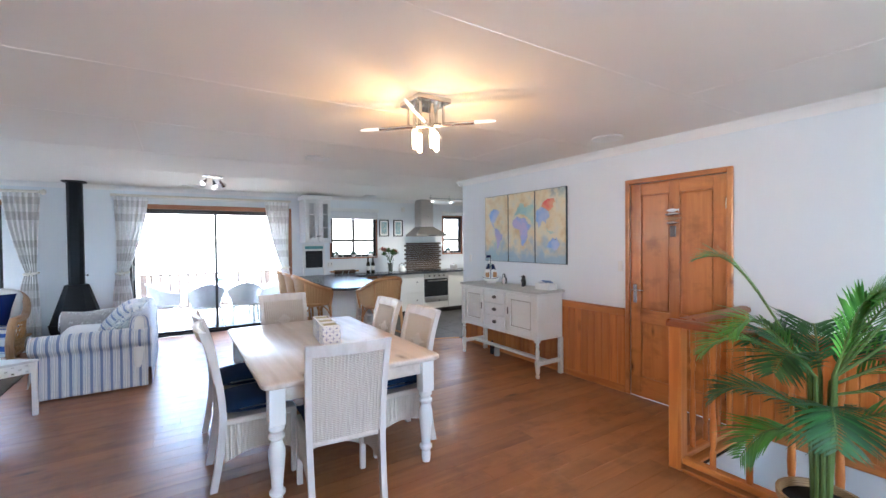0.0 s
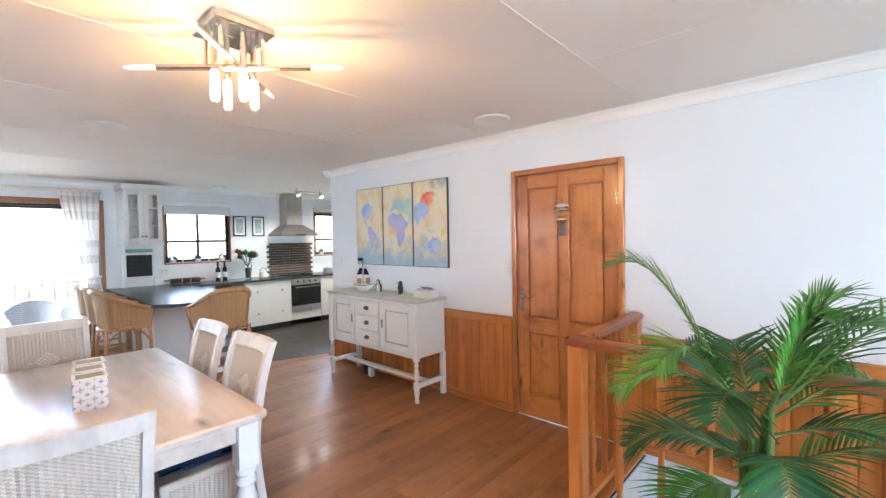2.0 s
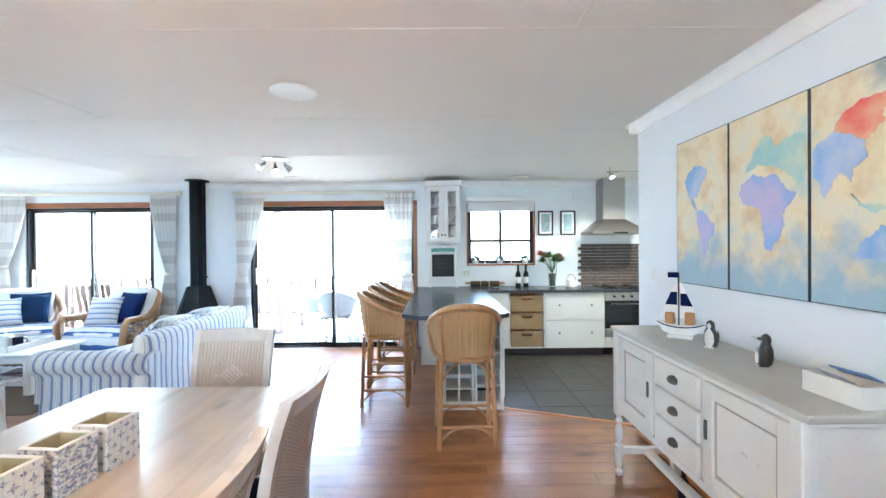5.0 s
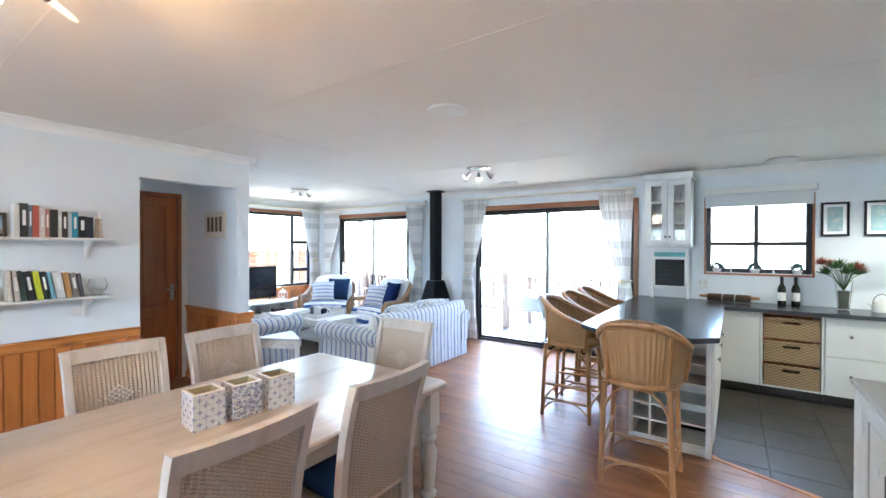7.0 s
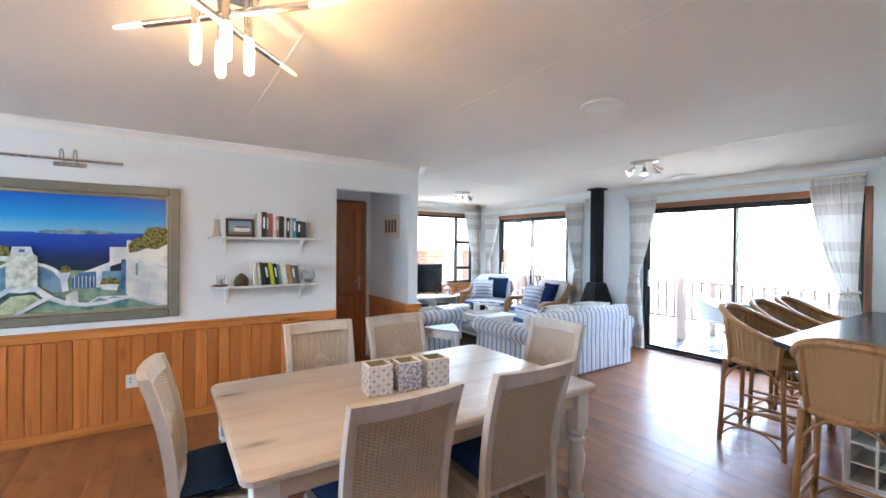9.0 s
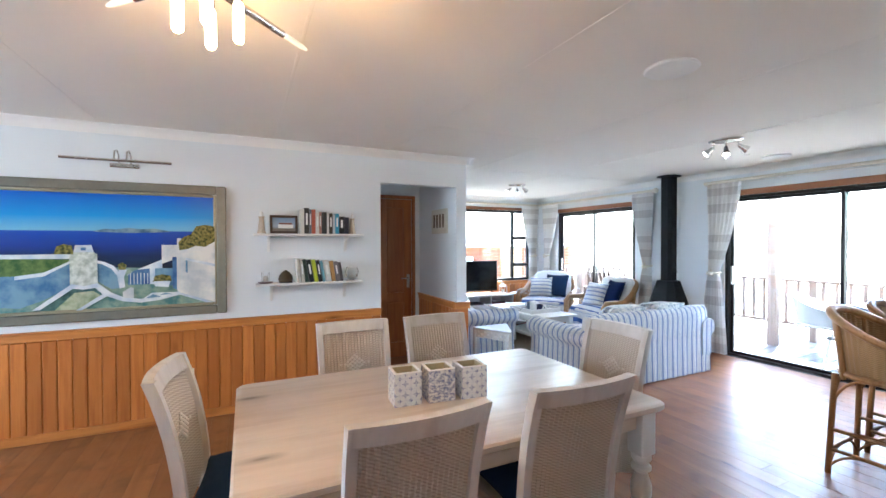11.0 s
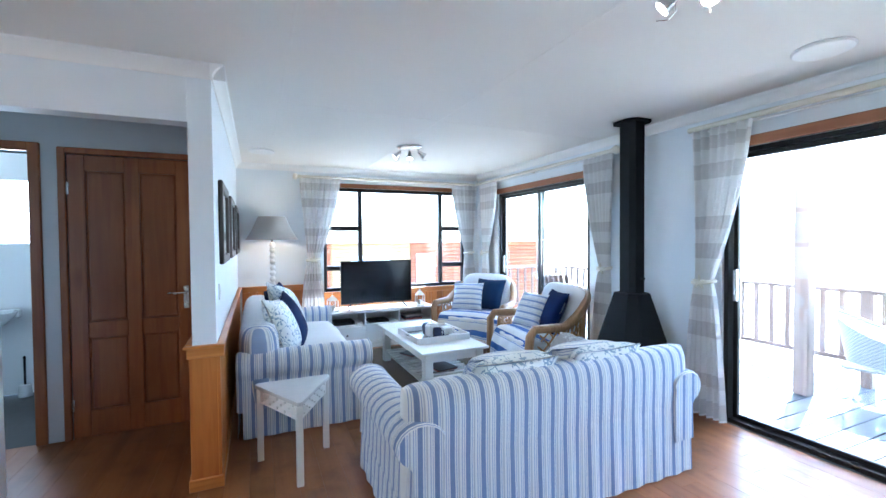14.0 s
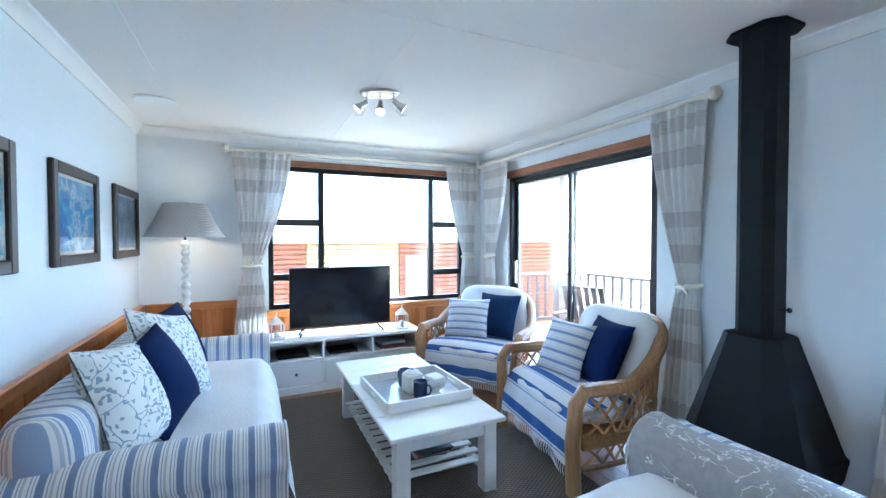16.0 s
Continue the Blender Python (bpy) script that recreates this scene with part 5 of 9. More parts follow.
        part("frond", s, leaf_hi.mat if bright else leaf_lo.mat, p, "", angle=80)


palm(pose(2.94, 0.91, 0.0))


LAMP = (1.745, 2.605)
LAMP_DROPS = ((-0.082, 0.0), (0.0, 0.082), (0.082, 0.0), (0.0, -0.082))


def ceiling_cross_lamp():
    l = thing("ceiling_lamp", "brushed steel ceiling lamp with crossed tubes and lit glass capsules", "ceiling lamp", pose(*LAMP, CEIL))
    part("ceiling_plate", Shape().box(-0.125, -0.125, -0.034, 0.125, 0.125, 0, 0.005), CHROME, l)
    # weak emission stands in for lamp light caught in the clear tips
    tip_glass = lamp_glow("glass_tip_added_glow", (1, 0.8, 0.55), 0.03)
    for az, z in ((-45, -0.165), (45, -0.14)):
        turn = Matrix.Rotation(radians(az), 4, "Z")
        arm = part("arm", Shape().tube([(-0.325, 0, 0), (0.325, 0, 0)], 0.0135, 12), CHROME, l, m=turn @ Matrix.Translation((0, 0, z)))
        for e in (-1, 1):
            part("glass_tip", Shape().tube([(e * 0.325, 0, 0), (e * 0.43, 0, 0), (e * 0.46, 0, 0)], [0.0115, 0.0105, 0.006], 10), tip_glass, arm, "glass tip with a faint added glow")
            part("riser", Shape().tube([(e * 0.12, 0, z), (e * 0.12, 0, -0.03)], 0.009, 10), CHROME, l, m=turn)
    for x, y in LAMP_DROPS:
        d = part("drop_tube", Shape().tube([(x, y, -0.03), (x, y, -0.205)], 0.0125, 12), CHROME, l)
        part("glass_capsule", Shape().lathe([(0.010, 0), (0.0165, 0.01), (0.0165, 0.1), (0.014, 0.12), (0.012, 0.125)], 14, pose(x, y, -0.325)), GLOW, d, "lit frosted glass capsule")


ceiling_cross_lamp()
for x, y in LAMP_DROPS:
    bulb("dining_lamp_bulb", LAMP[0] + x, LAMP[1] + y, CEIL - 0.345, 0.33, (1.0, 0.48, 0.14), 0.012)


def ceiling_vent(m):
    v = thing("ceiling_speaker", "round white ceiling speaker grille", "speaker", m, "ceiling speakers")
    part("rim", Shape().lathe([(0.132, -0.002), (0.139, -0.012), (0.13, -0.02), (0.118, -0.016)][::-1], 32), CORNICE, v)
    k = Nodes("perforated_grille", 0.6)
    k.color(k.mix(k.math("LESS_THAN", k.voronoi(260), 0.3), (0.50, 0.475, 0.44), (0.24, 0.225, 0.21)))
    part("grille", Shape().lathe([(0.124, -0.002), (0.119, -0.014), (0.04, -0.0155), (0.002, -0.016)][::-1], 32), k.mat, v)


for x, y in ((1.66, 4.81), (0.57, 8.0), (3.66, 2.62), (-3.34, 5.26), (3.66, 8.12)):
    ceiling_vent(pose(x, y, CEIL))

# ---- painting, picture light and shelves on the dining wall ----
def pic_mat(name, stops_fn, rough=0.35):
    k = Nodes(name, rough)
    stops_fn(k)
    return k.mat


def painting():
    X = WEST
    y0, y1, z0, z1 = 0.90, 2.545, 0.905, 2.015
    p = thing("seaside_painting", "large framed painting of white terraces above a deep blue sea", "painting")
    frame_m = plain("antique_silver_frame", (0.24, 0.235, 0.19), 0.42, 0.35, vary=0.35, scale=14, bump=0.3)
    gold = plain("pale_gilt_edge", (0.42, 0.38, 0.26), 0.4, 0.4, vary=0.2)
    for w, t, d, mat in ((0.075, 0.0, 0.034, frame_m), (0.024, 0.075, 0.022, gold)):
        s = Shape()
        frame_rect(s, "x", X + 0.001, X + d, y0 + t, y1 - t, z0 + t, z1 - t, w, 0.008)
        part("frame", s, mat, p)
    a0, a1, c0, c1 = y0 + 0.09, y1 - 0.09, z0 + 0.09, z1 - 0.09

    def sky(k):
        z = k.math("DIVIDE", k.math("SUBTRACT", k.axis(2), c0), c1 - c0)
        col = k.ramp(z, [(0.36, (0.0, 0.003, 0.014)), (0.46, (0.0, 0.008, 0.09)), (0.56, (0.0, 0.02, 0.30)), (0.668, (0.005, 0.06, 0.45)), (0.676, (0.22, 0.50, 0.70)), (0.8, (0.02, 0.30, 0.74)), (1.0, (0.0, 0.09, 0.60))])
        k.color(k.mix(k.math("MULTIPLY", k.noise((3, 2, 14), 4), 0.12), col, (0.1, 0.3, 0.6)))
        k.bump(k.noise(120, 3), 0.2, 0.001)
    layer = [0.006]

    def poly(name, pts, mat):
        layer[0] += 0.0006
        n = len(pts)
        v = [(X + layer[0], a0 + (a1 - a0) * u, c0 + (c1 - c0) * w) for u, w in pts]
        v += [(X + layer[0] - 0.0004, q, r) for _, q, r in v]
        part(name, Shape().add(v, [tuple(range(n))[::-1], tuple(range(n, 2 * n))] + [(i, (i + 1) % n, n + (i + 1) % n, n + i) for i in range(n)]), mat, p, fix=True)
    part("canvas", Shape().box(X + 0.001, a0, c0, X + 0.006, a1, c1), pic_mat("painted_sea_and_sky", sky), p)

    def stroke(name, a, b, sc=9.0):
        def fn(k):
            k.color(k.ramp(k.noise(sc, 5), [(0.35, a), (0.62, b)]))
            k.bump(k.noise(90, 3), 0.3, 0.001)
        return pic_mat(name, fn, 0.4)
    white = stroke("painted_white_wall", (0.40, 0.50, 0.62), (0.78, 0.80, 0.80), 7)
    cream = stroke("painted_cream_wall", (0.50, 0.54, 0.56), (0.80, 0.78, 0.72), 6)
    tower_m = stroke("painted_stone_tower", (0.36, 0.42, 0.36), (0.70, 0.74, 0.68), 22)
    shade = stroke("painted_blue_shade", (0.05, 0.16, 0.34), (0.20, 0.34, 0.46))
    dark = stroke("painted_dark_terrace", (0.02, 0.08, 0.09), (0.10, 0.22, 0.20), 16)
    floor_m = stroke("painted_terrace", (0.06, 0.20, 0.20), (0.30, 0.40, 0.30), 14)
    lawn = stroke("painted_lawn", (0.03, 0.10, 0.02), (0.14, 0.22, 0.05), 18)
    sunny = stroke("painted_sunny_ground", (0.22, 0.30, 0.16), (0.52, 0.56, 0.38), 14)
    leaf = stroke("painted_bush", (0.008, 0.03, 0.004), (0.30, 0.26, 0.06), 46)
    isle = stroke("painted_island", (0.06, 0.14, 0.24), (0.26, 0.36, 0.44), 16)
    blue = stroke("painted_blue_gate", (0.02, 0.07, 0.24), (0.12, 0.26, 0.46))
    poly("island", [(0.42, 0.67), (0.47, 0.69), (0.52, 0.685), (0.58, 0.7), (0.63, 0.69), (0.7, 0.695), (0.76, 0.675), (0.78, 0.665), (0.6, 0.655), (0.44, 0.662)], isle)
    poly("terrace", [(0, 0), (1, 0), (1, 0.2), (0.74, 0.34), (0.45, 0.36), (0.2, 0.36), (0, 0.36)], floor_m)
    poly("lawn", [(0, 0.3), (0, 0.44), (0.12, 0.44), (0.32, 0.43), (0.32, 0.4), (0.215, 0.33), (0.1, 0.3)], lawn)
    poly("far_wall", [(0, 0.44), (0, 0.475), (0.325, 0.475), (0.325, 0.435)], white)
    poly("shaded_wall", [(0, 0.06), (0, 0.3), (0.2, 0.3), (0.325, 0.41), (0.33, 0.21), (0.215, 0.1), (0.12, 0.04)], shade)
    poly("slope_wall", [(0.1, 0.3), (0.215, 0.325), (0.325, 0.42), (0.325, 0.4), (0.215, 0.295), (0.1, 0.27)], white)
    poly("dark_floor", [(0.16, 0.0), (0.24, 0.07), (0.33, 0.19), (0.43, 0.19), (0.48, 0.12), (0.4, 0.0)], dark)
    poly("sunlit_floor", [(0.25, 0.0), (0.34, 0.15), (0.42, 0.16), (0.45, 0.12), (0.38, 0.0)], sunny)
    poly("curved_wall", [(0.436, 0.24), (0.436, 0.41), (0.47, 0.4), (0.52, 0.35), (0.545, 0.28), (0.55, 0.18), (0.5, 0.17)], shade)
    poly("curved_wall_top", [(0.436, 0.42), (0.47, 0.405), (0.51, 0.37), (0.545, 0.29), (0.555, 0.18), (0.535, 0.17), (0.525, 0.28), (0.5, 0.345), (0.46, 0.385), (0.436, 0.395)], white)
    poly("urn", [(0.53, 0.335), (0.57, 0.335), (0.555, 0.27), (0.56, 0.18), (0.542, 0.18), (0.545, 0.27)], white)
    poly("stair_wall", [(0.57, 0.29), (0.6, 0.32), (0.735, 0.42), (0.735, 0.34), (0.66, 0.33), (0.58, 0.27)], white)
    poly("gate", [(0.575, 0.2), (0.575, 0.29), (0.61, 0.33), (0.675, 0.34), (0.675, 0.2)], blue)
    for q in range(6):
        poly("gate_bar", [(0.583 + q * 0.016, 0.205), (0.583 + q * 0.016, 0.3), (0.587 + q * 0.016, 0.3), (0.587 + q * 0.016, 0.205)], white)
    poly("gate_post", [(0.675, 0.2), (0.675, 0.345), (0.7, 0.345), (0.7, 0.2)], white)
    poly("back_wall", [(0.7, 0.2), (0.7, 0.34), (0.79, 0.34), (0.79, 0.18)], shade)
    poly("step_block", [(0.55, 0.09), (0.55, 0.14), (0.585, 0.18), (0.6, 0.17), (0.6, 0.08)], cream)
    poly("tower", [(0.322, 0.22), (0.322, 0.475), (0.338, 0.49), (0.425, 0.49), (0.44, 0.472), (0.44, 0.22), (0.4, 0.205), (0.36, 0.205)], tower_m)
    poly("tower_cap", [(0.338, 0.49), (0.346, 0.55), (0.415, 0.55), (0.425, 0.49)], white)
    poly("tower_window", [(0.37, 0.505), (0.37, 0.53), (0.392, 0.53), (0.392, 0.505)], blue)
    poly("path", [(0.17, 0.02), (0.33, 0.225), (0.38, 0.205), (0.44, 0.225), (0.5, 0.14), (0.56, 0.09), (0.63, 0.075), (0.72, 0.09), (0.82, 0.13), (0.99, 0.01), (0.955, 0.01), (0.82, 0.095), (0.72, 0.055), (0.63, 0.04), (0.55, 0.06), (0.48, 0.11), (0.37, -0.0), (0.345, 0.0), (0.46, 0.13), (0.43, 0.185), (0.38, 0.175), (0.335, 0.185), (0.2, 0.02)], white)
    poly("step_tread", [(0.64, 0.07), (0.685, 0.125), (0.8, 0.12), (0.78, 0.09)], white)
    poly("step_riser", [(0.655, 0.075), (0.688, 0.11), (0.73, 0.085)], shade)
    poly("step_riser", [(0.72, 0.1), (0.75, 0.12), (0.785, 0.105)], shade)
    poly("right_wall", [(0.733, 0.38), (0.733, 0.55), (0.808, 0.55), (0.808, 0.61), (0.83, 0.61), (0.83, 0.52), (1.0, 0.6), (1.0, 0.01), (0.82, 0.115), (0.8, 0.15), (0.8, 0.42)], cream)
    poly("doorway", [(0.785, 0.16), (0.785, 0.44), (0.806, 0.44), (0.806, 0.14)], blue)
    poly("ledge", [(0.85, 0.41), (0.85, 0.43), (1.0, 0.37), (1.0, 0.345)], white)
    poly("ledge_shadow", [(0.85, 0.3), (0.85, 0.41), (0.86, 0.405), (0.86, 0.29)], shade)
    poly("bush", [(0.82, 0.5), (0.815, 0.57), (0.84, 0.62), (0.88, 0.65), (0.905, 0.72), (0.95, 0.735), (1.0, 0.72), (1.0, 0.58), (0.95, 0.53), (0.9, 0.54), (0.86, 0.51)], leaf)
    poly("pot_plant", [(0.69, 0.22), (0.7, 0.275), (0.735, 0.285), (0.775, 0.27), (0.78, 0.22)], leaf)
    poly("plant_pot", [(0.7, 0.18), (0.695, 0.225), (0.775, 0.225), (0.765, 0.17)], white)
    poly("far_bush", [(0.26, 0.475), (0.27, 0.54), (0.3, 0.56), (0.335, 0.545), (0.34, 0.475)], leaf)
    poly("urn_plant", [(0.535, 0.335), (0.53, 0.38), (0.55, 0.4), (0.57, 0.375), (0.565, 0.335)], leaf)


painting()
pl = thing("picture_light", "slim steel picture light above the painting", "picture light")
part("bar", Shape().tube([(WEST + 0.16, 1.45, 2.165), (WEST + 0.16, 2.16, 2.165)], 0.011, 10), CHROME, pl)
for y in (1.78, 1.86):
    part("arm", Shape().tube([(WEST + 0.002, y, 2.16), (WEST + 0.02, y, 2.23), (WEST + 0.07, y, 2.26), (WEST + 0.13, y, 2.24), (WEST + 0.16, y, 2.17)], 0.006, 8), CHROME, pl)
part("wall_mount", Shape().box(WEST, 1.72, 2.13, WEST + 0.025, 1.92, 2.165, 0.005), CHROME, pl)

BOOKS = [(0.03, 0.205, (0.7, 0.68, 0.64)), (0.042, 0.215, (0.03, 0.03, 0.035)), (0.02, 0.205, (0.14, 0.15, 0.18)), (0.034, 0.205, (0.45, 0.10, 0.06)), (0.03, 0.18, (0.66, 0.62, 0.58)), (0.022, 0.185, (0.4, 0.2, 0.16)), (0.045, 0.185, (0.03, 0.035, 0.04)), (0.02, 0.18, (0.62, 0.6, 0.56)), (0.032, 0.175, (0.05, 0.04, 0.035)), (0.022, 0.165, (0.5, 0.56, 0.6)), (0.035, 0.175, (0.06, 0.32, 0.52)), (0.05, 0.15, (0.015, 0.02, 0.03)), (0.04, 0.145, (0.03, 0.035, 0.06))]
BOOKS2 = [(0.028, 0.2, (0.68, 0.66, 0.6)), (0.03, 0.195, (0.55, 0.5, 0.44)), (0.03, 0.195, (0.03, 0.06, 0.05)), (0.04, 0.19, (0.015, 0.02, 0.025)), (0.034, 0.19, (0.55, 0.6, 0.03)), (0.03, 0.185, (0.015, 0.02, 0.025)), (0.022, 0.18, (0.2, 0.42, 0.55)), (0.05, 0.175, (0.7, 0.7, 0.68)), (0.034, 0.175, (0.52, 0.3, 0.1)), (0.036, 0.17, (0.22, 0.2, 0.2)), (0.024, 0.165, (0.1, 0.09, 0.1))]
book_mats = {}


def book(y, z, w, h, c, lean, spine):
    key = tuple(c)
    if key not in book_mats:
        book_mats[key] = plain("book_cover", c, 0.45, vary=0.2, scale=20)
    b = thing("book", "upright book with a coloured spine on the wall shelf", "book", pose(WEST + 0.02, y, z, lean, 0, 0), "books on the wall shelves")
    part("cover", Shape().box(0, 0, 0, 0.13, w, h, 0.002), book_mats[key], b)
    part("pages", Shape().box(0.004, 0.003, h - 0.003, 0.125, w - 0.003, h + 0.0012), CORNICE, b)
    part("title_bar", Shape().box(0.13, w * 0.3, h * 0.35, 0.1315, w * 0.7, h * 0.8), book_mats[key] if spine else CORNICE, b)


for z, y0, y1 in ((1.605, 2.76, 3.74), (1.155, 2.78, 3.73)):
    sh = thing("wall_shelf", "white painted wall shelf on two shaped brackets", "shelf", group="wall shelves")
    part("shelf_board", Shape().box(WEST, y0, z - 0.02, WEST + 0.17, y1, z, 0.005), WHITE, sh)
    for y in (y0 + 0.13, y1 - 0.15):
        part("bracket", Shape().box(WEST, y - 0.011, z - 0.17, WEST + 0.018, y + 0.011, z - 0.02, 0.003), WHITE, sh)
        prof = [(0.018, -0.17), (0.018, -0.02), (0.15, -0.02), (0.13, -0.045), (0.07, -0.06), (0.04, -0.1), (0.03, -0.15)]
        v = [(WEST + a, y + d, z + b) for d in (-0.011, 0.011) for a, b in prof]
        n = len(prof)
        part("bracket", Shape().add(v, [tuple(range(n)), tuple(range(n, 2 * n))] + [(i, (i + 1) % n, n + (i + 1) % n, n + i) for i in range(n)]), WHITE, sh, fix=True)
y = 3.16
for i, (w, h, c) in enumerate(BOOKS):
    book(y, 1.605, w, h * 1.1, c, 0, i % 3 == 0)
    y += w + 0.0015
y = 3.13
for i, (w, h, c) in enumerate(BOOKS2):
    book(y, 1.155, w, h * 1.1, c, 9 if i > 1 else 4, i % 2 == 0)
    y += w + 0.006


def lighthouse(m):
    l = thing("lighthouse_figure", "small cream wooden lighthouse ornament on the shelf", "ornament", m, "lighthouses on the shelf")
    sand = plain("sandy_carved_wood", (0.55, 0.47, 0.36), 0.6, vary=0.3, scale=30)
    part("base", Shape().lathe([(0.036, 0), (0.038, 0.01), (0.03, 0.03)], 8), sand, l)
    part("tower", Shape().lathe([(0.03, 0.03), (0.02, 0.14), (0.026, 0.145), (0.026, 0.152)], 8), sand, l)
    part("lantern", Shape().lathe([(0.013, 0.152), (0.013, 0.18), (0.018, 0.182), (0.002, 0.205)], 8), WHITE, l)


lighthouse(pose(WEST + 0.09, 2.83, 1.605))
lighthouse(pose(WEST + 0.09, 3.645, 1.605))
pf = thing("photo_frame", "dark framed photo of a white house leaning on the shelf", "picture frame", pose(WEST + 0.075, 2.9, 1.605, 0, -9, 0))
s = Shape()
frame_rect(s, "x", 0, 0.016, 0, 0.24, 0, 0.17, 0.022, 0.003)
part("frame", s, plain("dark_frame", (0.05, 0.035, 0.03), 0.4), pf)
part("photo", Shape().box(0.002, 0.02, 0.02, 0.006, 0.22, 0.15), pic_mat("photo_sky", lambda k: k.color(k.ramp(k.math("MULTIPLY", k.axis(2), 6), [(0.25, (0.2, 0.18, 0.15)), (0.4, (0.32, 0.4, 0.5)), (0.8, (0.2, 0.3, 0.45))]))), pf)
part("photo_house", Shape().box(0.006, 0.07, 0.05, 0.0075, 0.2, 0.085), WHITE, pf)
part("photo_roof", Shape().box(0.006, 0.08, 0.085, 0.0075, 0.19, 0.1), plain("photo_roof_brown", (0.2, 0.08, 0.06), 0.5), pf)
cl = thing("shelf_ornament", "small dark carved shell ornament on the lower shelf", "ornament", pose(WEST + 0.09, 3.03, 1.155))
part("shell", Shape().lathe([(0.05, 0), (0.065, 0.03), (0.055, 0.07), (0.03, 0.1), (0.005, 0.115)], 12, Matrix.Diagonal((0.55, 1, 1, 1))), plain("carved_brown", (0.10, 0.075, 0.04), 0.5, vary=0.5, scale=40, bump=0.6), cl)
part("base", Shape().box(-0.03, -0.06, 0, 0.03, 0.06, 0.012, 0.004), BLACK, cl)
gl = thing("candle_glass", "clear glass candle holder on a dark tray", "candle holder", pose(WEST + 0.08, 2.86, 1.155))
part("tray", Shape().lathe([(0.05, 0), (0.062, 0.004), (0.064, 0.012), (0.056, 0.01)], 20), plain("dark_red_tray", (0.08, 0.025, 0.03), 0.4), gl)
part("tumbler", Shape().lathe([(0.028, 0.01), (0.032, 0.012), (0.034, 0.1), (0.031, 0.1), (0.029, 0.02)], 20), PANE, gl)
part("candle", Shape().lathe([(0.022, 0.018), (0.022, 0.06), (0.003, 0.063)], 16), CORNICE, gl)
gb = thing("glass_bowl", "clear round glass bowl on the lower shelf", "bowl", pose(WEST + 0.09, 3.64, 1.155))
part("bowl", Shape().lathe([(0.02, 0), (0.022, 0.004), (0.055, 0.04), (0.065, 0.085), (0.05, 0.13), (0.047, 0.13), (0.061, 0.085), (0.05, 0.042), (0.018, 0.008)], 24), PANE, gb)
part("pebbles", Shape().lathe([(0.022, 0.01), (0.042, 0.03), (0.03, 0.045), (0.004, 0.05)], 14), OLD_WHITE, gb)

# key holder panel in the passage
kp = thing("slot_panel", "white wall plaque with four dark slots", "wall plaque", pose(0, 0, 0))
part("plaque", Shape().box(-1.62, 4.812, 1.63, -1.19, 4.833, 1.92, 0.004), plain("cream_plaque", (0.66, 0.63, 0.55), 0.5), kp)
for k in range(4):
    part("slot", Shape().box(-1.56 + k * 0.085, 4.809, 1.7, -1.51 + k * 0.085, 4.813, 1.86, 0.001), plain("slot_brown", (0.12, 0.08, 0.05), 0.5), kp)

# what shows of the bathroom through its open doorway
CERAMIC = plain("white_ceramic", (0.74, 0.75, 0.75), 0.15, vary=0.04, bump=0)
bs = thing("wash_basin", "white ceramic wall-hung basin in the bathroom", "basin", pose(-3.5, 2.92, 0.0))
part("bowl", Shape().lathe([(0.03, 0.66), (0.13, 0.7), (0.2, 0.78), (0.215, 0.82), (0.2, 0.822), (0.18, 0.79), (0.1, 0.73), (0.02, 0.715)], 28, Matrix.Translation((0.2, 0, 0)) @ Matrix.Diagonal((0.92, 1.1, 1, 1))), CERAMIC, bs)
part("back_ledge", Shape().box(0.001, -0.2, 0.74, 0.09, 0.2, 0.83, 0.015), CERAMIC, bs)
part("tap", Shape().tube([(0.05, 0, 0.83), (0.05, 0, 0.9), (0.09, 0, 0.92), (0.14, 0, 0.9)], 0.009, 8), CHROME, bs, "chrome tap")
tb = thing("toilet_brush", "white toilet brush holder on the bathroom floor", "toilet brush", pose(-3.4, 3.16, 0.0))
part("holder", Shape().lathe([(0.05, 0), (0.052, 0.005), (0.045, 0.11), (0.04, 0.115)], 18), CERAMIC, tb)
part("brush_handle", Shape().lathe([(0.009, 0.1), (0.009, 0.36), (0.012, 0.37), (0.003, 0.385)], 10), BLACK, tb, "dark brush handle")
setting("bathroom_tile_edge", Shape().box(-3.5, 2.0, 1.35, -3.488, 2.649, 1.366, 0.003), CERAMIC, "thin white tile edge along the bathroom wall", "trim")
setting("bathroom_tile_edge", Shape().box(-3.5, 3.351, 1.35, -3.488, 3.84, 1.366, 0.003), CERAMIC, "thin white tile edge along the bathroom wall", "trim")

# ---- living room ----
def stripes(name, axis, period=0.082):
    """Woven ticking: a wide blue band, fine blue lines and beige between."""
    k = Nodes(name, 0.85, Sheen_Weight=0.15)
    f = k.math("FRACT", k.math("DIVIDE", k.math("ADD", k.axis(axis), 10.0), period))
    cream, blue, beige, thin = (0.74, 0.74, 0.72), (0.13, 0.20, 0.40), (0.44, 0.46, 0.50), (0.24, 0.32, 0.50)
    c = k.ramp(f, [(0.0, blue), (0.30, cream), (0.38, thin), (0.43, cream), (0.50, beige), (0.60, cream), (0.74, thin), (0.79, cream), (0.88, thin), (0.92, cream)], "CONSTANT")
    k.color(k.mix(k.math("MULTIPLY", k.noise(160, 2), 0.3), c, (0.6, 0.6, 0.6)))
    k.bump(k.noise((420, 420, 420), 2), 0.25, 0.001)
    k.bump(k.noise(5, 3), 0.12, 0.02)
    return k.mat


STR_X, STR_Y = stripes("blue_striped_ticking_x", 0), stripes("blue_striped_ticking_y", 1)


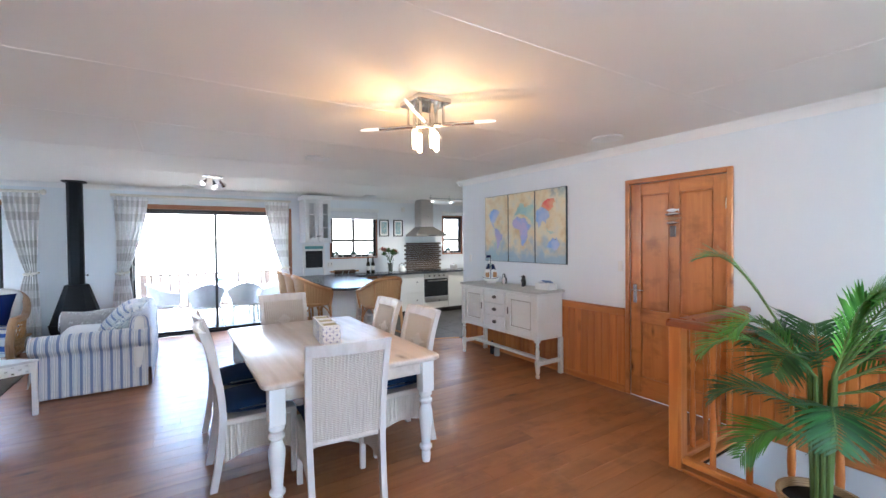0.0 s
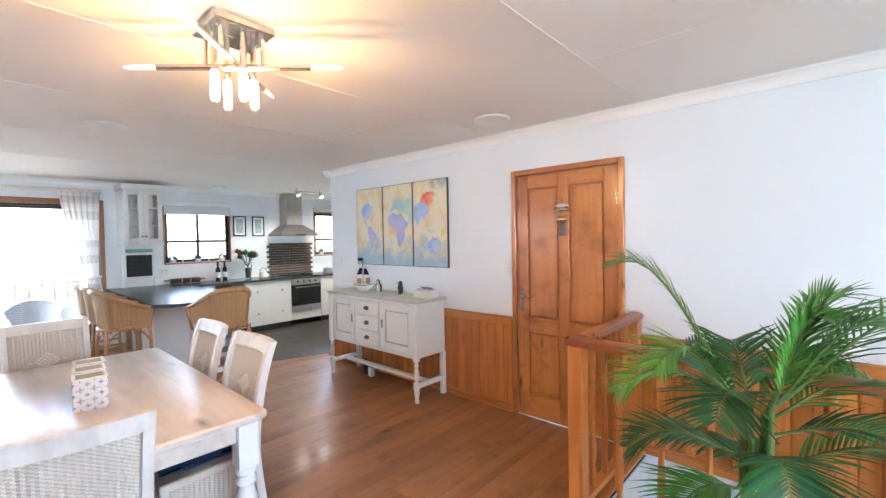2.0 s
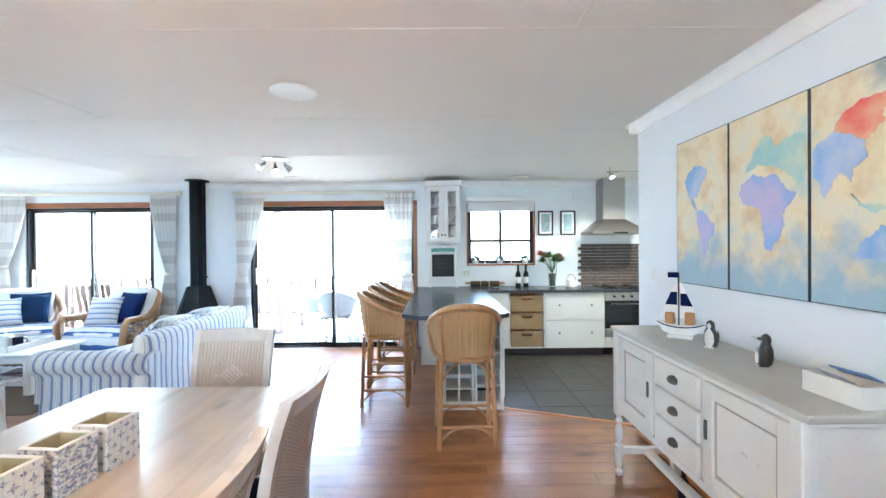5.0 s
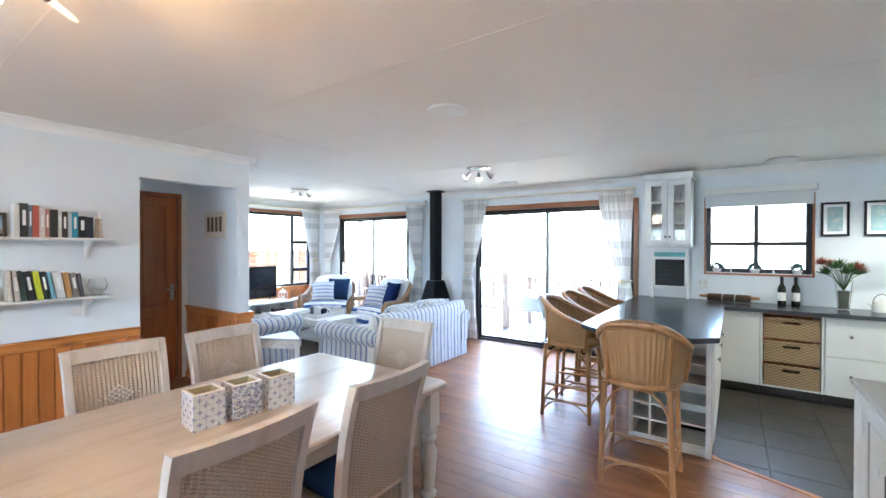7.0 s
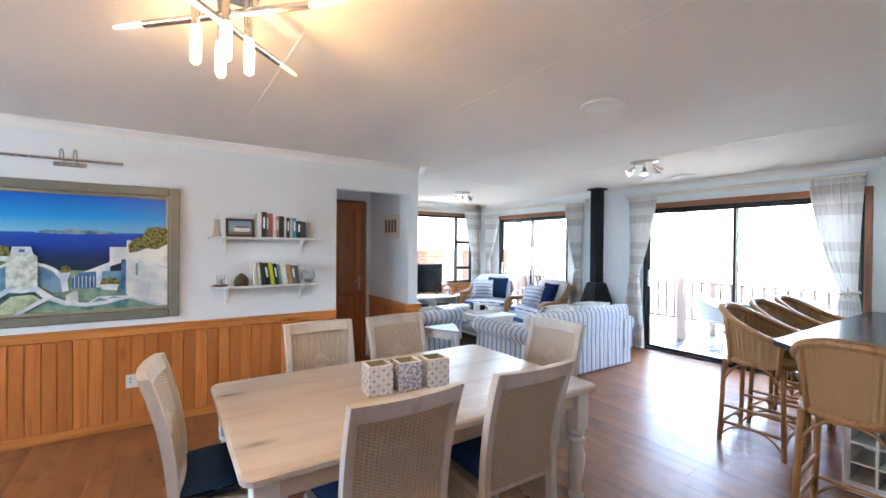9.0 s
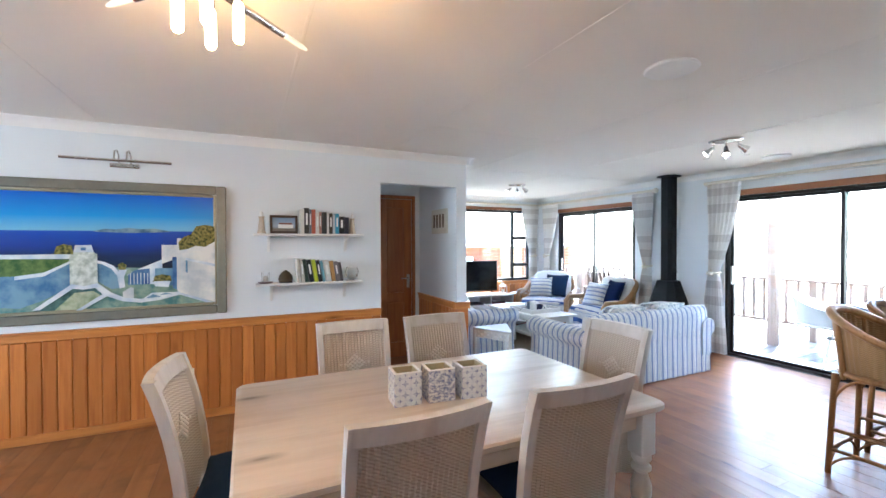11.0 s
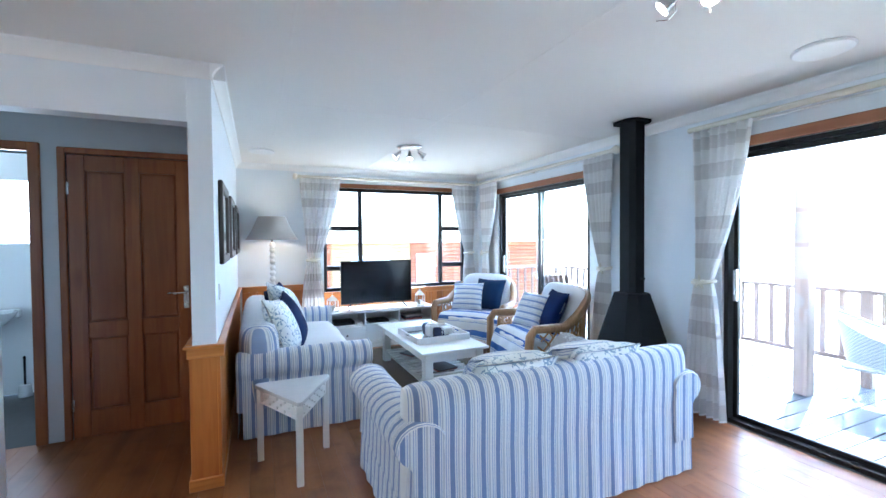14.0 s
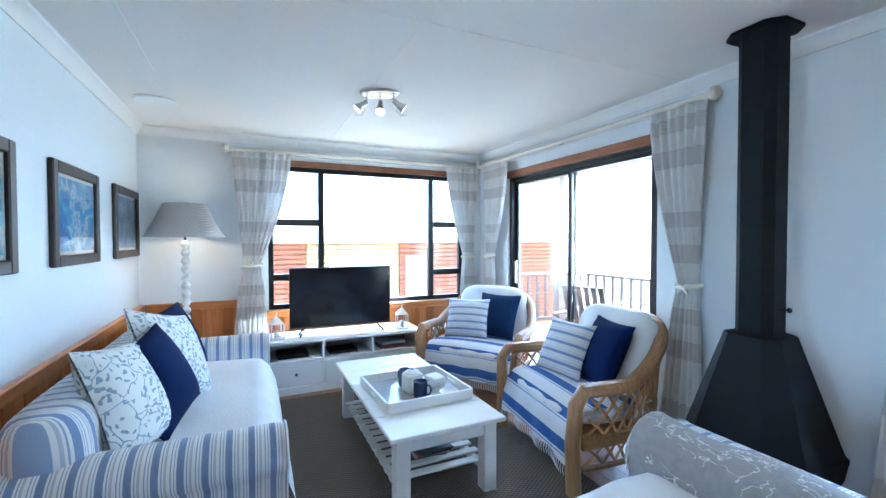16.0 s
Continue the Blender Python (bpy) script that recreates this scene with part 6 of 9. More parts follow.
def floral():
    """Off-white cotton with scattered blue-grey leaves and stalks."""
    k = Nodes("leaf_print_cotton", 0.85)
    w = k.n.new("ShaderNodeTexNoise")
    w.inputs["Scale"].default_value = 9.0
    k.link(k.coord, w.inputs["Vector"])
    v = k.n.new("ShaderNodeMix")
    v.data_type = "RGBA"
    v.inputs[0].default_value = 0.09
    k.link(k.coord, v.inputs[6])
    k.link(w.outputs["Color"], v.inputs[7])
    wv = v.outputs[2]
    leaf = k.math("LESS_THAN", k.voronoi((19, 40, 40), vec=wv), 0.3)
    leaf2 = k.math("LESS_THAN", k.voronoi((42, 20, 40), vec=wv), 0.24)
    vine = k.math("LESS_THAN", k.voronoi(10, "DISTANCE_TO_EDGE", vec=wv), 0.022)
    m = k.math("MAXIMUM", k.math("MAXIMUM", leaf, leaf2), vine)
    c = k.mix(k.noise(14, 2), (0.20, 0.30, 0.46), (0.36, 0.42, 0.42))
    k.color(k.mix(m, (0.73, 0.74, 0.72), c))
    k.bump(k.noise(300, 2), 0.2, 0.001)
    return k.mat


FLORAL = floral()
SEAT_WHITE = Nodes("white_matelasse_cover", 0.9)
SEAT_WHITE.color(SEAT_WHITE.mix(SEAT_WHITE.noise(4, 3), (0.62, 0.63, 0.65), (0.74, 0.75, 0.76)))
SEAT_WHITE.bump(SEAT_WHITE.voronoi(60), 0.35, 0.003)
SEAT_WHITE = SEAT_WHITE.mat
CUSHION_WHITE = plain("white_chair_cushion", (0.72, 0.73, 0.74), 0.9, vary=0.06, scale=6, bump=0.25, fine=200)
STR_CUSHION = stripes("grey_striped_cushion", 1, 0.07)


def sofa(m, W, D, label, back_h=0.78, plump=0.105):
    """A rolled-arm sofa, its back along y = 0 and its seat towards +y."""
    s0 = thing("sofa", label, "sofa", m, "striped sofas")
    aw = 0.24
    H = back_h
    # base with skirt
    part("base", Shape().box(-W / 2 + 0.06, 0.05, 0.06, W / 2 - 0.06, D - 0.06, 0.36, 0.02), STR_X, s0)

    def skirt(x0, y0, x1, y1, high=0.2):
        L = math.hypot(x1 - x0, y1 - y0)
        nx, ny = (y1 - y0) / L, -(x1 - x0) / L

        def fn(u, v):
            o = 0.012 * (1 - v) + 0.006 * math.sin(u * L * 38) * (1 - v)
            return (x0 + (x1 - x0) * u + nx * o, y0 + (y1 - y0) * u + ny * o, 0.012 + high * v)
        return Shape().sheet(fn, max(8, int(L * 36)), 3)
    x, f = W / 2 - 0.045, D - 0.045
    part("skirt", skirt(-x + 0.02, 0.008, x - 0.02, 0.008, 0.5), STR_X, s0)
    part("skirt", skirt(x, 0.03, x, f), STR_Y, s0)
    part("skirt", skirt(x, f, -x, f), STR_X, s0)
    part("skirt", skirt(-x, f, -x, 0.03), STR_Y, s0)
    # rolled arms
    for sx in (-1, 1):
        cx = W / 2 - 0.125
        prof = [(cx - 0.09, 0.2), (cx - 0.095, 0.46), (cx - 0.09, 0.54)]
        prof += [(cx + 0.02 + 0.125 * math.cos(radians(a)), 0.535 + 0.1 * math.sin(radians(a))) for a in range(160, -61, -20)]
        prof += [(cx + 0.065, 0.42), (cx + 0.075, 0.2)]
        n = len(prof)
        steps = [(-0.01, 0.94), (0.0, 0.985), (0.03, 1.0), *[(q / 10 * (D - 0.06) + 0.03, 1.0) for q in range(1, 10)], (D - 0.04, 1.0), (D - 0.012, 0.985), (D, 0.94)]
        v, fc = [], []
        for yy, k in steps:
            for px, pz in prof:
                v.append((sx * (cx + (px - cx) * k), yy, 0.4 + (pz - 0.4) * k))
        for r in range(len(steps) - 1):
            fc += [(r * n + i, r * n + i + 1, (r + 1) * n + i + 1, (r + 1) * n + i) for i in range(n - 1)]
        part("arm", Shape().add(v, fc), STR_Y, s0, fix=True, angle=60)
        for yy, k in (steps[0], steps[-1]):
            pts = [(sx * (cx + (px - cx) * k), yy + (0.001 if yy < 0 else -0.001), 0.4 + (pz - 0.4) * k) for px, pz in prof]
            part("arm_panel", Shape().add(pts, [tuple(range(n))]), STR_X, s0, fix=True)
        part("piping", Shape().tube([(sx * (cx + (px - cx)), D - 0.008, 0.4 + (pz - 0.4)) for px, pz in prof], 0.007, 6), STR_Y, s0)
    # back
    bw = W / 2 - 0.05

    def back(u, v):
        a = 2 * u - 1
        ang = 2 * math.pi * v
        zc, zr = (0.2 + H) / 2, (H - 0.2) / 2
        q = abs(math.sin(ang)) ** 0.45 * math.copysign(1, math.sin(ang))
        p = abs(math.cos(ang)) ** 0.6 * math.copysign(1, math.cos(ang))
        edge = (1 - abs(a) ** 14) ** 0.5
        z = zc + zr * q * (0.97 + 0.03 * edge)
        lean = -0.035 * (z - 0.3)
        return (a * bw, 0.01 + plump + lean + plump * p * (0.35 + 0.65 * edge), z)
    s = Shape().sheet(back, 44, 28)
    s.f += [tuple(j * 45 for j in range(28)), tuple(j * 45 + 44 for j in range(28))]
    part("backrest", s, STR_X, s0, fix=True, angle=70)
    # seat cushion under a white cover that hangs over the front
    def seat(u, v):
        a = 2 * u - 1
        y = 0.2 + (D - 0.19) * v
        z = 0.5 - 0.05 * max(0, abs(a) - 0.8) / 0.2 + 0.012 * math.sin(6 * a + 1) * math.sin(5 * v)
        if v > 0.85:
            k = (v - 0.85) / 0.15
            y = 0.2 + (D - 0.19) * 0.85 + 0.16 * math.sin(k * math.pi / 2)
            z -= 0.34 * (1 - math.cos(k * math.pi / 2)) + 0.02 * k * math.sin(a * 19)
        return (a * (W / 2 - 0.2), y, z)
    part("seat_cover", Shape().sheet(seat, 40, 24), SEAT_WHITE, s0, "white quilted cover over the seat", angle=80)
    part("seat_cushion", Shape().box(-W / 2 + 0.2, 0.2, 0.34, W / 2 - 0.2, D - 0.04, 0.44, 0.04), SEAT_WHITE, s0)
    return s0


sofa(pose(-2.58, 5.045, 0), 2.2, 0.98, "blue and cream striped sofa against the pine dado", 0.82, 0.15)
sofa(pose(0.09, 6.72, 0, 0, 0, 90), 1.96, 0.98, "blue and cream striped sofa with its back to the dining area", 0.775)


def cushion(m, w, h, t, mat, label, group=""):
    c = thing("cushion", label, "cushion", m, group)
    part("cover", Shape().pillow(w, h, t), mat, c, fix=True, angle=80)
    return c


# on the sofa by the wall: navy, leaf print, navy, leaf print, seen from its end
for x, y, z, tilt, rz, spin, mat, lab, w in ((-1.95, 5.38, 0.735, 66, -14, 8, FLORAL, "leaf-print cotton cushion leaning on the sofa back", 0.5), (-2.17, 5.46, 0.73, 66, -16, -10, NAVY, "navy cotton cushion leaning on the sofa back", 0.48), (-2.52, 5.46, 0.775, 64, -18, 16, FLORAL, "leaf-print cotton cushion leaning on the sofa back", 0.54), (-2.9, 5.42, 0.755, 68, -22, -6, NAVY, "navy cotton cushion leaning on the sofa back", 0.48)):
    cushion(pose(x, y, z, 180 - tilt, 0, rz) @ Matrix.Rotation(radians(spin), 4, "Z"), w, w, 0.19, mat, lab, "cushions on the wall sofa")
# on the other sofa, along its back
for x, y, rz, mat, lab in ((-0.16, 6.43, 88, FLORAL, "leaf-print cushion lying along the sofa back"), (-0.24, 6.45, 84, STR_CUSHION, "grey striped cushion lying on the sofa"), (-0.14, 7.03, 92, FLORAL, "leaf-print cushion lying along the sofa back"), (-0.24, 6.97, 86, STR_CUSHION, "grey striped cushion leaning on the leaf-print one")):
    cushion(pose(x, y, 0.66, 180 - 44, 0, rz), 0.5, 0.46, 0.2, mat, lab, "cushions on the sofa facing west")


def throw_on_arm():
    """A grey shawl with pale script-like bars and a fringe, draped over the sofa arm."""
    k = Nodes("grey_knit_shawl", 0.9)
    bars = k.math("LESS_THAN", k.math("ABSOLUTE", k.math("SUBTRACT", k.noise((16, 24, 24), 2), 0.5)), 0.016)
    bars = k.math("MULTIPLY", bars, k.math("GREATER_THAN", k.noise(5, 2), 0.52))
    k.color(k.mix(bars, k.mix(k.noise(30, 3), (0.27, 0.26, 0.27), (0.40, 0.39, 0.39)), (0.66, 0.66, 0.66)))
    k.bump(k.noise(150, 3), 0.5, 0.003)
    t = thing("throw_blanket", "grey knitted throw with pale script draped over the sofa arm", "blanket")

    def fn(u, v):
        a = radians(195 - 215 * v)
        x = -0.93 + 0.82 * u
        wob = 0.012 * math.sin(9 * u + 4 * v)
        y, z = 7.51 + (0.145 + wob) * math.cos(a), 0.535 + (0.125 + wob) * math.sin(a)
        if v < 0.12:
            z -= (0.12 - v) * 1.2
        return (x, y, z)
    part("cloth", Shape().sheet(fn, 24, 24), k.mat, t, angle=80)
    s = Shape()
    for i in range(40):
        v = 0.1 + 0.85 * i / 39
        p = fn(0, v)
        s.tube([p, (p[0] - 0.015, p[1], p[2] - 0.03), (p[0] - 0.012, p[1], p[2] - 0.085)], 0.003, 4)
    part("fringe", s, CUSHION_WHITE, t, "pale fringe")


throw_on_arm()


def corner_stool():
    t = thing("corner_table", "small white triangular side table with a cut-out lattice apron", "side table", pose(0, 0, 0))
    A, B, C = Vector((-1.2, 5.16)), Vector((-0.73, 5.4)), Vector((-1.2, 5.64))
    cen = (A + B + C) / 3
    poly = []
    for p in (A, B, C):
        q = cen + (p - cen) * 1.06
        for other in ([B, C] if p is A else [C, A] if p is B else [A, B])[::-1]:
            poly.append(q + (other - q).normalized() * 0.03)
    poly = [(p.x, p.y) for p in poly]
    part("top", Shape().prism(poly, 0.485, 0.507), plain("worn_white_top", (0.6, 0.6, 0.6), 0.45, vary=0.15, scale=12), t, fix=True)
    for p in (A, B, C):
        q = cen + (p - cen) * 0.88
        part("leg", Shape().box(q.x - 0.02, q.y - 0.02, 0, q.x + 0.02, q.y + 0.02, 0.485, 0.003), WHITE, t)
    for p, q in ((A, B), (B, C), (C, A)):
        p, q = cen + (p - cen) * 0.88, cen + (q - cen) * 0.88
        d = q - p
        L = d.length
        m = pose(p.x, p.y, 0, 0, 0, math.degrees(math.atan2(d.y, d.x)))
        us = [0.02]
        n = 9
        step = (L - 0.04) / (2 * n + 1)
        us = [0.02 + step * i for i in range(2 * n + 2)]
        vs = [0.39, 0.402, 0.417, 0.429, 0.444, 0.456, 0.471, 0.485]

        def solid(u, v, us=us, vs=vs):
            i = sum(1 for a in us if a < u) - 1
            j = sum(1 for a in vs if a < v) - 1
            return not (i % 2 == 1 and j % 2 == 1 and (i // 2 + j // 2) % 2 == 0)
        part("lattice_apron", Shape().cells(us, vs, solid, -0.008, 0.008, "y"), WHITE, t, m=m, fix=True)


corner_stool()


def coffee_table():
    t = thing("coffee_table", "white painted plank coffee table with a slatted lower shelf", "coffee table")
    x0, x1, y0, y1 = -3.1, -1.62, 6.51, 7.19
    n = 4
    w = (y1 - y0 - 0.12) / n
    w = (x1 - x0) / 5
    for i in range(5):
        part("top_plank", Shape().box(x0 + i * w + 0.003, y0, 0.415, x0 + (i + 1) * w - 0.003, y1, 0.44, 0.004), WHITE, t)
    for y in (y0 + 0.05, y1 - 0.075):
        part("apron", Shape().box(x0 + 0.12, y, 0.335, x1 - 0.12, y + 0.025, 0.415, 0.003), WHITE, t)
    for x in (x0 + 0.05, x1 - 0.075):
        part("apron", Shape().box(x, y0 + 0.12, 0.335, x + 0.025, y1 - 0.12, 0.415, 0.003), WHITE, t)
    for x in (x0 + 0.04, x1 - 0.12):
        for y in (y0 + 0.04, y1 - 0.12):
            part("leg", Shape().box(x, y, 0.012, x + 0.08, y + 0.08, 0.415, 0.005), WHITE, t)
    for y in (y0 + 0.07, y1 - 0.1):
        part("shelf_rail", Shape().box(x0 + 0.12, y, 0.1, x1 - 0.12, y + 0.03, 0.14, 0.003), WHITE, t)
    for k in range(13):
        xx = x0 + 0.14 + k * (x1 - x0 - 0.33) / 12
        part("shelf_slat", Shape().box(xx, y0 + 0.045, 0.14, xx + 0.05, y1 - 0.045, 0.155, 0.003), WHITE, t)


coffee_table()
paper = [plain("magazine_dark", (0.05, 0.06, 0.08), 0.3), plain("magazine_pale", (0.5, 0.5, 0.5), 0.35), plain("magazine_red", (0.3, 0.05, 0.05), 0.3)]
for k in range(4):
    single("magazine", Shape().box(-0.11, -0.145, 0, 0.11, 0.145, 0.008, 0.001), paper[k % 3], "glossy magazine in a pile on the lower shelf", "magazine", pose(-2.05 + 0.01 * k, 6.86, 0.155 + 0.0085 * k, 0, 0, 80 + 7 * k), "magazines")
for k in range(3):
    single("magazine", Shape().box(-0.11, -0.145, 0, 0.11, 0.145, 0.008, 0.001), paper[(k + 1) % 3], "glossy magazine in a pile on the lower shelf", "magazine", pose(-2.65, 6.82, 0.155 + 0.0085 * k, 0, 0, 10 + 9 * k), "magazines")


def tray_set():
    t = thing("serving_tray", "square white wooden tray on the coffee table", "tray", pose(-2.22, 6.86, 0.44, 0, 0, 2))
    a = 0.28
    part("tray_base", Shape().box(-a, -a, 0.0, a, a, 0.012, 0.002), plain("tray_bottom", (0.42, 0.42, 0.42), 0.12, vary=0.25), t)
    for sx in (-1, 1):
        part("tray_side", Shape().box(sx * a - 0.007, -a, 0.0, sx * a + 0.007, a, 0.062, 0.003), WHITE, t)
        s = Shape().cells([-a + 0.007, -0.06, 0.06, a - 0.007], [0.0, 0.028, 0.046, 0.062], lambda u, v: not (abs(u) < 0.06 and 0.028 < v < 0.046), sx * a - 0.007, sx * a + 0.007, "y")
        part("tray_side", s, WHITE, t, "side with a hand slot", fix=True)
    enamel = plain("navy_enamel", (0.025, 0.035, 0.09), 0.25, vary=0.2)
    z = 0.452
    def mug(x, y, a, mat, label, h=0.1, r=0.045):
        mg = thing("mug", label, "mug", pose(x, y, z, 0, 0, a), "mugs on the tray")
        part("cup", Shape().lathe([(r * 0.85, 0), (r * 0.97, 0.006), (r, h), (r * 0.92, h), (r * 0.88, 0.012)], 22), mat, mg)
        part("handle", Shape().tube([(r * 0.95, 0, h * 0.8), (r * 1.5, 0, h * 0.78), (r * 1.65, 0, h * 0.5), (r * 1.4, 0, h * 0.25), (r * 0.95, 0, h * 0.2)], 0.006, 7), mat, mg)
    mug(-2.08, 6.85, 40, enamel, "navy enamel mug on the tray")
    mug(-2.32, 6.83, 200, plain("grey_enamel", (0.12, 0.14, 0.2), 0.3), "dark enamel mug on the tray", 0.11, 0.042)
    jar = thing("biscuit_jar", "square white ceramic jar with a lid on the tray", "jar", pose(-2.2, 6.84, z, 0, 0, 12))
    part("jar", Shape().box(-0.055, -0.055, 0, 0.055, 0.055, 0.12, 0.012), WHITE, jar)
    part("lid", Shape().lathe([(0.048, 0.12), (0.05, 0.126), (0.03, 0.138), (0.012, 0.14), (0.014, 0.152), (0.003, 0.156)], 18), WHITE, jar)
    single("napkin_box", Shape().box(-0.06, -0.05, 0, 0.06, 0.05, 0.065, 0.008), OLD_WHITE, "small pale box on the tray", "box", pose(-2.24, 7.02, z, 0, 0, 8))
    single("small_dish", Shape().lathe([(0.03, 0), (0.05, 0.012), (0.062, 0.03), (0.058, 0.03), (0.045, 0.016), (0.02, 0.008)], 20), WHITE, "small white dish on the tray", "dish", pose(-2.02, 7.02, z))


tray_set()

# rug
def jute():
    k = Nodes("jute_weave", 0.95)
    a = k.math("SINE", k.math("MULTIPLY", k.axis(0), 260))
    b = k.math("SINE", k.math("MULTIPLY", k.axis(1), 160))
    h = k.math("MULTIPLY", a, b)
    weave = k.mix(k.math("ADD", k.math("MULTIPLY", h, 0.5), 0.5), (0.035, 0.027, 0.02), (0.19, 0.15, 0.11))
    k.color(k.mix(k.math("MULTIPLY", k.noise((8, 60, 8), 3), 0.5), weave, (0.085, 0.066, 0.05)))
    k.bump(h, 0.7, 0.004)
    return k.mat


single("rug", Shape().box(-3.62, 6.06, 0.0, -1.2, 7.72, 0.011, 0.005), jute(), "brown woven jute rug under the coffee table", "rug")


def tv_bench():
    b = thing("tv_bench", "white television bench with open shelves and drawers", "media bench")
    x0, x1, y0, y1 = -4.17, -3.73, 6.0, 7.5
    part("top", Shape().box(x0, y0 - 0.012, 0.475, x1 + 0.012, y1 + 0.012, 0.502, 0.004), WHITE, b)
    for y in (y0, y0 + 0.5, y1 - 0.52, y1 - 0.02):
        part("upright", Shape().box(x0, y, 0.07, x1, y + 0.02, 0.475, 0.002), WHITE, b)
    part("shelf", Shape().box(x0, y0 + 0.02, 0.3, x1 - 0.004, y1 - 0.02, 0.318, 0.002), WHITE, b)
    part("bottom", Shape().box(x0, y0, 0.0, x1 + 0.006, y1, 0.07, 0.004), WHITE, b)
    part("back_panel", Shape().box(x0, y0, 0.07, x0 + 0.008, y1, 0.475), WHITE, b)
    for p, q in ((y0 + 0.022, y0 + 0.498), (y0 + 0.522, y1 - 0.522), (y1 - 0.498, y1 - 0.022)):
        d = part("drawer", Shape().box(x1 - 0.02, p, 0.075, x1 + 0.002, q, 0.296, 0.003), WHITE, b)
        part("knob", Shape().lathe([(0.006, 0), (0.006, 0.012), (0.014, 0.018), (0.013, 0.026), (0.003, 0.029)], 12, pose(x1 + 0.002, (p + q) / 2, 0.19, 0, 90, 0)), PEWTER, d)
    single("set_top_box", Shape().box(-4.05, 6.1, 0.318, -3.8, 6.38, 0.362, 0.004), BLACK, "black set-top box on the bench shelf", "set-top box")
    single("paper_stack", Shape().box(-3.95, 6.4, 0.318, -3.76, 6.48, 0.345, 0.002), OLD_WHITE, "small stack of pale papers on the bench shelf", "papers")
    single("disc_player", Shape().box(-4.05, 6.58, 0.318, -3.8, 6.86, 0.345, 0.003), BLACK, "flat black disc player on the bench shelf", "disc player")
    for k in range(3):
        single("game_box", Shape().box(-0.1, -0.13, 0, 0.1, 0.13, 0.022, 0.002), paper[(k + 2) % 3], "board game box stacked on the bench shelf", "box", pose(-3.89, 7.22, 0.318 + 0.0222 * k, 0, 0, 3 * k), "game boxes")


tv_bench()
tv = thing("television", "black flat-screen television on splayed feet", "television", pose(-3.9, 6.72, 0.502, 0, 0, -1))
screen = Nodes("dark_screen", 0.12)
screen.color((0.006, 0.006, 0.008))
part("casing", Shape().box(-0.025, -0.5, 0.075, 0.012, 0.5, 0.665, 0.006), BLACK, tv)
part("screen", Shape().box(0.012, -0.488, 0.092, 0.0145, 0.488, 0.653), screen.mat, tv)
for sy in (-1, 1):
    part("foot", Shape().tube([(0.0, sy * 0.36, 0.08), (0.08, sy * 0.41, 0.006)], 0.008, 6).tube([(0.0, sy * 0.36, 0.08), (-0.08, sy * 0.41, 0.006)], 0.008, 6), BLACK, tv)


def lantern(m):
    l = thing("candle_lantern", "small white metal lantern with glass sides", "lantern", m, "lanterns beside the television")
    a = 0.055
    part("base", Shape().box(-a - 0.006, -a - 0.006, 0, a + 0.006, a + 0.006, 0.014, 0.003), WHITE, l)
    for sx in (-1, 1):
        for sy in (-1, 1):
            part("post", Shape().box(sx * a - 0.005, sy * a - 0.005, 0.014, sx * a + 0.005, sy * a + 0.005, 0.15, 0.001), WHITE, l)
    part("roof", Shape().lathe([(0.085, 0.15), (0.08, 0.156), (0.03, 0.2), (0.018, 0.204), (0.018, 0.214), (0.004, 0.22)], 4, turn=math.pi / 4), WHITE, l)
    part("ring", Shape().tube([(0.018 * math.cos(k * 0.7854), 0, 0.232 + 0.018 * math.sin(k * 0.7854)) for k in range(8)], 0.002, 5, True), WHITE, l)
    for sx in (-1, 1):
        part("glass_side", Shape().box(sx * a - 0.001, -a + 0.005, 0.014, sx * a + 0.001, a - 0.005, 0.15), PANE, l)
    part("candle", Shape().lathe([(0.024, 0.014), (0.024, 0.08), (0.003, 0.084)], 14), CORNICE, l)


lantern(pose(-3.86, 6.1, 0.502, 0, 0, 10))
lantern(pose(-3.86, 7.34, 0.502, 0, 0, -8))
st = thing("side_table", "small pale round side table in the corner", "side table", pose(-3.85, 7.72, 0))
part("top", Shape().lathe([(0.17, 0.49), (0.18, 0.496), (0.18, 0.506), (0.17, 0.512)], 28), WHITE, st)
part("pedestal", Shape().lathe([(0.1, 0), (0.11, 0.012), (0.03, 0.05), (0.022, 0.3), (0.035, 0.49)], 16), WHITE, st)
single("coaster_pile", Shape().box(-0.05, -0.05, 0, 0.05, 0.05, 0.02, 0.004), PEWTER, "small grey pile of coasters on the side table", "coasters", pose(-3.85, 7.74, 0.512, 0, 0, 20))


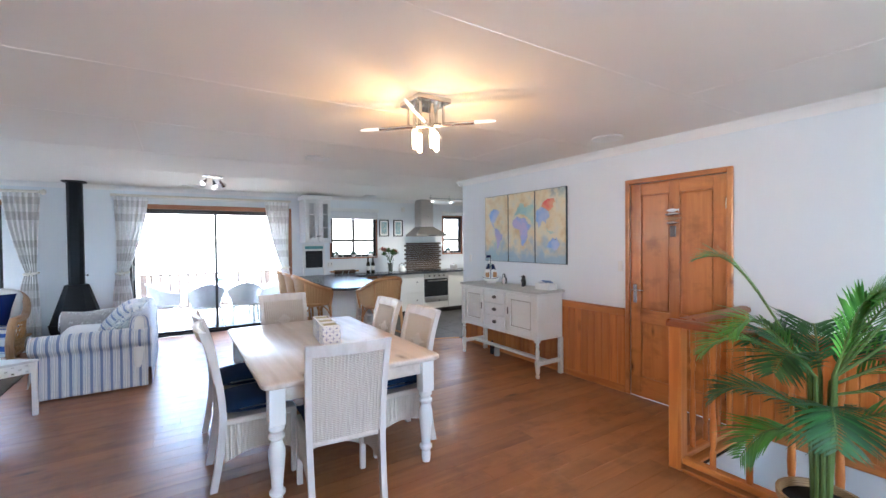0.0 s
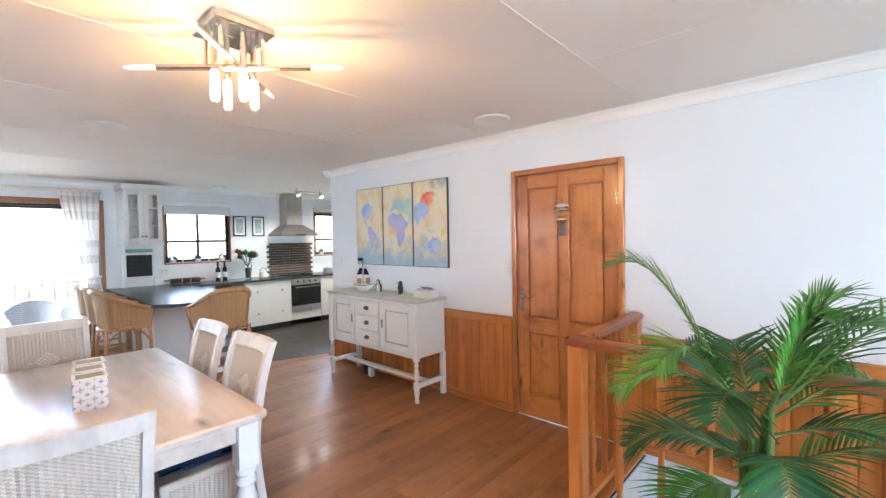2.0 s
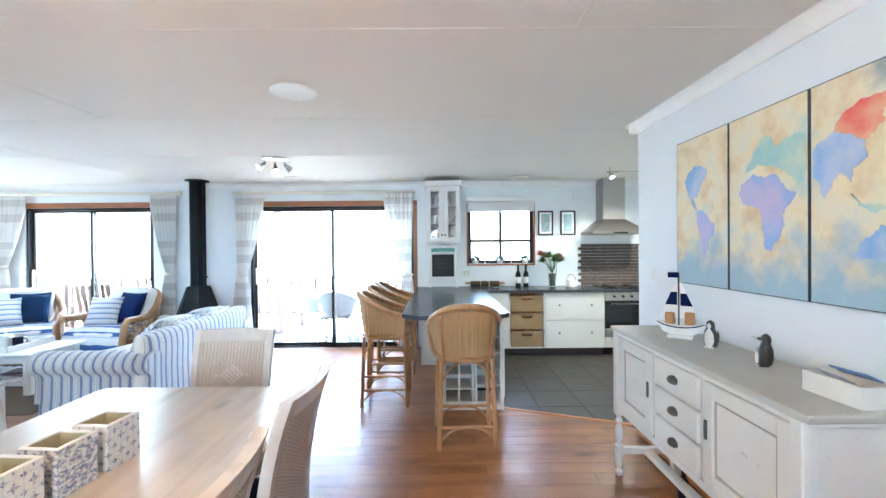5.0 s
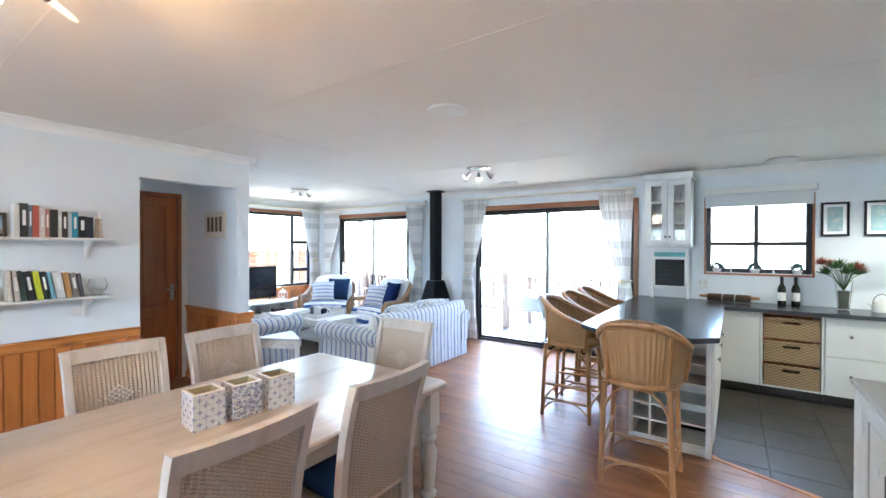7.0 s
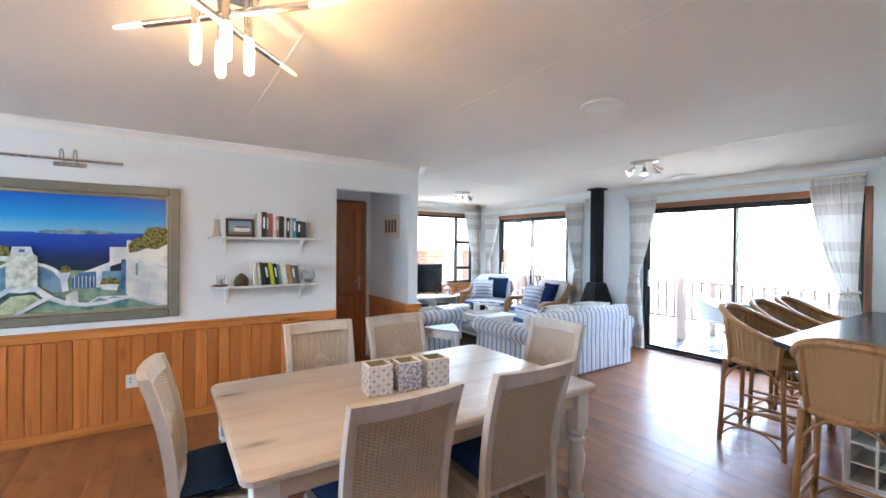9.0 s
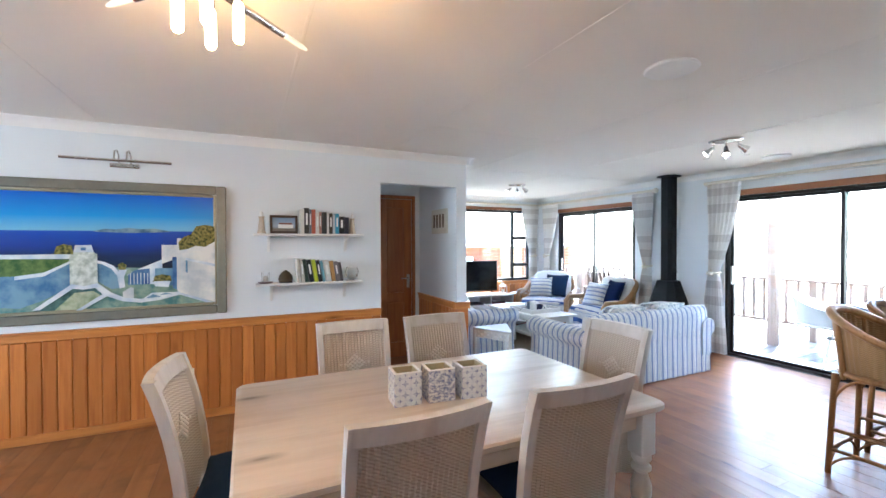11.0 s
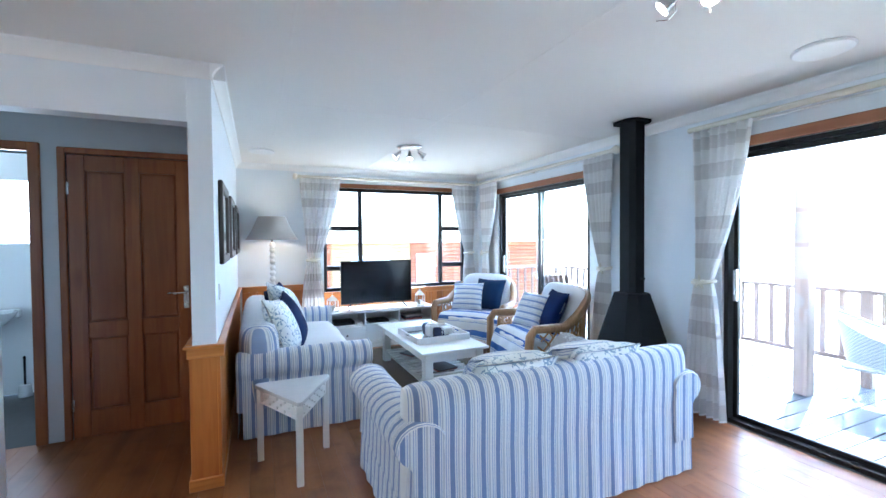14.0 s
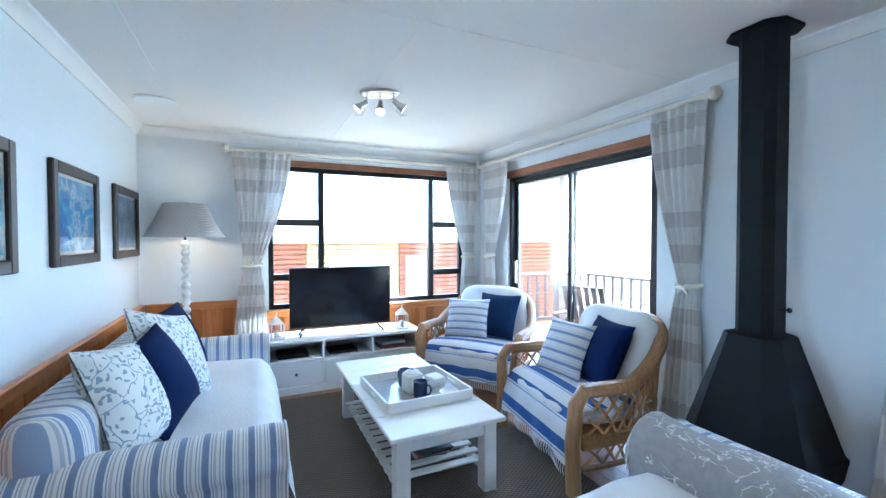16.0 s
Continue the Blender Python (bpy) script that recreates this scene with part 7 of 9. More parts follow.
def floor_lamp():
    l = thing("floor_lamp", "white bobbin-turned floor lamp with a wicker shade, lit", "floor lamp", pose(-3.9, 5.37, 0))
    part("base", Shape().lathe([(0.14, 0), (0.15, 0.01), (0.14, 0.03), (0.06, 0.05), (0.03, 0.07)], 28), WHITE, l)
    z = 0.07
    k = 0
    while z < 1.4:
        r = 0.036 if k % 2 == 0 else 0.036
        part("bobbin", Shape().lathe([(0.012, 0), (0.028, 0.012), (0.037, 0.036), (0.028, 0.06), (0.012, 0.072)], 16), WHITE, l, m=pose(0, 0, z))
        z += 0.072
        k += 1
    part("stem", Shape().tube([(0, 0, z), (0, 0, 1.6)], 0.01, 8), PEWTER, l)
    grey = woven("grey_wicker", (0.58, 0.55, 0.52), (0.26, 0.24, 0.23), 70)
    s = Shape().lathe([(0.3, 1.47), (0.3, 1.478), (0.24, 1.58), (0.165, 1.75), (0.16, 1.755)], 40)
    s.f = s.f[:-2]
    part("shade", s, grey, l, "grey woven wicker shade")
    part("shade_rim", Shape().tube([(0.3 * math.cos(k * math.pi / 20), 0.3 * math.sin(k * math.pi / 20), 1.472) for k in range(40)], 0.007, 6, True), grey, l)
    part("lamp_bulb", Shape().lathe([(0.012, 1.6), (0.03, 1.63), (0.034, 1.65), (0.025, 1.68), (0.004, 1.69)], 14), GLOW, l, "lit bulb")


floor_lamp()
bulb("floor_lamp_bulb", -3.9, 5.37, 1.56, 0.25, (1.0, 0.6, 0.3), 0.04)


def framed_print(m, w, h, stops, label, group, frame_mat, border=0.05, fw=0.045):
    p = thing("framed_print", label, "framed picture", m, group)
    s = Shape()
    frame_rect(s, "y", 0, 0.028, -w / 2, w / 2, -h / 2, h / 2, fw, 0.006)
    part("frame", s, frame_mat, p)
    part("mount", Shape().box(-w / 2 + fw - 0.005, 0.002, -h / 2 + fw - 0.005, w / 2 - fw + 0.005, 0.008, h / 2 - fw + 0.005), CORNICE, p)
    k = Nodes("print_colours", 0.2)
    k.color(k.ramp(k.noise(9, 5, random=True), stops))
    part("print", Shape().box(-w / 2 + fw + border, 0.008, -h / 2 + fw + border, w / 2 - fw - border, 0.0095, h / 2 - fw - border), k.mat, p)
    part("glass", Shape().box(-w / 2 + fw - 0.002, 0.013, -h / 2 + fw - 0.002, w / 2 - fw + 0.002, 0.015, h / 2 - fw + 0.002), PANE, p).visible_shadow = False


DARKFRAME = wood("dark_brown_frame", (0.05, 0.035, 0.03), (0.025, 0.018, 0.015), "z", 0.4, 0, 20)
for x, st2 in ((-1.66, [(0.3, (0.03, 0.32, 0.66)), (0.46, (0.25, 0.6, 0.8)), (0.54, (0.8, 0.84, 0.86)), (0.68, (0.05, 0.34, 0.7))]), (-2.74, [(0.36, (0.02, 0.2, 0.7)), (0.48, (0.1, 0.55, 0.9)), (0.54, (0.85, 0.9, 0.92)), (0.6, (0.04, 0.38, 0.85))]), (-3.82, [(0.35, (0.01, 0.06, 0.4)), (0.5, (0.03, 0.25, 0.75)), (0.66, (0.5, 0.7, 0.85))])):
    framed_print(pose(x, PICT + 0.001, 1.58), 0.71, 0.56, st2, "dark framed blue seaside print on the wall above the sofa", "prints above the sofa", DARKFRAME, 0.02, 0.06)


def fireplace():
    f = thing("fireplace", "black steel pyramid fireplace with a tall square flue", "fireplace", pose(-0.885, 8.215, 0))
    steel = plain("matt_black_steel", (0.008, 0.009, 0.012), 0.6, 0.0, vary=0.3, scale=4, bump=0.08)
    steel.node_tree.nodes["Principled BSDF"].inputs["Specular IOR Level"].default_value = 0.2

    def oct_(hw, z):
        c = hw * 0.42
        return [(hw, -hw + c, z), (hw, hw - c, z), (hw - c, hw, z), (-hw + c, hw, z), (-hw, hw - c, z), (-hw, -hw + c, z), (-hw + c, -hw, z), (hw - c, -hw, z)]
    def stack(levels):
        v = [p for hw, z in levels for p in oct_(hw, z)]
        n = 8
        fc = [(k * n + i, k * n + (i + 1) % n, (k + 1) * n + (i + 1) % n, (k + 1) * n + i) for k in range(len(levels) - 1) for i in range(n)]
        return Shape().add(v, fc + [tuple(range(n))[::-1], tuple(range((len(levels) - 1) * n, len(levels) * n))])
    part("flue", stack([(0.088, 0.96), (0.088, 2.455)]), steel, f, angle=20)
    part("ceiling_plate", stack([(0.135, 2.452), (0.135, 2.468)]), steel, f, angle=20)
    part("hood", stack([(0.285, 0.42), (0.13, 0.965), (0.09, 0.975)]), steel, f, "sloping steel hood", angle=20)
    part("fire_pan", stack([(0.2, 0.1), (0.28, 0.32), (0.295, 0.42)]), steel, f, angle=20)
    part("pedestal", stack([(0.2, 0.0), (0.16, 0.1)]), steel, f, angle=20)
    part("damper_knob", Shape().lathe([(0.005, 0), (0.005, 0.03), (0.013, 0.034), (0.012, 0.046)], 10, pose(0.088, 0, 1.1, 0, 90, 0)), BLACK, f)


fireplace()


def rattan_armchair(m, label, turned_cushion=0):
    """A wicker armchair with diamond lattice sides; it faces its own +y."""
    a = thing("rattan_armchair", label, "armchair", m, "rattan armchairs")
    wrap = wood("braided_rattan", (0.44, 0.26, 0.115), (0.24, 0.12, 0.045), "z", 0.45, 0, 60, 0.1, 0.2, 0.8)
    W, D = 0.97, 0.76

    def rim(t):
        # from the front of one arm round the back to the other; t from 0 to 1
        ang = math.pi * t
        x = W / 2 * math.copysign(abs(math.cos(ang)) ** 0.55, math.cos(ang))
        y = 0.32 - (D - 0.02) * math.sin(ang) ** 0.7
        z = 0.60 + 0.31 * max(0.0, math.sin(ang) - 0.3) ** 1.1 * 1.45
        return Vector((x, y, z))
    path = [rim(k / 40) for k in range(41)]
    ends = [Vector((W / 2 + 0.0, 0.37, 0.53)), Vector((W / 2 - 0.02, 0.38, 0.3)), Vector((W / 2 - 0.02, 0.37, 0.02))]
    lead = [Vector((p.x, p.y, p.z)) for p in ends[::-1]]
    tail = [Vector((-p.x, p.y, p.z)) for p in ends]
    part("arm_rim", Shape().tube(lead + path + tail, 0.043, 10), wrap, a, "braided rattan rim")
    s = Shape()
    n = 30

    def shell(u, v):
        top = rim(u)
        ang = math.pi * u
        low = Vector((top.x * 0.9, 0.3 - (D - 0.08) * math.sin(ang) ** 0.7, 0.12))
        return low.lerp(top, v)
    for v0, v1 in ((0.06, 0.3), (0.42, 0.98)):
        for k in range(-4, n + 5):
            for dr in (-1, 1):
                pts = []
                for j in range(6):
                    v = v0 + (v1 - v0) * j / 5
                    u = k / n + dr * 0.13 * (v - v0)
                    if 0.0 <= u <= 1.0:
                        pts.append(shell(u, v))
                if len(pts) > 1:
                    s.tube(pts, 0.009, 5)
    part("lattice", s, RATTAN, a, "open diamond lattice of rattan")
    for v, r in ((0.03, 0.02), (0.3, 0.018), (0.335, 0.016), (0.37, 0.016), (0.41, 0.018)):
        part("lattice_band", Shape().tube([shell(k / 30, v) for k in range(31)], r, 7), wrap, a)
    part("front_rail", Shape().box(-W / 2 + 0.03, 0.33, 0.2, W / 2 - 0.03, 0.36, 0.33, 0.008), CANE, a)
    part("seat_deck", Shape().box(-W / 2 + 0.05, -0.3, 0.3, W / 2 - 0.05, 0.34, 0.33, 0.006), CANE, a)
    for sx in (-1, 1):
        part("back_leg", Shape().tube([(sx * 0.25, -0.3, 0.3), (sx * 0.27, -0.33, 0.0)], 0.02, 8), wrap, a)
    part("seat_cushion", Shape().bolster(W - 0.1, 0.66, 0.12, pose(0, 0.03, 0.40)), CUSHION_WHITE, a, fix=True, angle=80)
    part("back_cushion", Shape().bolster(W - 0.24, 0.54, 0.2, pose(0, -0.25, 0.7, 105, 0, 0)), CUSHION_WHITE, a, "white back cushion", fix=True, angle=80)
    # striped cotton throw over the seat
    k = Nodes("blue_banded_cotton", 0.9)
    f = k.math("FRACT", k.math("MULTIPLY", k.math("SUBTRACT", k.axis(1), k.axis(2)), 4.6))
    k2 = k.ramp(f, [(0.0, (0.68, 0.70, 0.73)), (0.42, (0.05, 0.12, 0.38)), (0.78, (0.68, 0.70, 0.73)), (0.84, (0.22, 0.32, 0.55)), (0.89, (0.68, 0.70, 0.73))], "CONSTANT")
    k.color(k2)
    k.bump(k.noise(200, 2), 0.4, 0.002)

    def drape(u, v):
        x = (2 * u - 1) * (W / 2 - 0.05)
        y = -0.2 + 0.6 * v
        z = 0.495 - 0.03 * (2 * u - 1) ** 2
        if v > 0.78:
            q = (v - 0.78) / 0.22
            y = -0.2 + 0.6 * 0.78 + 0.13 * math.sin(q * math.pi / 2) + 0.012 * math.sin(u * 22) * q
            z -= 0.3 * (1 - math.cos(q * math.pi / 2)) ** 0.9
        return (x, y, z)
    # the cloth uses its own length for the bands
    sh = Shape().sheet(drape, 22, 26)
    th = part("seat_throw", sh, k.mat, a, "blue and white banded cotton throw", angle=80)
    s = Shape()
    for i in range(44):
        p = drape(i / 43, 1.0)
        s.tube([p, (p[0] + 0.004, p[1] + 0.004, p[2] - 0.03), (p[0] - 0.003, p[1] + 0.002, p[2] - 0.06)], 0.0028, 4)
    part("throw_fringe", s, CUSHION_WHITE, a, "white knotted fringe")
    return a


ARM1 = pose(-3.18, 7.93, 0, 0, 0, -144)
ARM2 = pose(-1.84, 7.94, 0, 0, 0, 172)
rattan_armchair(ARM1, "rattan armchair with a blue banded throw beside the television")
rattan_armchair(ARM2, "rattan armchair with a blue banded throw beside the fireplace")
for M, g in ((ARM1, 1), (ARM2, 2)):
    cushion(M @ pose(-0.12, -0.08, 0.70, 114, 0, -8), 0.44, 0.44, 0.14, NAVY if g == 2 else DENIM, "dark blue cushion with stitched edges on the armchair", "cushions on the armchairs")
    cushion(M @ pose(0.14, 0.04, 0.67, 116, 0, 12), 0.42, 0.4, 0.13, STR_CUSHION, "grey and cream striped cushion on the armchair", "cushions on the armchairs")


# ---- curtains and rods ----
def curtain_cloth():
    k = Nodes("banded_linen", 0.9, Transmission_Weight=0.0)
    z = k.axis(2)
    f = k.math("FRACT", k.math("DIVIDE", k.math("ADD", z, 0.16), 0.62))
    c = k.ramp(f, [(0.0, (0.82, 0.81, 0.79)), (0.33, (0.62, 0.60, 0.58)), (0.52, (0.78, 0.77, 0.75)), (0.7, (0.64, 0.62, 0.60)), (0.86, (0.82, 0.81, 0.79))], "CONSTANT")
    k.color(k.mix(k.math("MULTIPLY", k.noise((200, 200, 30), 2), 0.25), c, (0.78, 0.77, 0.76)))
    k.bump(k.noise(300, 2), 0.2, 0.001)
    tr = k.n.new("ShaderNodeBsdfTranslucent")
    k.link(c, tr.inputs["Color"])
    mx = k.n.new("ShaderNodeMixShader")
    mx.inputs[0].default_value = 0.16
    k.link(k.b.outputs[0], mx.inputs[1])
    k.link(tr.outputs[0], mx.inputs[2])
    k.link(mx.outputs[0], k.n["Material Output"].inputs["Surface"])
    return k.mat


LINEN = curtain_cloth()


def curtain(m, w_top, tie_x, w_tie, low_x, w_low, tie_z, label, seed=1):
    """A pleated curtain in its own x and z, drawn in by a tie-back."""
    c = thing("curtain", label, "curtain", m, "banded linen curtains")
    top, bottom = 2.285, 0.03
    r = random.Random(seed)
    ph = [r.uniform(0, 6) for _ in range(3)]

    def fn(u, v):
        z = top + (bottom - top) * v
        if z > tie_z:
            t = (top - z) / (top - tie_z)
            e = t ** 1.7
            mid, w = tie_x * e, w_top + (w_tie - w_top) * (t ** 1.35)
        else:
            t = (tie_z - z) / (tie_z - bottom)
            e = t ** 0.6
            mid, w = tie_x + (low_x - tie_x) * e, w_tie + (w_low - w_tie) * e
        x = mid + (u - 0.5) * w
        amp = 0.028 * (0.55 + 0.45 * w / w_top)
        y = amp * math.sin(u * 2 * math.pi * 6.5 + ph[0] + 0.5 * math.sin(3 * v + ph[1])) + 0.008 * math.sin(u * 31 + 4 * v + ph[2])
        return (x, y, z)
    part("cloth", Shape().sheet(fn, 90, 44), LINEN, c, angle=80)
    part("heading_tape", Shape().sheet(lambda u, v: (fn(u, 0)[0], fn(u, 0)[1] * 1.02 + 0.004, 2.25 + 0.045 * v), 60, 1), LINEN, c, angle=80)
    k = w_tie / 2 + 0.014
    tb = part("tie_back", Shape().tube([(tie_x + k * math.cos(a * math.pi / 10), 0.045 * math.sin(a * math.pi / 10), tie_z + 0.012 * math.sin(a * math.pi / 10 + 1)) for a in range(20)], 0.016, 7, True), CREAM, c, "cream cord tie-back")
    for q in range(5):
        a = q * 2 * math.pi / 5
        part("tie_bow", Shape().lathe([(0.004, 0), (0.012, 0.03), (0.003, 0.06)], 6, pose(tie_x, -0.055, tie_z) @ Matrix.Rotation(a, 4, "Y")), CREAM, tb)


CW, CN = LWEST + 0.11, NORTH - 0.1
Q = Matrix.Rotation(radians(90), 4, "Z")
lab = "banded grey and white linen curtain, tied back beside the window"
curtain(Matrix.Translation((CW, 6.0, 0)) @ Q, 0.54, -0.1, 0.15, -0.12, 0.36, 1.19, lab, 1)
curtain(Matrix.Translation((CW, 8.22, 0)) @ Q, 0.46, 0.07, 0.14, 0.08, 0.32, 1.24, lab, 2)
curtain(pose(-3.74, CN, 0), 0.5, -0.12, 0.13, -0.1, 0.3, 1.24, lab, 3)
curtain(pose(-1.5, CN, 0), 0.42, 0.09, 0.13, 0.03, 0.34, 1.14, lab, 4)
curtain(pose(-0.24, CN, 0), 0.44, -0.13, 0.14, -0.13, 0.34, 1.1, lab, 5)
curtain(pose(1.94, CN, 0), 0.44, 0.12, 0.13, 0.12, 0.3, 1.08, lab, 6)


def rod(p, q, finials):
    r = thing("curtain_rod", "cream painted wooden curtain rod with ball finials", "curtain rod", group="curtain rods")
    p, q = Vector(p), Vector(q)
    part("pole", Shape().tube([p, q], 0.021, 14), CREAM, r)
    d = (q - p).normalized()
    for e, sg in ((p, -1), (q, 1)):
        if sg in finials:
            m = Matrix.Translation(e) @ (d * sg).to_track_quat("Z", "Y").to_matrix().to_4x4()
            part("finial", Shape().lathe([(0.022, 0), (0.03, 0.008), (0.022, 0.016), (0.036, 0.03), (0.044, 0.05), (0.036, 0.072), (0.012, 0.084)], 16, m), CREAM, r)
    L = (q - p).length
    out = Vector((0, 1, 0)) if abs(d.x) > 0.5 else Vector((-1, 0, 0))
    for t in (0.04, 0.5, 0.96):
        c = p + d * L * t
        part("rod_bracket", Shape().tube([c, c + out * 0.1], 0.01, 8), CREAM, r)
    part("inner_track", Shape().tube([p + Vector((0, 0, -0.035)) + out * 0.02, q + Vector((0, 0, -0.035)) + out * 0.02], 0.008, 6), WHITE, r)


rod((CW, 5.73, 2.315), (CW, NORTH - 0.13, 2.315), (-1,))
rod((LWEST + 0.13, CN, 2.315), (-1.31, CN, 2.315), (1,))
rod((-0.5, CN, 2.315), (2.18, CN, 2.315), ())
single("alarm_sensor", Shape().box(-0.025, -0.02, -0.035, 0.025, 0.02, 0.035, 0.008), PLASTIC, "small white alarm sensor in the corner", "sensor", pose(LWEST + 0.06, NORTH - 0.06, 2.36, 0, 0, -45))


def spot_lamp(m, label):
    """A ceiling plate with three swivelling spotlights."""
    l = thing("ceiling_spotlight", label, "ceiling light", m, "three-way ceiling spotlights")
    prof = Shape().lathe([(0.13, -0.022), (0.14, -0.014), (0.14, -0.004), (0.13, 0)], 32, Matrix.Diagonal((1, 0.62, 1, 1)))
    part("ceiling_plate", prof, CHROME, l)
    for k, (x, y, az, tilt) in enumerate(((-0.095, 0.0, 200, 50), (0.0, 0.01, 280, 25), (0.095, 0.0, 20, 55))):
        mm = pose(x, y, -0.02) @ Matrix.Rotation(radians(az), 4, "Z") @ Matrix.Rotation(radians(180 - tilt), 4, "Y")
        part("stalk", Shape().tube([(x, y, -0.02), (x, y, -0.06)], 0.006, 8), CHROME, l)
        hd = part("spot_head", Shape().lathe([(0.014, 0.0), (0.018, 0.02), (0.022, 0.045), (0.035, 0.082), (0.036, 0.088)], 18, pose(0, 0, -0.045) @ mm), CHROME, l)
        part("spot_bulb", Shape().lathe([(0.031, 0.082), (0.032, 0.0885), (0.003, 0.0905)], 18, pose(0, 0, -0.045) @ mm), COOL_GLOW, hd, "lit halogen lens")
        s = Shape().tube([mm @ Vector((0.0, 0, 0.03)) + Vector((0, 0, -0.045)), mm @ Vector((0.045, 0, 0.06)) + Vector((0, 0, -0.045)), mm @ Vector((0.05, 0, 0.1)) + Vector((0, 0, -0.045)), mm @ Vector((0.02, 0, 0.13)) + Vector((0, 0, -0.045))], 0.0025, 6)
        part("wire_loop", s, CHROME, hd)


spot_lamp(pose(0.79, 6.74, CEIL, 0, 0, 25), "chrome three-way ceiling spotlight, lit, in the middle of the room")
spot_lamp(pose(-2.5, 6.72, CEIL, 0, 0, 60), "chrome three-way ceiling spotlight, lit, above the coffee table")
for x, y in ((0.79, 6.74), (-2.5, 6.72)):
    downlight("spotlight_beam", x, y, CEIL - 0.13, 1.3, (1.0, 0.85, 0.65), 0.05)

# ---- kitchen ----
STONE = plain("dark_grey_worktop", (0.05, 0.055, 0.065), 0.25, vary=0.4, scale=30, bump=0.05, fine=120)
UNIT = plain("cream_white_unit", (0.76, 0.75, 0.71), 0.4, vary=0.05, scale=4)
BASKET = woven("wicker_basket", (0.44, 0.30, 0.15), (0.13, 0.075, 0.03), 34)
STEEL = plain("stainless_steel", (0.52, 0.49, 0.46), 0.3, 0.95, vary=0.12, scale=3, bump=0.02)
OVEN_GLASS = plain("black_oven_glass", (0.008, 0.008, 0.009), 0.08, vary=0.1, bump=0)


def counter(name, poly, label):
    s = Shape()
    inner = [(x, y) for x, y in poly]
    s.prism(inner, 0.862, 0.9)
    return single(name, s, STONE, label, "worktop", fix=True)


counter("worktop_peninsula", [(2.2, 6.02), (2.35, 5.88), (3.02, 5.88), (3.17, 6.02), (3.17, 7.92), (2.2, 7.92)], "dark grey stone breakfast worktop with clipped corners")
counter("worktop", [(2.2, 7.924), (KEAST, 7.924), (KEAST, NORTH), (2.2, NORTH)], "dark grey stone kitchen worktop along the wall")


def knob(parent, x, y, z, normal="y"):
    s = Shape()
    m = pose(x, y, z, 90, 0, 0) if normal == "y" else pose(x, y, z, 0, 90, 0)
    s.lathe([(0.005, 0), (0.005, 0.014)], 8, m)
    pts = []
    for k in range(10):
        r = 0.02 if k % 2 == 0 else 0.009
        pts.append((r * math.cos(k * math.pi / 5), r * math.sin(k * math.pi / 5)))
    s.prism(pts, 0.014, 0.022, m)
    part("star_knob", s, PEWTER, parent, "pewter starfish knob")


def base_unit(name, x0, x1, label):
    u = thing(name, label, "kitchen unit", group="kitchen base units")
    part("carcass", Shape().box(x0, 7.972, 0.1, x1, NORTH - 0.01, 0.862, 0.001), UNIT, u)
    part("plinth", Shape().box(x0, 8.02, 0, x1, 8.036, 0.1), SLATE, u)
    return u


F0, F1 = 7.95, 7.972
u = base_unit("corner_unit", 3.13, 3.476, "plain cream corner kitchen unit")
part("door", Shape().box(3.135, F0, 0.1, 3.474, F1, 0.852, 0.003), UNIT, u)
u = thing("basket_unit", "cream kitchen unit with three pull-out wicker baskets", "kitchen unit", group="kitchen base units")
for x in (3.48, 3.96):
    part("side_panel", Shape().box(x, F0, 0.1, x + 0.02, NORTH - 0.01, 0.862, 0.001), UNIT, u)
# upper shelves and back are coloured dark for the shade above the baskets
for z in (0.1, 0.345, 0.59, 0.842):
    part("shelf", Shape().box(3.5, F0 + (0.002 if z < 0.2 else 0.05), z, 3.96, NORTH - 0.02, z + 0.014, 0.001), UNIT if z < 0.2 else DARK_DOOR, u)
part("back_panel", Shape().box(3.5, NORTH - 0.02, 0.1, 3.96, NORTH - 0.012, 0.862), DARK_DOOR, u)
part("plinth", Shape().box(3.48, 8.02, 0, 3.98, 8.036, 0.1), SLATE, u)
for z in (0.118, 0.363, 0.608):
    b = thing("basket", "honey wicker storage basket in the kitchen unit", "basket", group="kitchen baskets")
    s = Shape().cells([3.51, 3.66, 3.8, 3.95], [z, z + 0.15, z + 0.175, z + 0.205], lambda a, c: not (3.66 < a < 3.8 and z + 0.15 < c < z + 0.175), F0 + 0.008, F0 + 0.022, "y")
    part("front", s, BASKET, b, fix=True)
    part("tray", Shape().box(3.512, F0 + 0.022, z, 3.948, 8.38, z + 0.1, 0.01), BASKET, b)
    part("rim", Shape().tube([(3.512, F0 + 0.012, z + 0.207), (3.948, F0 + 0.012, z + 0.207)], 0.01, 8), BASKET, b)
u = base_unit("drawer_unit", 3.984, 4.796, "cream kitchen unit with two wide drawers and starfish knobs")
for z0, z1 in ((0.1, 0.475), (0.482, 0.852)):
    d = part("drawer", Shape().box(3.988, F0, z0, 4.792, F1, z1, 0.003), UNIT, u)
    for x in (4.17, 4.61):
        knob(d, x, F0, (z0 + z1) / 2 + 0.02)
u = thing("oven", "built-in stainless steel oven with a black glass door", "oven")
part("body", Shape().box(4.8, F1, 0.24, 5.4, NORTH - 0.05, 0.86, 0.001), BLACK, u)
part("control_panel", Shape().box(4.803, F0 - 0.004, 0.74, 5.397, F1, 0.855, 0.003), STEEL, u)
part("door", Shape().box(4.803, F0 - 0.004, 0.36, 5.397, F1, 0.735, 0.003), OVEN_GLASS, u, "black glass oven door")
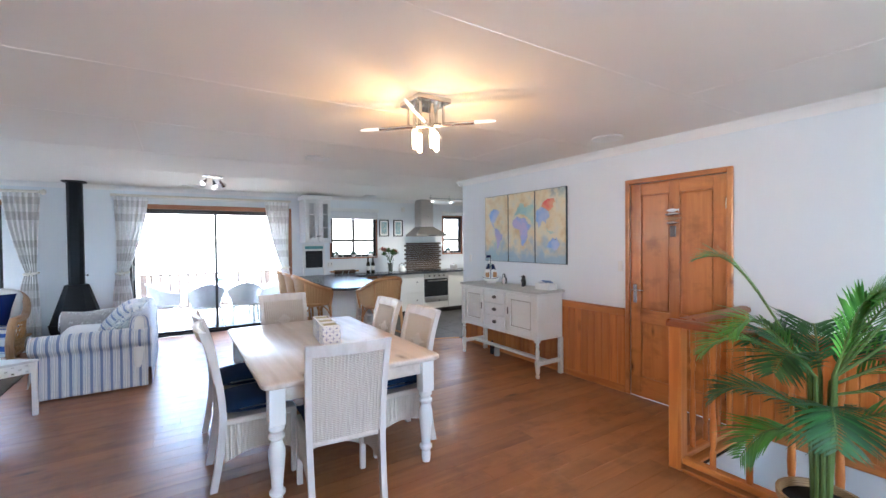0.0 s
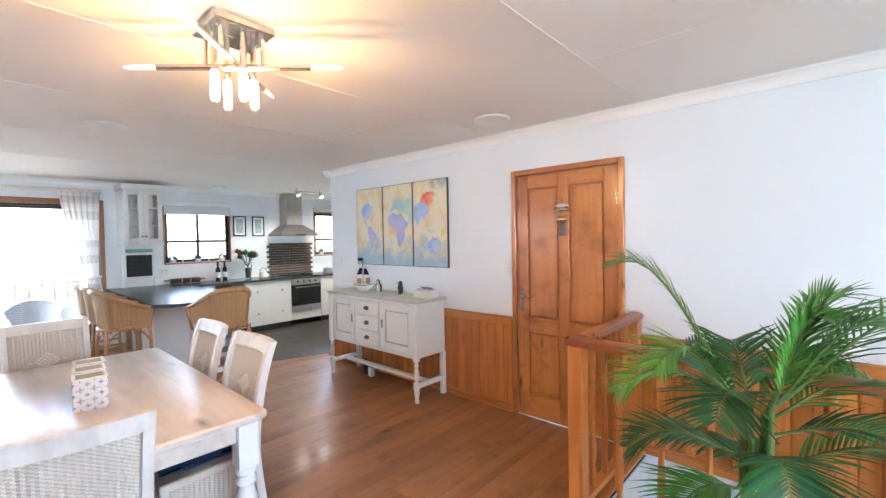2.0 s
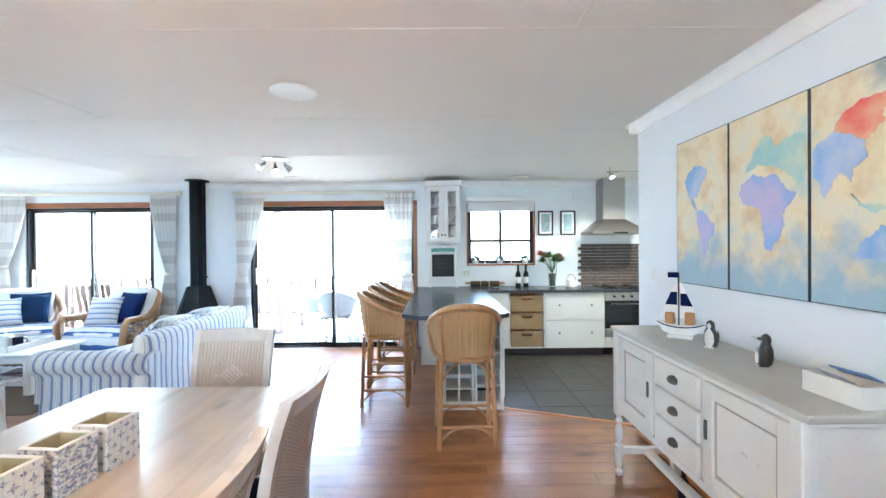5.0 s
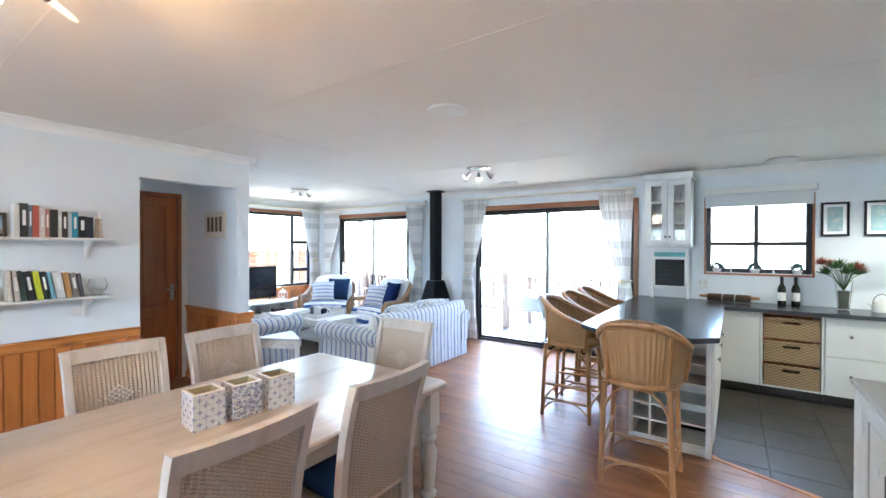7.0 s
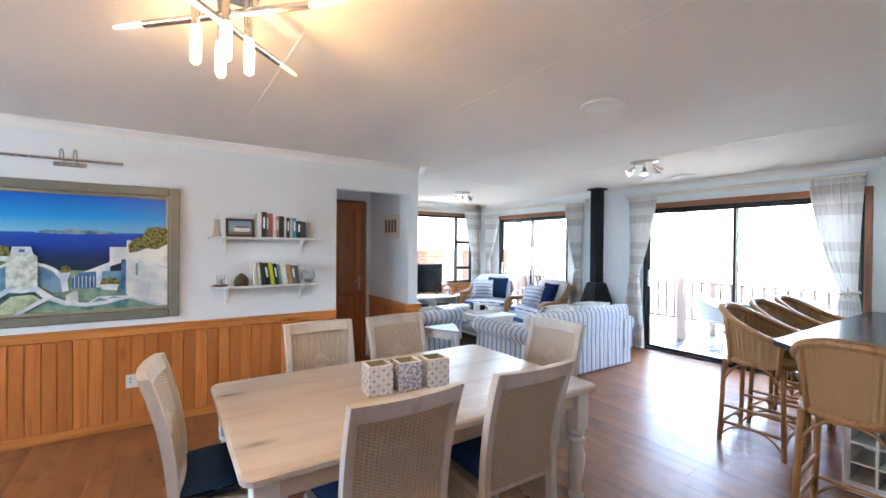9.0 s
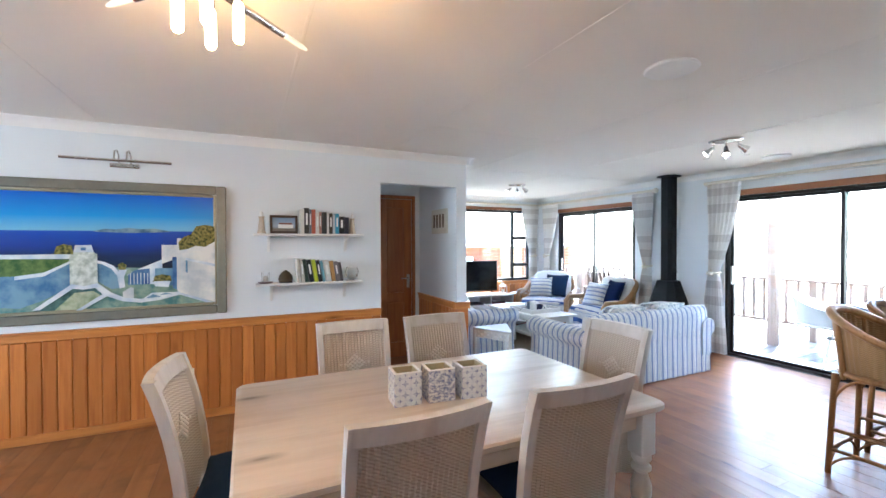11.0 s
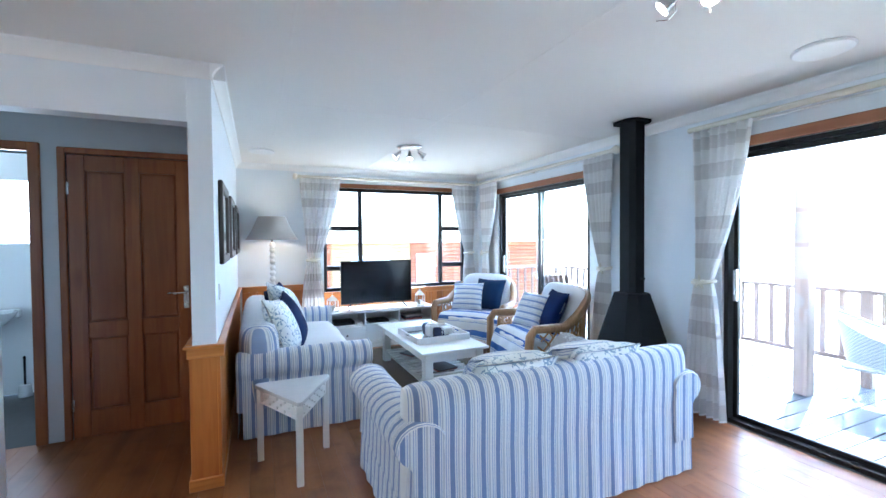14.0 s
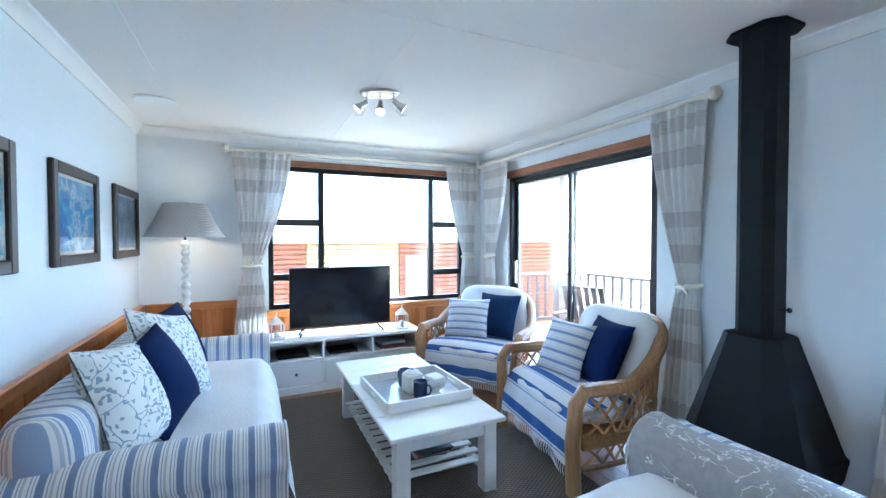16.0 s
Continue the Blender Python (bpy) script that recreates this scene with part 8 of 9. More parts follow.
part("lower_panel", Shape().box(4.803, F0 - 0.004, 0.245, 5.397, F1, 0.355, 0.003), STEEL, u)
part("oven_handle", Shape().tube([(4.86, F0 - 0.045, 0.7), (5.34, F0 - 0.045, 0.7)], 0.009, 8).tube([(4.88, F0 - 0.045, 0.7), (4.88, F0, 0.7)], 0.006, 6).tube([(5.32, F0 - 0.045, 0.7), (5.32, F0, 0.7)], 0.006, 6), STEEL, u)
for k in range(4):
    part("control_knob", Shape().lathe([(0.018, 0), (0.016, 0.02), (0.003, 0.022)], 12, pose(4.92 + 0.12 * k, F0 - 0.004, 0.8, 90, 0, 0)), BLACK, u)
single("oven_plinth", Shape().box(4.8, F0 + 0.006, 0.1, 5.4, F1 + 0.1, 0.24, 0.002), UNIT, "cream panel under the oven", "kitchen panel")
u = base_unit("end_unit", 5.404, KEAST - 0.005, "plain cream kitchen unit beside the oven")
part("door", Shape().box(5.408, F0, 0.1, 5.81, F1, 0.852, 0.003), UNIT, u)
part("door", Shape().box(5.815, F0, 0.1, KEAST - 0.01, F1, 0.852, 0.003), UNIT, u)
hob = thing("hob", "black glass hob set into the worktop", "hob")
part("glass_plate", Shape().box(4.82, 8.02, 0.9, 5.4, 8.46, 0.908, 0.002), OVEN_GLASS, hob)
for x in (4.96, 5.26):
    for y in (8.13, 8.34):
        part("burner", Shape().lathe([(0.06, 0.908), (0.06, 0.912), (0.03, 0.92), (0.028, 0.925)], 18, pose(x, y, 0)), BLACK, hob)
pot = thing("saucepan", "small steel saucepan on the hob", "saucepan", pose(5.72, 8.2, 0.9))
part("pan", Shape().lathe([(0.075, 0), (0.085, 0.006), (0.085, 0.1), (0.08, 0.1), (0.078, 0.012)], 22), STEEL, pot)
part("lid", Shape().lathe([(0.087, 0.1), (0.06, 0.115), (0.01, 0.12), (0.014, 0.14), (0.003, 0.142)], 20), STEEL, pot)

# cooker hood
hd = thing("cooker_hood", "stainless steel chimney cooker hood", "cooker hood")
v = [(4.66, 8.02, 1.655), (5.44, 8.02, 1.655), (5.44, NORTH, 1.655), (4.66, NORTH, 1.655), (4.66, 8.02, 1.69), (5.44, 8.02, 1.69), (5.44, NORTH, 1.69), (4.66, NORTH, 1.69), (4.89, 8.24, 1.87), (5.21, 8.24, 1.87), (5.21, NORTH, 1.87), (4.89, NORTH, 1.87)]
f = [(3, 2, 1, 0), (0, 1, 5, 4), (1, 2, 6, 5), (2, 3, 7, 6), (3, 0, 4, 7), (4, 5, 9, 8), (5, 6, 10, 9), (6, 7, 11, 10), (7, 4, 8, 11), (8, 9, 10, 11)]
# same steel as the chimney, darkened to hold the canopy's shade
part("canopy", Shape().add(v, f), plain("shaded_canopy_steel", (0.30, 0.28, 0.26), 0.35, 0.95, vary=0.15, scale=3, bump=0.02), hd, fix=True)
part("chimney", Shape().box(4.89, 8.24, 1.87, 5.21, NORTH, CEIL - 0.002, 0.004), STEEL, hd)
part("button_strip", Shape().box(4.95, 8.016, 1.662, 5.15, 8.022, 1.684, 0.001), BLACK, hd)

# ledge of brown splashback tiles
sp = thing("splashback", "brown slate strip tiles in a staggered splashback", "splashback", kind="structure")
TILE = plain("brown_slate_strip", (0.115, 0.085, 0.065), 0.5, vary=0.5, scale=9, bump=0.4, fine=60)
row_h = 0.0475
rows = 13
meshes = [Shape().box(0, 0, 0, w, 0.012, row_h - 0.004, 0.003).mesh("strip_tile", TILE) for w in (0.148, 0.085)]
for r in range(rows):
    x, z = 4.66 - (0.045 if r % 2 else 0.0), 0.905 + r * row_h
    while x < 5.5:
        part("strip_tile", meshes[0], None, sp, m=pose(x, NORTH - 0.012 - random.uniform(0, 0.004), z))
        x += 0.152

# peninsula unit with wine rack end
pn = thing("peninsula_unit", "white peninsula unit with open wine cubbies at its end", "kitchen unit")
X0, X1, Y0 = 2.56, 3.11, 6.08
part("end_panel", Shape().box(X1 - 0.022, Y0 - 0.02, 0.0, X1 + 0.012, 7.96, 0.862, 0.002), UNIT, pn)
part("back_panel", Shape().box(X0, Y0, 0.0, X0 + 0.02, 7.96, 0.862, 0.002), UNIT, pn)
part("carcass", Shape().box(X0 + 0.02, Y0 + 0.3, 0.1, X1 - 0.022, 7.96, 0.862), UNIT, pn)
part("divider", Shape().box(2.86, Y0, 0.06, 2.88, Y0 + 0.3, 0.862, 0.001), UNIT, pn)
for z in (0.06, 0.21, 0.36, 0.51, 0.66, 0.81):
    part("cubby_shelf", Shape().box(2.88, Y0 + 0.004, z, X1 - 0.022, Y0 + 0.3, z + 0.014, 0.001), UNIT, pn)
for i in range(3):
    x = X0 + 0.02 + i * 0.128
    part("rack_upright", Shape().box(x, Y0 + 0.002, 0.06, x + 0.014, Y0 + 0.3, 0.7, 0.001), UNIT, pn)
for k in range(6):
    part("rack_shelf", Shape().box(X0 + 0.02, Y0 + 0.004, 0.06 + k * 0.125, 2.86, Y0 + 0.3, 0.073 + k * 0.125, 0.001), UNIT, pn)
part("top_rail", Shape().box(X0, Y0 - 0.01, 0.8, X1, Y0 + 0.01, 0.862, 0.002), UNIT, pn)
part("kick", Shape().box(X0, Y0 - 0.006, 0.0, X1, Y0 + 0.012, 0.06, 0.002), UNIT, pn)
for y0, y1 in ((6.12, 6.74), (6.745, 7.36), (7.365, 7.94)):
    d = part("door", Shape().box(X1 + 0.012, y0, 0.1, X1 + 0.03, y1, 0.85, 0.003), UNIT, pn)
    knob(d, X1 + 0.03, y1 - 0.06, 0.6, "x")
part("support_panel", Shape().box(2.3, 7.55, 0, 2.56, 7.58, 0.862, 0.002), UNIT, pn)


# wall cupboard over the chalkboard stand
wc = thing("wall_cupboard", "white wall cupboard with two small-paned glass doors", "wall cupboard")
part("carcass_side", Shape().box(2.36, 8.1, 1.555, 2.378, NORTH, 2.34, 0.001), WHITE, wc)
part("carcass_side", Shape().box(2.822, 8.1, 1.555, 2.84, NORTH, 2.34, 0.001), WHITE, wc)
part("carcass_bottom", Shape().box(2.345, 8.085, 1.535, 2.855, NORTH, 1.56, 0.004), WHITE, wc)
part("carcass_top", Shape().box(2.36, 8.1, 2.32, 2.84, NORTH, 2.34, 0.001), WHITE, wc)
part("crown", Shape().box(2.335, 8.07, 2.34, 2.865, NORTH, 2.42, 0.012), WHITE, wc)
part("back_panel", Shape().box(2.378, NORTH - 0.01, 1.56, 2.822, NORTH - 0.004, 2.32), WHITE, wc)
part("shelf", Shape().box(2.378, 8.14, 1.82, 2.822, NORTH - 0.01, 1.834, 0.001), WHITE, wc)
part("shelf", Shape().box(2.378, 8.14, 2.08, 2.822, NORTH - 0.01, 2.094, 0.001), WHITE, wc)
for x0, x1, kx in ((2.362, 2.598, 2.578), (2.602, 2.838, 2.622)):
    s = Shape()
    frame_rect(s, "y", 8.08, 8.1, x0, x1, 1.565, 2.33, 0.062, 0.003)
    d = part("door", s, WHITE, wc)
    for z in (1.82, 2.07):
        part("glazing_bar", Shape().box(x0 + 0.06, 8.083, z - 0.008, x1 - 0.06, 8.098, z + 0.008, 0.002), WHITE, d)
    part("door_pane", Shape().box(x0 + 0.058, 8.089, 1.62, x1 - 0.058, 8.092, 2.27), PANE, d).visible_shadow = False
    knob(d, kx, 8.08, 1.66)
for k, (x, z) in enumerate(((2.46, 1.56), (2.56, 1.56), (2.7, 1.56), (2.48, 1.834), (2.6, 1.834), (2.74, 1.834), (2.5, 2.094), (2.68, 2.094))):
    single("drinking_glass", Shape().lathe([(0.026, 0), (0.03, 0.003), (0.034, 0.11), (0.031, 0.11), (0.027, 0.01)], 14), WHITE if k % 3 == 0 else PANE, "drinking glass or white cup behind the cupboard door", "glass", pose(x, 8.3, z), "glasses in the wall cupboard")
cb = thing("chalkboard_stand", "white wooden stand with a small framed chalkboard", "chalkboard")
for x in (2.38, 2.772):
    part("post", Shape().box(x, 8.36, 0.9, x + 0.03, 8.4, 1.52, 0.003), WHITE, cb)
part("header", Shape().box(2.41, 8.365, 1.4, 2.772, 8.395, 1.52, 0.003), WHITE, cb)
part("header_strip", Shape().box(2.42, 8.362, 1.42, 2.762, 8.366, 1.475, 0.001), plain("turquoise_strip", (0.16, 0.45, 0.45), 0.5, vary=0.5, scale=40), cb, "turquoise painted strip")
part("board_frame", Shape().box(2.41, 8.37, 1.03, 2.772, 8.392, 1.4, 0.003), WHITE, cb)
part("board", Shape().box(2.43, 8.366, 1.06, 2.752, 8.3705, 1.385), plain("chalky_black", (0.03, 0.032, 0.035), 0.8, vary=0.6, scale=14), cb)
for k in range(4):
    part("chalk_line", Shape().box(2.47, 8.364, 1.13 + 0.06 * k, 2.58 + 0.03 * (k % 3), 8.3665, 1.133 + 0.06 * k), PEWTER, cb)

# window blind and things on the sill
bd = thing("roller_blind", "white roller blind drawn up above the kitchen window", "blind")
part("cassette", Shape().box(2.93, NORTH - 0.075, 2.165, 3.99, NORTH - 0.001, 2.235, 0.008), WHITE, bd)
part("cloth", Shape().box(2.96, NORTH - 0.03, 2.03, 3.96, NORTH - 0.026, 2.17), SEAT_WHITE, bd)
part("bottom_bar", Shape().box(2.96, NORTH - 0.036, 2.015, 3.96, NORTH - 0.02, 2.032, 0.003), WHITE, bd)
bd = thing("roller_blind", "white roller blind drawn up above the second kitchen window", "blind")
part("cassette", Shape().box(5.6, NORTH - 0.075, 2.165, 6.2, NORTH - 0.001, 2.235, 0.008), WHITE, bd)
HERB = plain("clipped_herb", (0.05, 0.11, 0.09), 0.7, vary=0.5, scale=40, bump=0.8)


def little_plant(x, z):
    k = 1.55
    p = thing("potted_herb", "tiny clipped plant in a pale pot on the window sill", "plant", pose(x, NORTH - 0.002 + 0.03, z), "plants on the kitchen sill")
    part("pot", Shape().lathe([(0.022 * k, 0), (0.03 * k, 0.03), (0.032 * k, 0.045), (0.027 * k, 0.045)], 14), WHITE, p)
    r = random.Random(int(x * 100))
    s = Shape()
    for _ in range(170):
        d = Vector((r.gauss(0, 1), r.gauss(0, 0.6), abs(r.gauss(0, 1)))).normalized() * r.uniform(0.025, 0.045) * k
        s.box(-0.007, -0.007, -0.002, 0.007, 0.007, 0.002, 0, pose(d.x, d.y, 0.05 + d.z, r.uniform(0, 180), r.uniform(0, 180), 0))
    part("leaves", s, HERB, p)


for x in (3.08, 3.45, 3.83):
    little_plant(x, KWIN[2] + 0.001)
little_plant(5.8, KWIN2[2] + 0.001)
for x, c in ((3.22, 0), (3.62, 1)):
    single("sill_figure", Shape().lathe([(0.01, 0), (0.012, 0.01), (0.004, 0.03), (0.012, 0.05), (0.003, 0.07)], 10), OLD_WHITE, "tiny pale ornament on the window sill", "ornament", pose(x, NORTH + 0.02, KWIN[2] + 0.001))

# things on the worktop
rp = thing("rolling_pin_tray", "dark wooden dough tray with long handles on the worktop", "tray", pose(3.2, 8.38, 0.9, 0, 0, -3))
part("trough", Shape().sheet(lambda u, v: ((u - 0.5) * 0.42, 0.085 * math.cos(math.pi * v) * (1 - (2 * u - 1) ** 6 * 0.4), 0.085 - 0.075 * math.sin(math.pi * v)), 16, 12), wood("dark_dough_wood", (0.16, 0.10, 0.06), (0.08, 0.045, 0.025), "x", 0.6, 0, 30), rp, fix=True)
for sx in (-1, 1):
    part("tray_handle", Shape().tube([(sx * 0.19, 0, 0.06), (sx * 0.29, 0, 0.062)], [0.022, 0.014], 10), RATTAN, rp)
    part("stripe", Shape().tube([(sx * 0.06, 0.088 * math.cos(math.pi * v / 8), 0.085 - 0.078 * math.sin(math.pi * v / 8)) for v in range(9)], 0.006, 6), OLD_WHITE, rp)
wine = plain("dark_wine_glass", (0.01, 0.012, 0.01), 0.12, vary=0.2, bump=0)
for x, y, lab in ((3.68, 8.33, "dark wine bottle with a pale label on the worktop"), (3.8, 8.36, "dark wine bottle with a cream label on the worktop")):
    b = thing("wine_bottle", lab, "bottle", pose(x, y, 0.9, 0, 0, 20), "wine bottles")
    part("bottle", Shape().lathe([(0.032, 0), (0.038, 0.008), (0.038, 0.18), (0.03, 0.215), (0.015, 0.24), (0.014, 0.3), (0.016, 0.302), (0.016, 0.318)], 20), wine, b)
    s = Shape().lathe([(0.0385, 0.06), (0.0387, 0.061), (0.0387, 0.149), (0.0385, 0.15)], 20)
    s.f = s.f[:-2]
    part("label", s, OLD_WHITE, b)
    part("foil", Shape().lathe([(0.0155, 0.26), (0.0165, 0.3), (0.0165, 0.32), (0.012, 0.322)], 14), BLACK, b)


def protea_vase():
    v = thing("flower_vase", "tall dark-rimmed glass vase of proteas on the worktop", "vase of flowers", pose(4.17, 8.3, 0.9))
    part("vase", Shape().lathe([(0.04, 0), (0.045, 0.004), (0.07, 0.3), (0.066, 0.3), (0.04, 0.015)], 22), PANE, v)
    part("water_stems", Shape().lathe([(0.036, 0.015), (0.05, 0.2), (0.003, 0.205)], 14), plain("vase_stems", (0.14, 0.16, 0.12), 0.3, vary=0.5, scale=30), v)
    r = random.Random(3)
    g1, g2 = plain("protea_leaf", (0.07, 0.14, 0.04), 0.6, vary=0.4, scale=20), plain("protea_red", (0.32, 0.09, 0.06), 0.6, vary=0.4, scale=20)
    for k in range(11):
        a = k * 2.4
        tip = Vector((0.19 * math.cos(a) * r.uniform(0.4, 1), 0.1 * math.sin(a) * r.uniform(0.3, 1), 0.36 + r.uniform(0.0, 0.1)))
        part("stalk", Shape().tube([(0, 0, 0.2), tuple(tip * 0.6 + Vector((0, 0, 0.12))), tuple(tip)], 0.004, 5), g1, v)
        s = Shape()
        red = k % 4 == 1
        for q in range(34):
            d = Vector((r.gauss(0, 0.7), r.gauss(0, 0.7), r.uniform(0.1, 1.2))).normalized()
            m = Matrix.Translation(tip) @ d.to_track_quat("Z", "Y").to_matrix().to_4x4()
            s.lathe([(0.001, 0), (0.013, 0.035), (0.001, 0.095)], 4, m @ Matrix.Diagonal((1, 0.3, 1, 1)))
        part("flower_head", s, g2 if red else g1, v, "red protea head" if red else "green leafy head")


protea_vase()
kt = thing("kettle", "small steel kettle with a hoop handle on the worktop", "kettle", pose(4.45, 8.32, 0.9))
part("kettle_body", Shape().lathe([(0.06, 0), (0.072, 0.01), (0.075, 0.06), (0.055, 0.1), (0.03, 0.11), (0.012, 0.115), (0.013, 0.13), (0.003, 0.133)], 22), OLD_WHITE, kt)
part("hoop_handle", Shape().tube([(0.065 * math.cos(a * math.pi / 10), 0, 0.08 + 0.1 * math.sin(a * math.pi / 10)) for a in range(11)], 0.005, 6), PEWTER, kt)
part("spout", Shape().tube([(-0.06, 0, 0.05), (-0.1, 0, 0.09)], [0.014, 0.008], 8), OLD_WHITE, kt)
for x in (4.13, 4.465):
    framed_print(pose(x, NORTH - 0.001, 1.84, 0, 0, 180), 0.225, 0.36, [(0.3, (0.55, 0.52, 0.45)), (0.5, (0.25, 0.4, 0.45)), (0.7, (0.6, 0.58, 0.5))], "small black framed print on the kitchen wall", "kitchen prints", BLACK, 0.03, 0.02)
single("wall_alarm", Shape().box(4.55, NORTH - 0.04, 2.2, 4.63, NORTH - 0.001, 2.3, 0.01), PLASTIC, "small white sensor box on the kitchen wall", "sensor")
tl = thing("kitchen_track_light", "steel track with lit spotlights on the kitchen ceiling", "track light")
part("track", Shape().tube([(4.62, 7.42, CEIL - 0.06), (5.55, 7.42, CEIL - 0.06)], 0.01, 8), CHROME, tl)
for x in (4.66, 5.1, 5.5):
    part("mount", Shape().tube([(x, 7.42, CEIL - 0.06), (x, 7.42, CEIL)], 0.007, 6), CHROME, tl)
    h = part("spot_head", Shape().lathe([(0.014, 0), (0.03, 0.05), (0.034, 0.075)], 14, pose(x, 7.42, CEIL - 0.07, 150, 0, 20)), CHROME, tl)
    part("spot_bulb", Shape().lathe([(0.032, 0.07), (0.032, 0.077), (0.003, 0.08)], 14, pose(x, 7.42, CEIL - 0.07, 150, 0, 20)), COOL_GLOW, h)
    downlight("kitchen_spot_beam", x, 7.45, CEIL - 0.16, 2.6, (1.0, 0.86, 0.68), 0.04)


# ---- rattan bar stools ----
def bar_stool(m, first=None, label="honey rattan bar stool with a rounded woven back"):
    """A tall rattan stool with a wrapped back; it faces its own +y."""
    if first is not None:
        ob = copy_thing(first, m)
        return ob
    b = thing("bar_stool", label, "bar stool", m, "rattan bar stools")
    SH = 0.66
    legs = [(-0.19, -0.2), (0.19, -0.2), (0.2, 0.18), (-0.2, 0.18)]
    for x, y in legs:
        part("leg", Shape().tube([(x * 1.12, y * 1.12, 0), (x, y, SH)], 0.0175, 10), RATTAN, b)
    for z, k in ((0.16, 1.09), (0.29, 1.06)):
        for i in range(4):
            if z > 0.2 and i % 2 == 0:
                continue
            a, c = legs[i], legs[(i + 1) % 4]
            part("stretcher", Shape().tube([(a[0] * k, a[1] * k, z), (c[0] * k, c[1] * k, z)], 0.0125, 8), RATTAN, b)
    for i in range(4):
        a, c = Vector(legs[i]), Vector(legs[(i + 1) % 4])
        part("arch_brace", Shape().tube([tuple(a.lerp(c, t) * 1.03) + (SH - 0.02 - 0.16 * abs(2 * t - 1) ** 3,) for t in [k / 12 for k in range(13)]], 0.009, 7), RATTAN, b)
        part("foot_brace", Shape().tube([tuple(a.lerp(c, t) * 1.09) + (0.155 - 0.11 * abs(2 * t - 1) ** 3,) for t in [k / 12 for k in range(13)]], 0.008, 7), RATTAN, b)
    part("seat_ring", Shape().tube([(0.23 * math.cos(a * math.pi / 12) * (1.0), 0.225 * math.sin(a * math.pi / 12), SH) for a in range(24)], 0.022, 8, True), RATTAN, b)
    part("seat", Shape().lathe([(0.225, SH - 0.012), (0.225, SH + 0.008), (0.12, SH + 0.014), (0.003, SH + 0.016)], 28), CANE, b, "woven cane seat")

    def rim(t):
        a = math.pi * (1.06 * t - 0.03)
        x = 0.285 * math.copysign(abs(math.cos(a)) ** 0.75, math.cos(a))
        y = 0.19 - 0.46 * math.sin(a) ** 0.85 if math.sin(a) > 0 else 0.19
        return Vector((x, y, 0.865 + 0.195 * max(0, math.sin(a)) ** 1.2))

    def low(t):
        a = math.pi * (1.06 * t - 0.03)
        return Vector((0.238 * math.copysign(abs(math.cos(a)) ** 0.75, math.cos(a)), 0.16 - 0.385 * max(0, math.sin(a)) ** 0.85, SH + 0.015))
    part("back_weave", Shape().sheet(lambda u, v: low(u).lerp(rim(u), v) + Vector((low(u).x, low(u).y, 0)).normalized() * 0.003 * math.cos(u * 2 * math.pi * 32), 128, 8), CANE, b, "woven cane back", angle=80)
    part("back_rim", Shape().tube([rim(k / 30) for k in range(31)], [0.02 + 0.008 * math.sin(math.pi * k / 30) for k in range(31)], 10), RATTAN, b, "wrapped rattan rim")
    for t in (0.02, 0.3, 0.7, 0.98):
        p, q = low(t), rim(t)
        o = Vector((p.x, p.y - 0.02, 0)).normalized() * 0.012
        part("back_post", Shape().tube([tuple(p + o - Vector((0, 0, 0.05))), tuple(p.lerp(q, 0.5) + o), tuple(q)], 0.015, 8), RATTAN, b)
    return b


first_stool = bar_stool(pose(2.735, 5.56, 0, 0, 0, 2))
for y, a in ((6.38, -88), (6.95, -92), (7.52, -90)):
    bar_stool(pose(2.02, y, 0, 0, 0, a), first_stool)

# ---- on the deck and beyond ----
GREYWEAVE = woven("grey_resin_weave", (0.34, 0.34, 0.34), (0.14, 0.14, 0.14), 40)


def deck_chair(m, first=None):
    if first is not None:
        return copy_thing(first, m)
    c = thing("deck_armchair", "grey woven tub chair on slim white legs on the deck", "chair", m, "deck chairs")

    def rim(t):
        a = math.pi * (1.1 * t - 0.05)
        return Vector((0.31 * math.cos(a), 0.24 - 0.52 * max(0, math.sin(a)) ** 0.8, 0.62 + 0.2 * max(0, math.sin(a)) ** 1.5))

    def low(t):
        a = math.pi * (1.1 * t - 0.05)
        return Vector((0.23 * math.cos(a), 0.22 - 0.42 * max(0, math.sin(a)) ** 0.8, 0.4))
    part("shell", Shape().sheet(lambda u, v: low(u).lerp(rim(u), v), 36, 6), GREYWEAVE, c, angle=80)
    part("rim", Shape().tube([rim(k / 24) for k in range(25)], 0.012, 8), GREYWEAVE, c)
    part("seat", Shape().box(-0.24, -0.2, 0.37, 0.24, 0.25, 0.41, 0.02), GREYWEAVE, c)
    for x, y in ((-0.2, -0.16), (0.2, -0.16), (0.2, 0.2), (-0.2, 0.2)):
        part("leg", Shape().tube([(x, y, 0.38), (x * 1.25, y * 1.3, 0)], [0.016, 0.011], 8), WHITE, c)
    return c


dc = deck_chair(pose(0.12, 9.93, -0.03, 0, 0, -80))
for x, y, a in ((0.82, 9.22, 5), (1.48, 9.2, -4), (2.0, 9.8, 95), (1.1, 10.25, 180)):
    deck_chair(pose(x, y, -0.03, 0, 0, a), dc)
dt = thing("deck_table", "pale rectangular outdoor table on the deck", "table", pose(1.12, 9.76, -0.03))
part("tabletop", Shape().box(-0.6, -0.36, 0.7, 0.6, 0.36, 0.73, 0.005), WHITE, dt)
for sx in (-1, 1):
    for sy in (-1, 1):
        part("leg", Shape().box(sx * 0.54 - 0.025, sy * 0.3 - 0.025, 0, sx * 0.54 + 0.025, sy * 0.3 + 0.025, 0.7, 0.004), WHITE, dt)
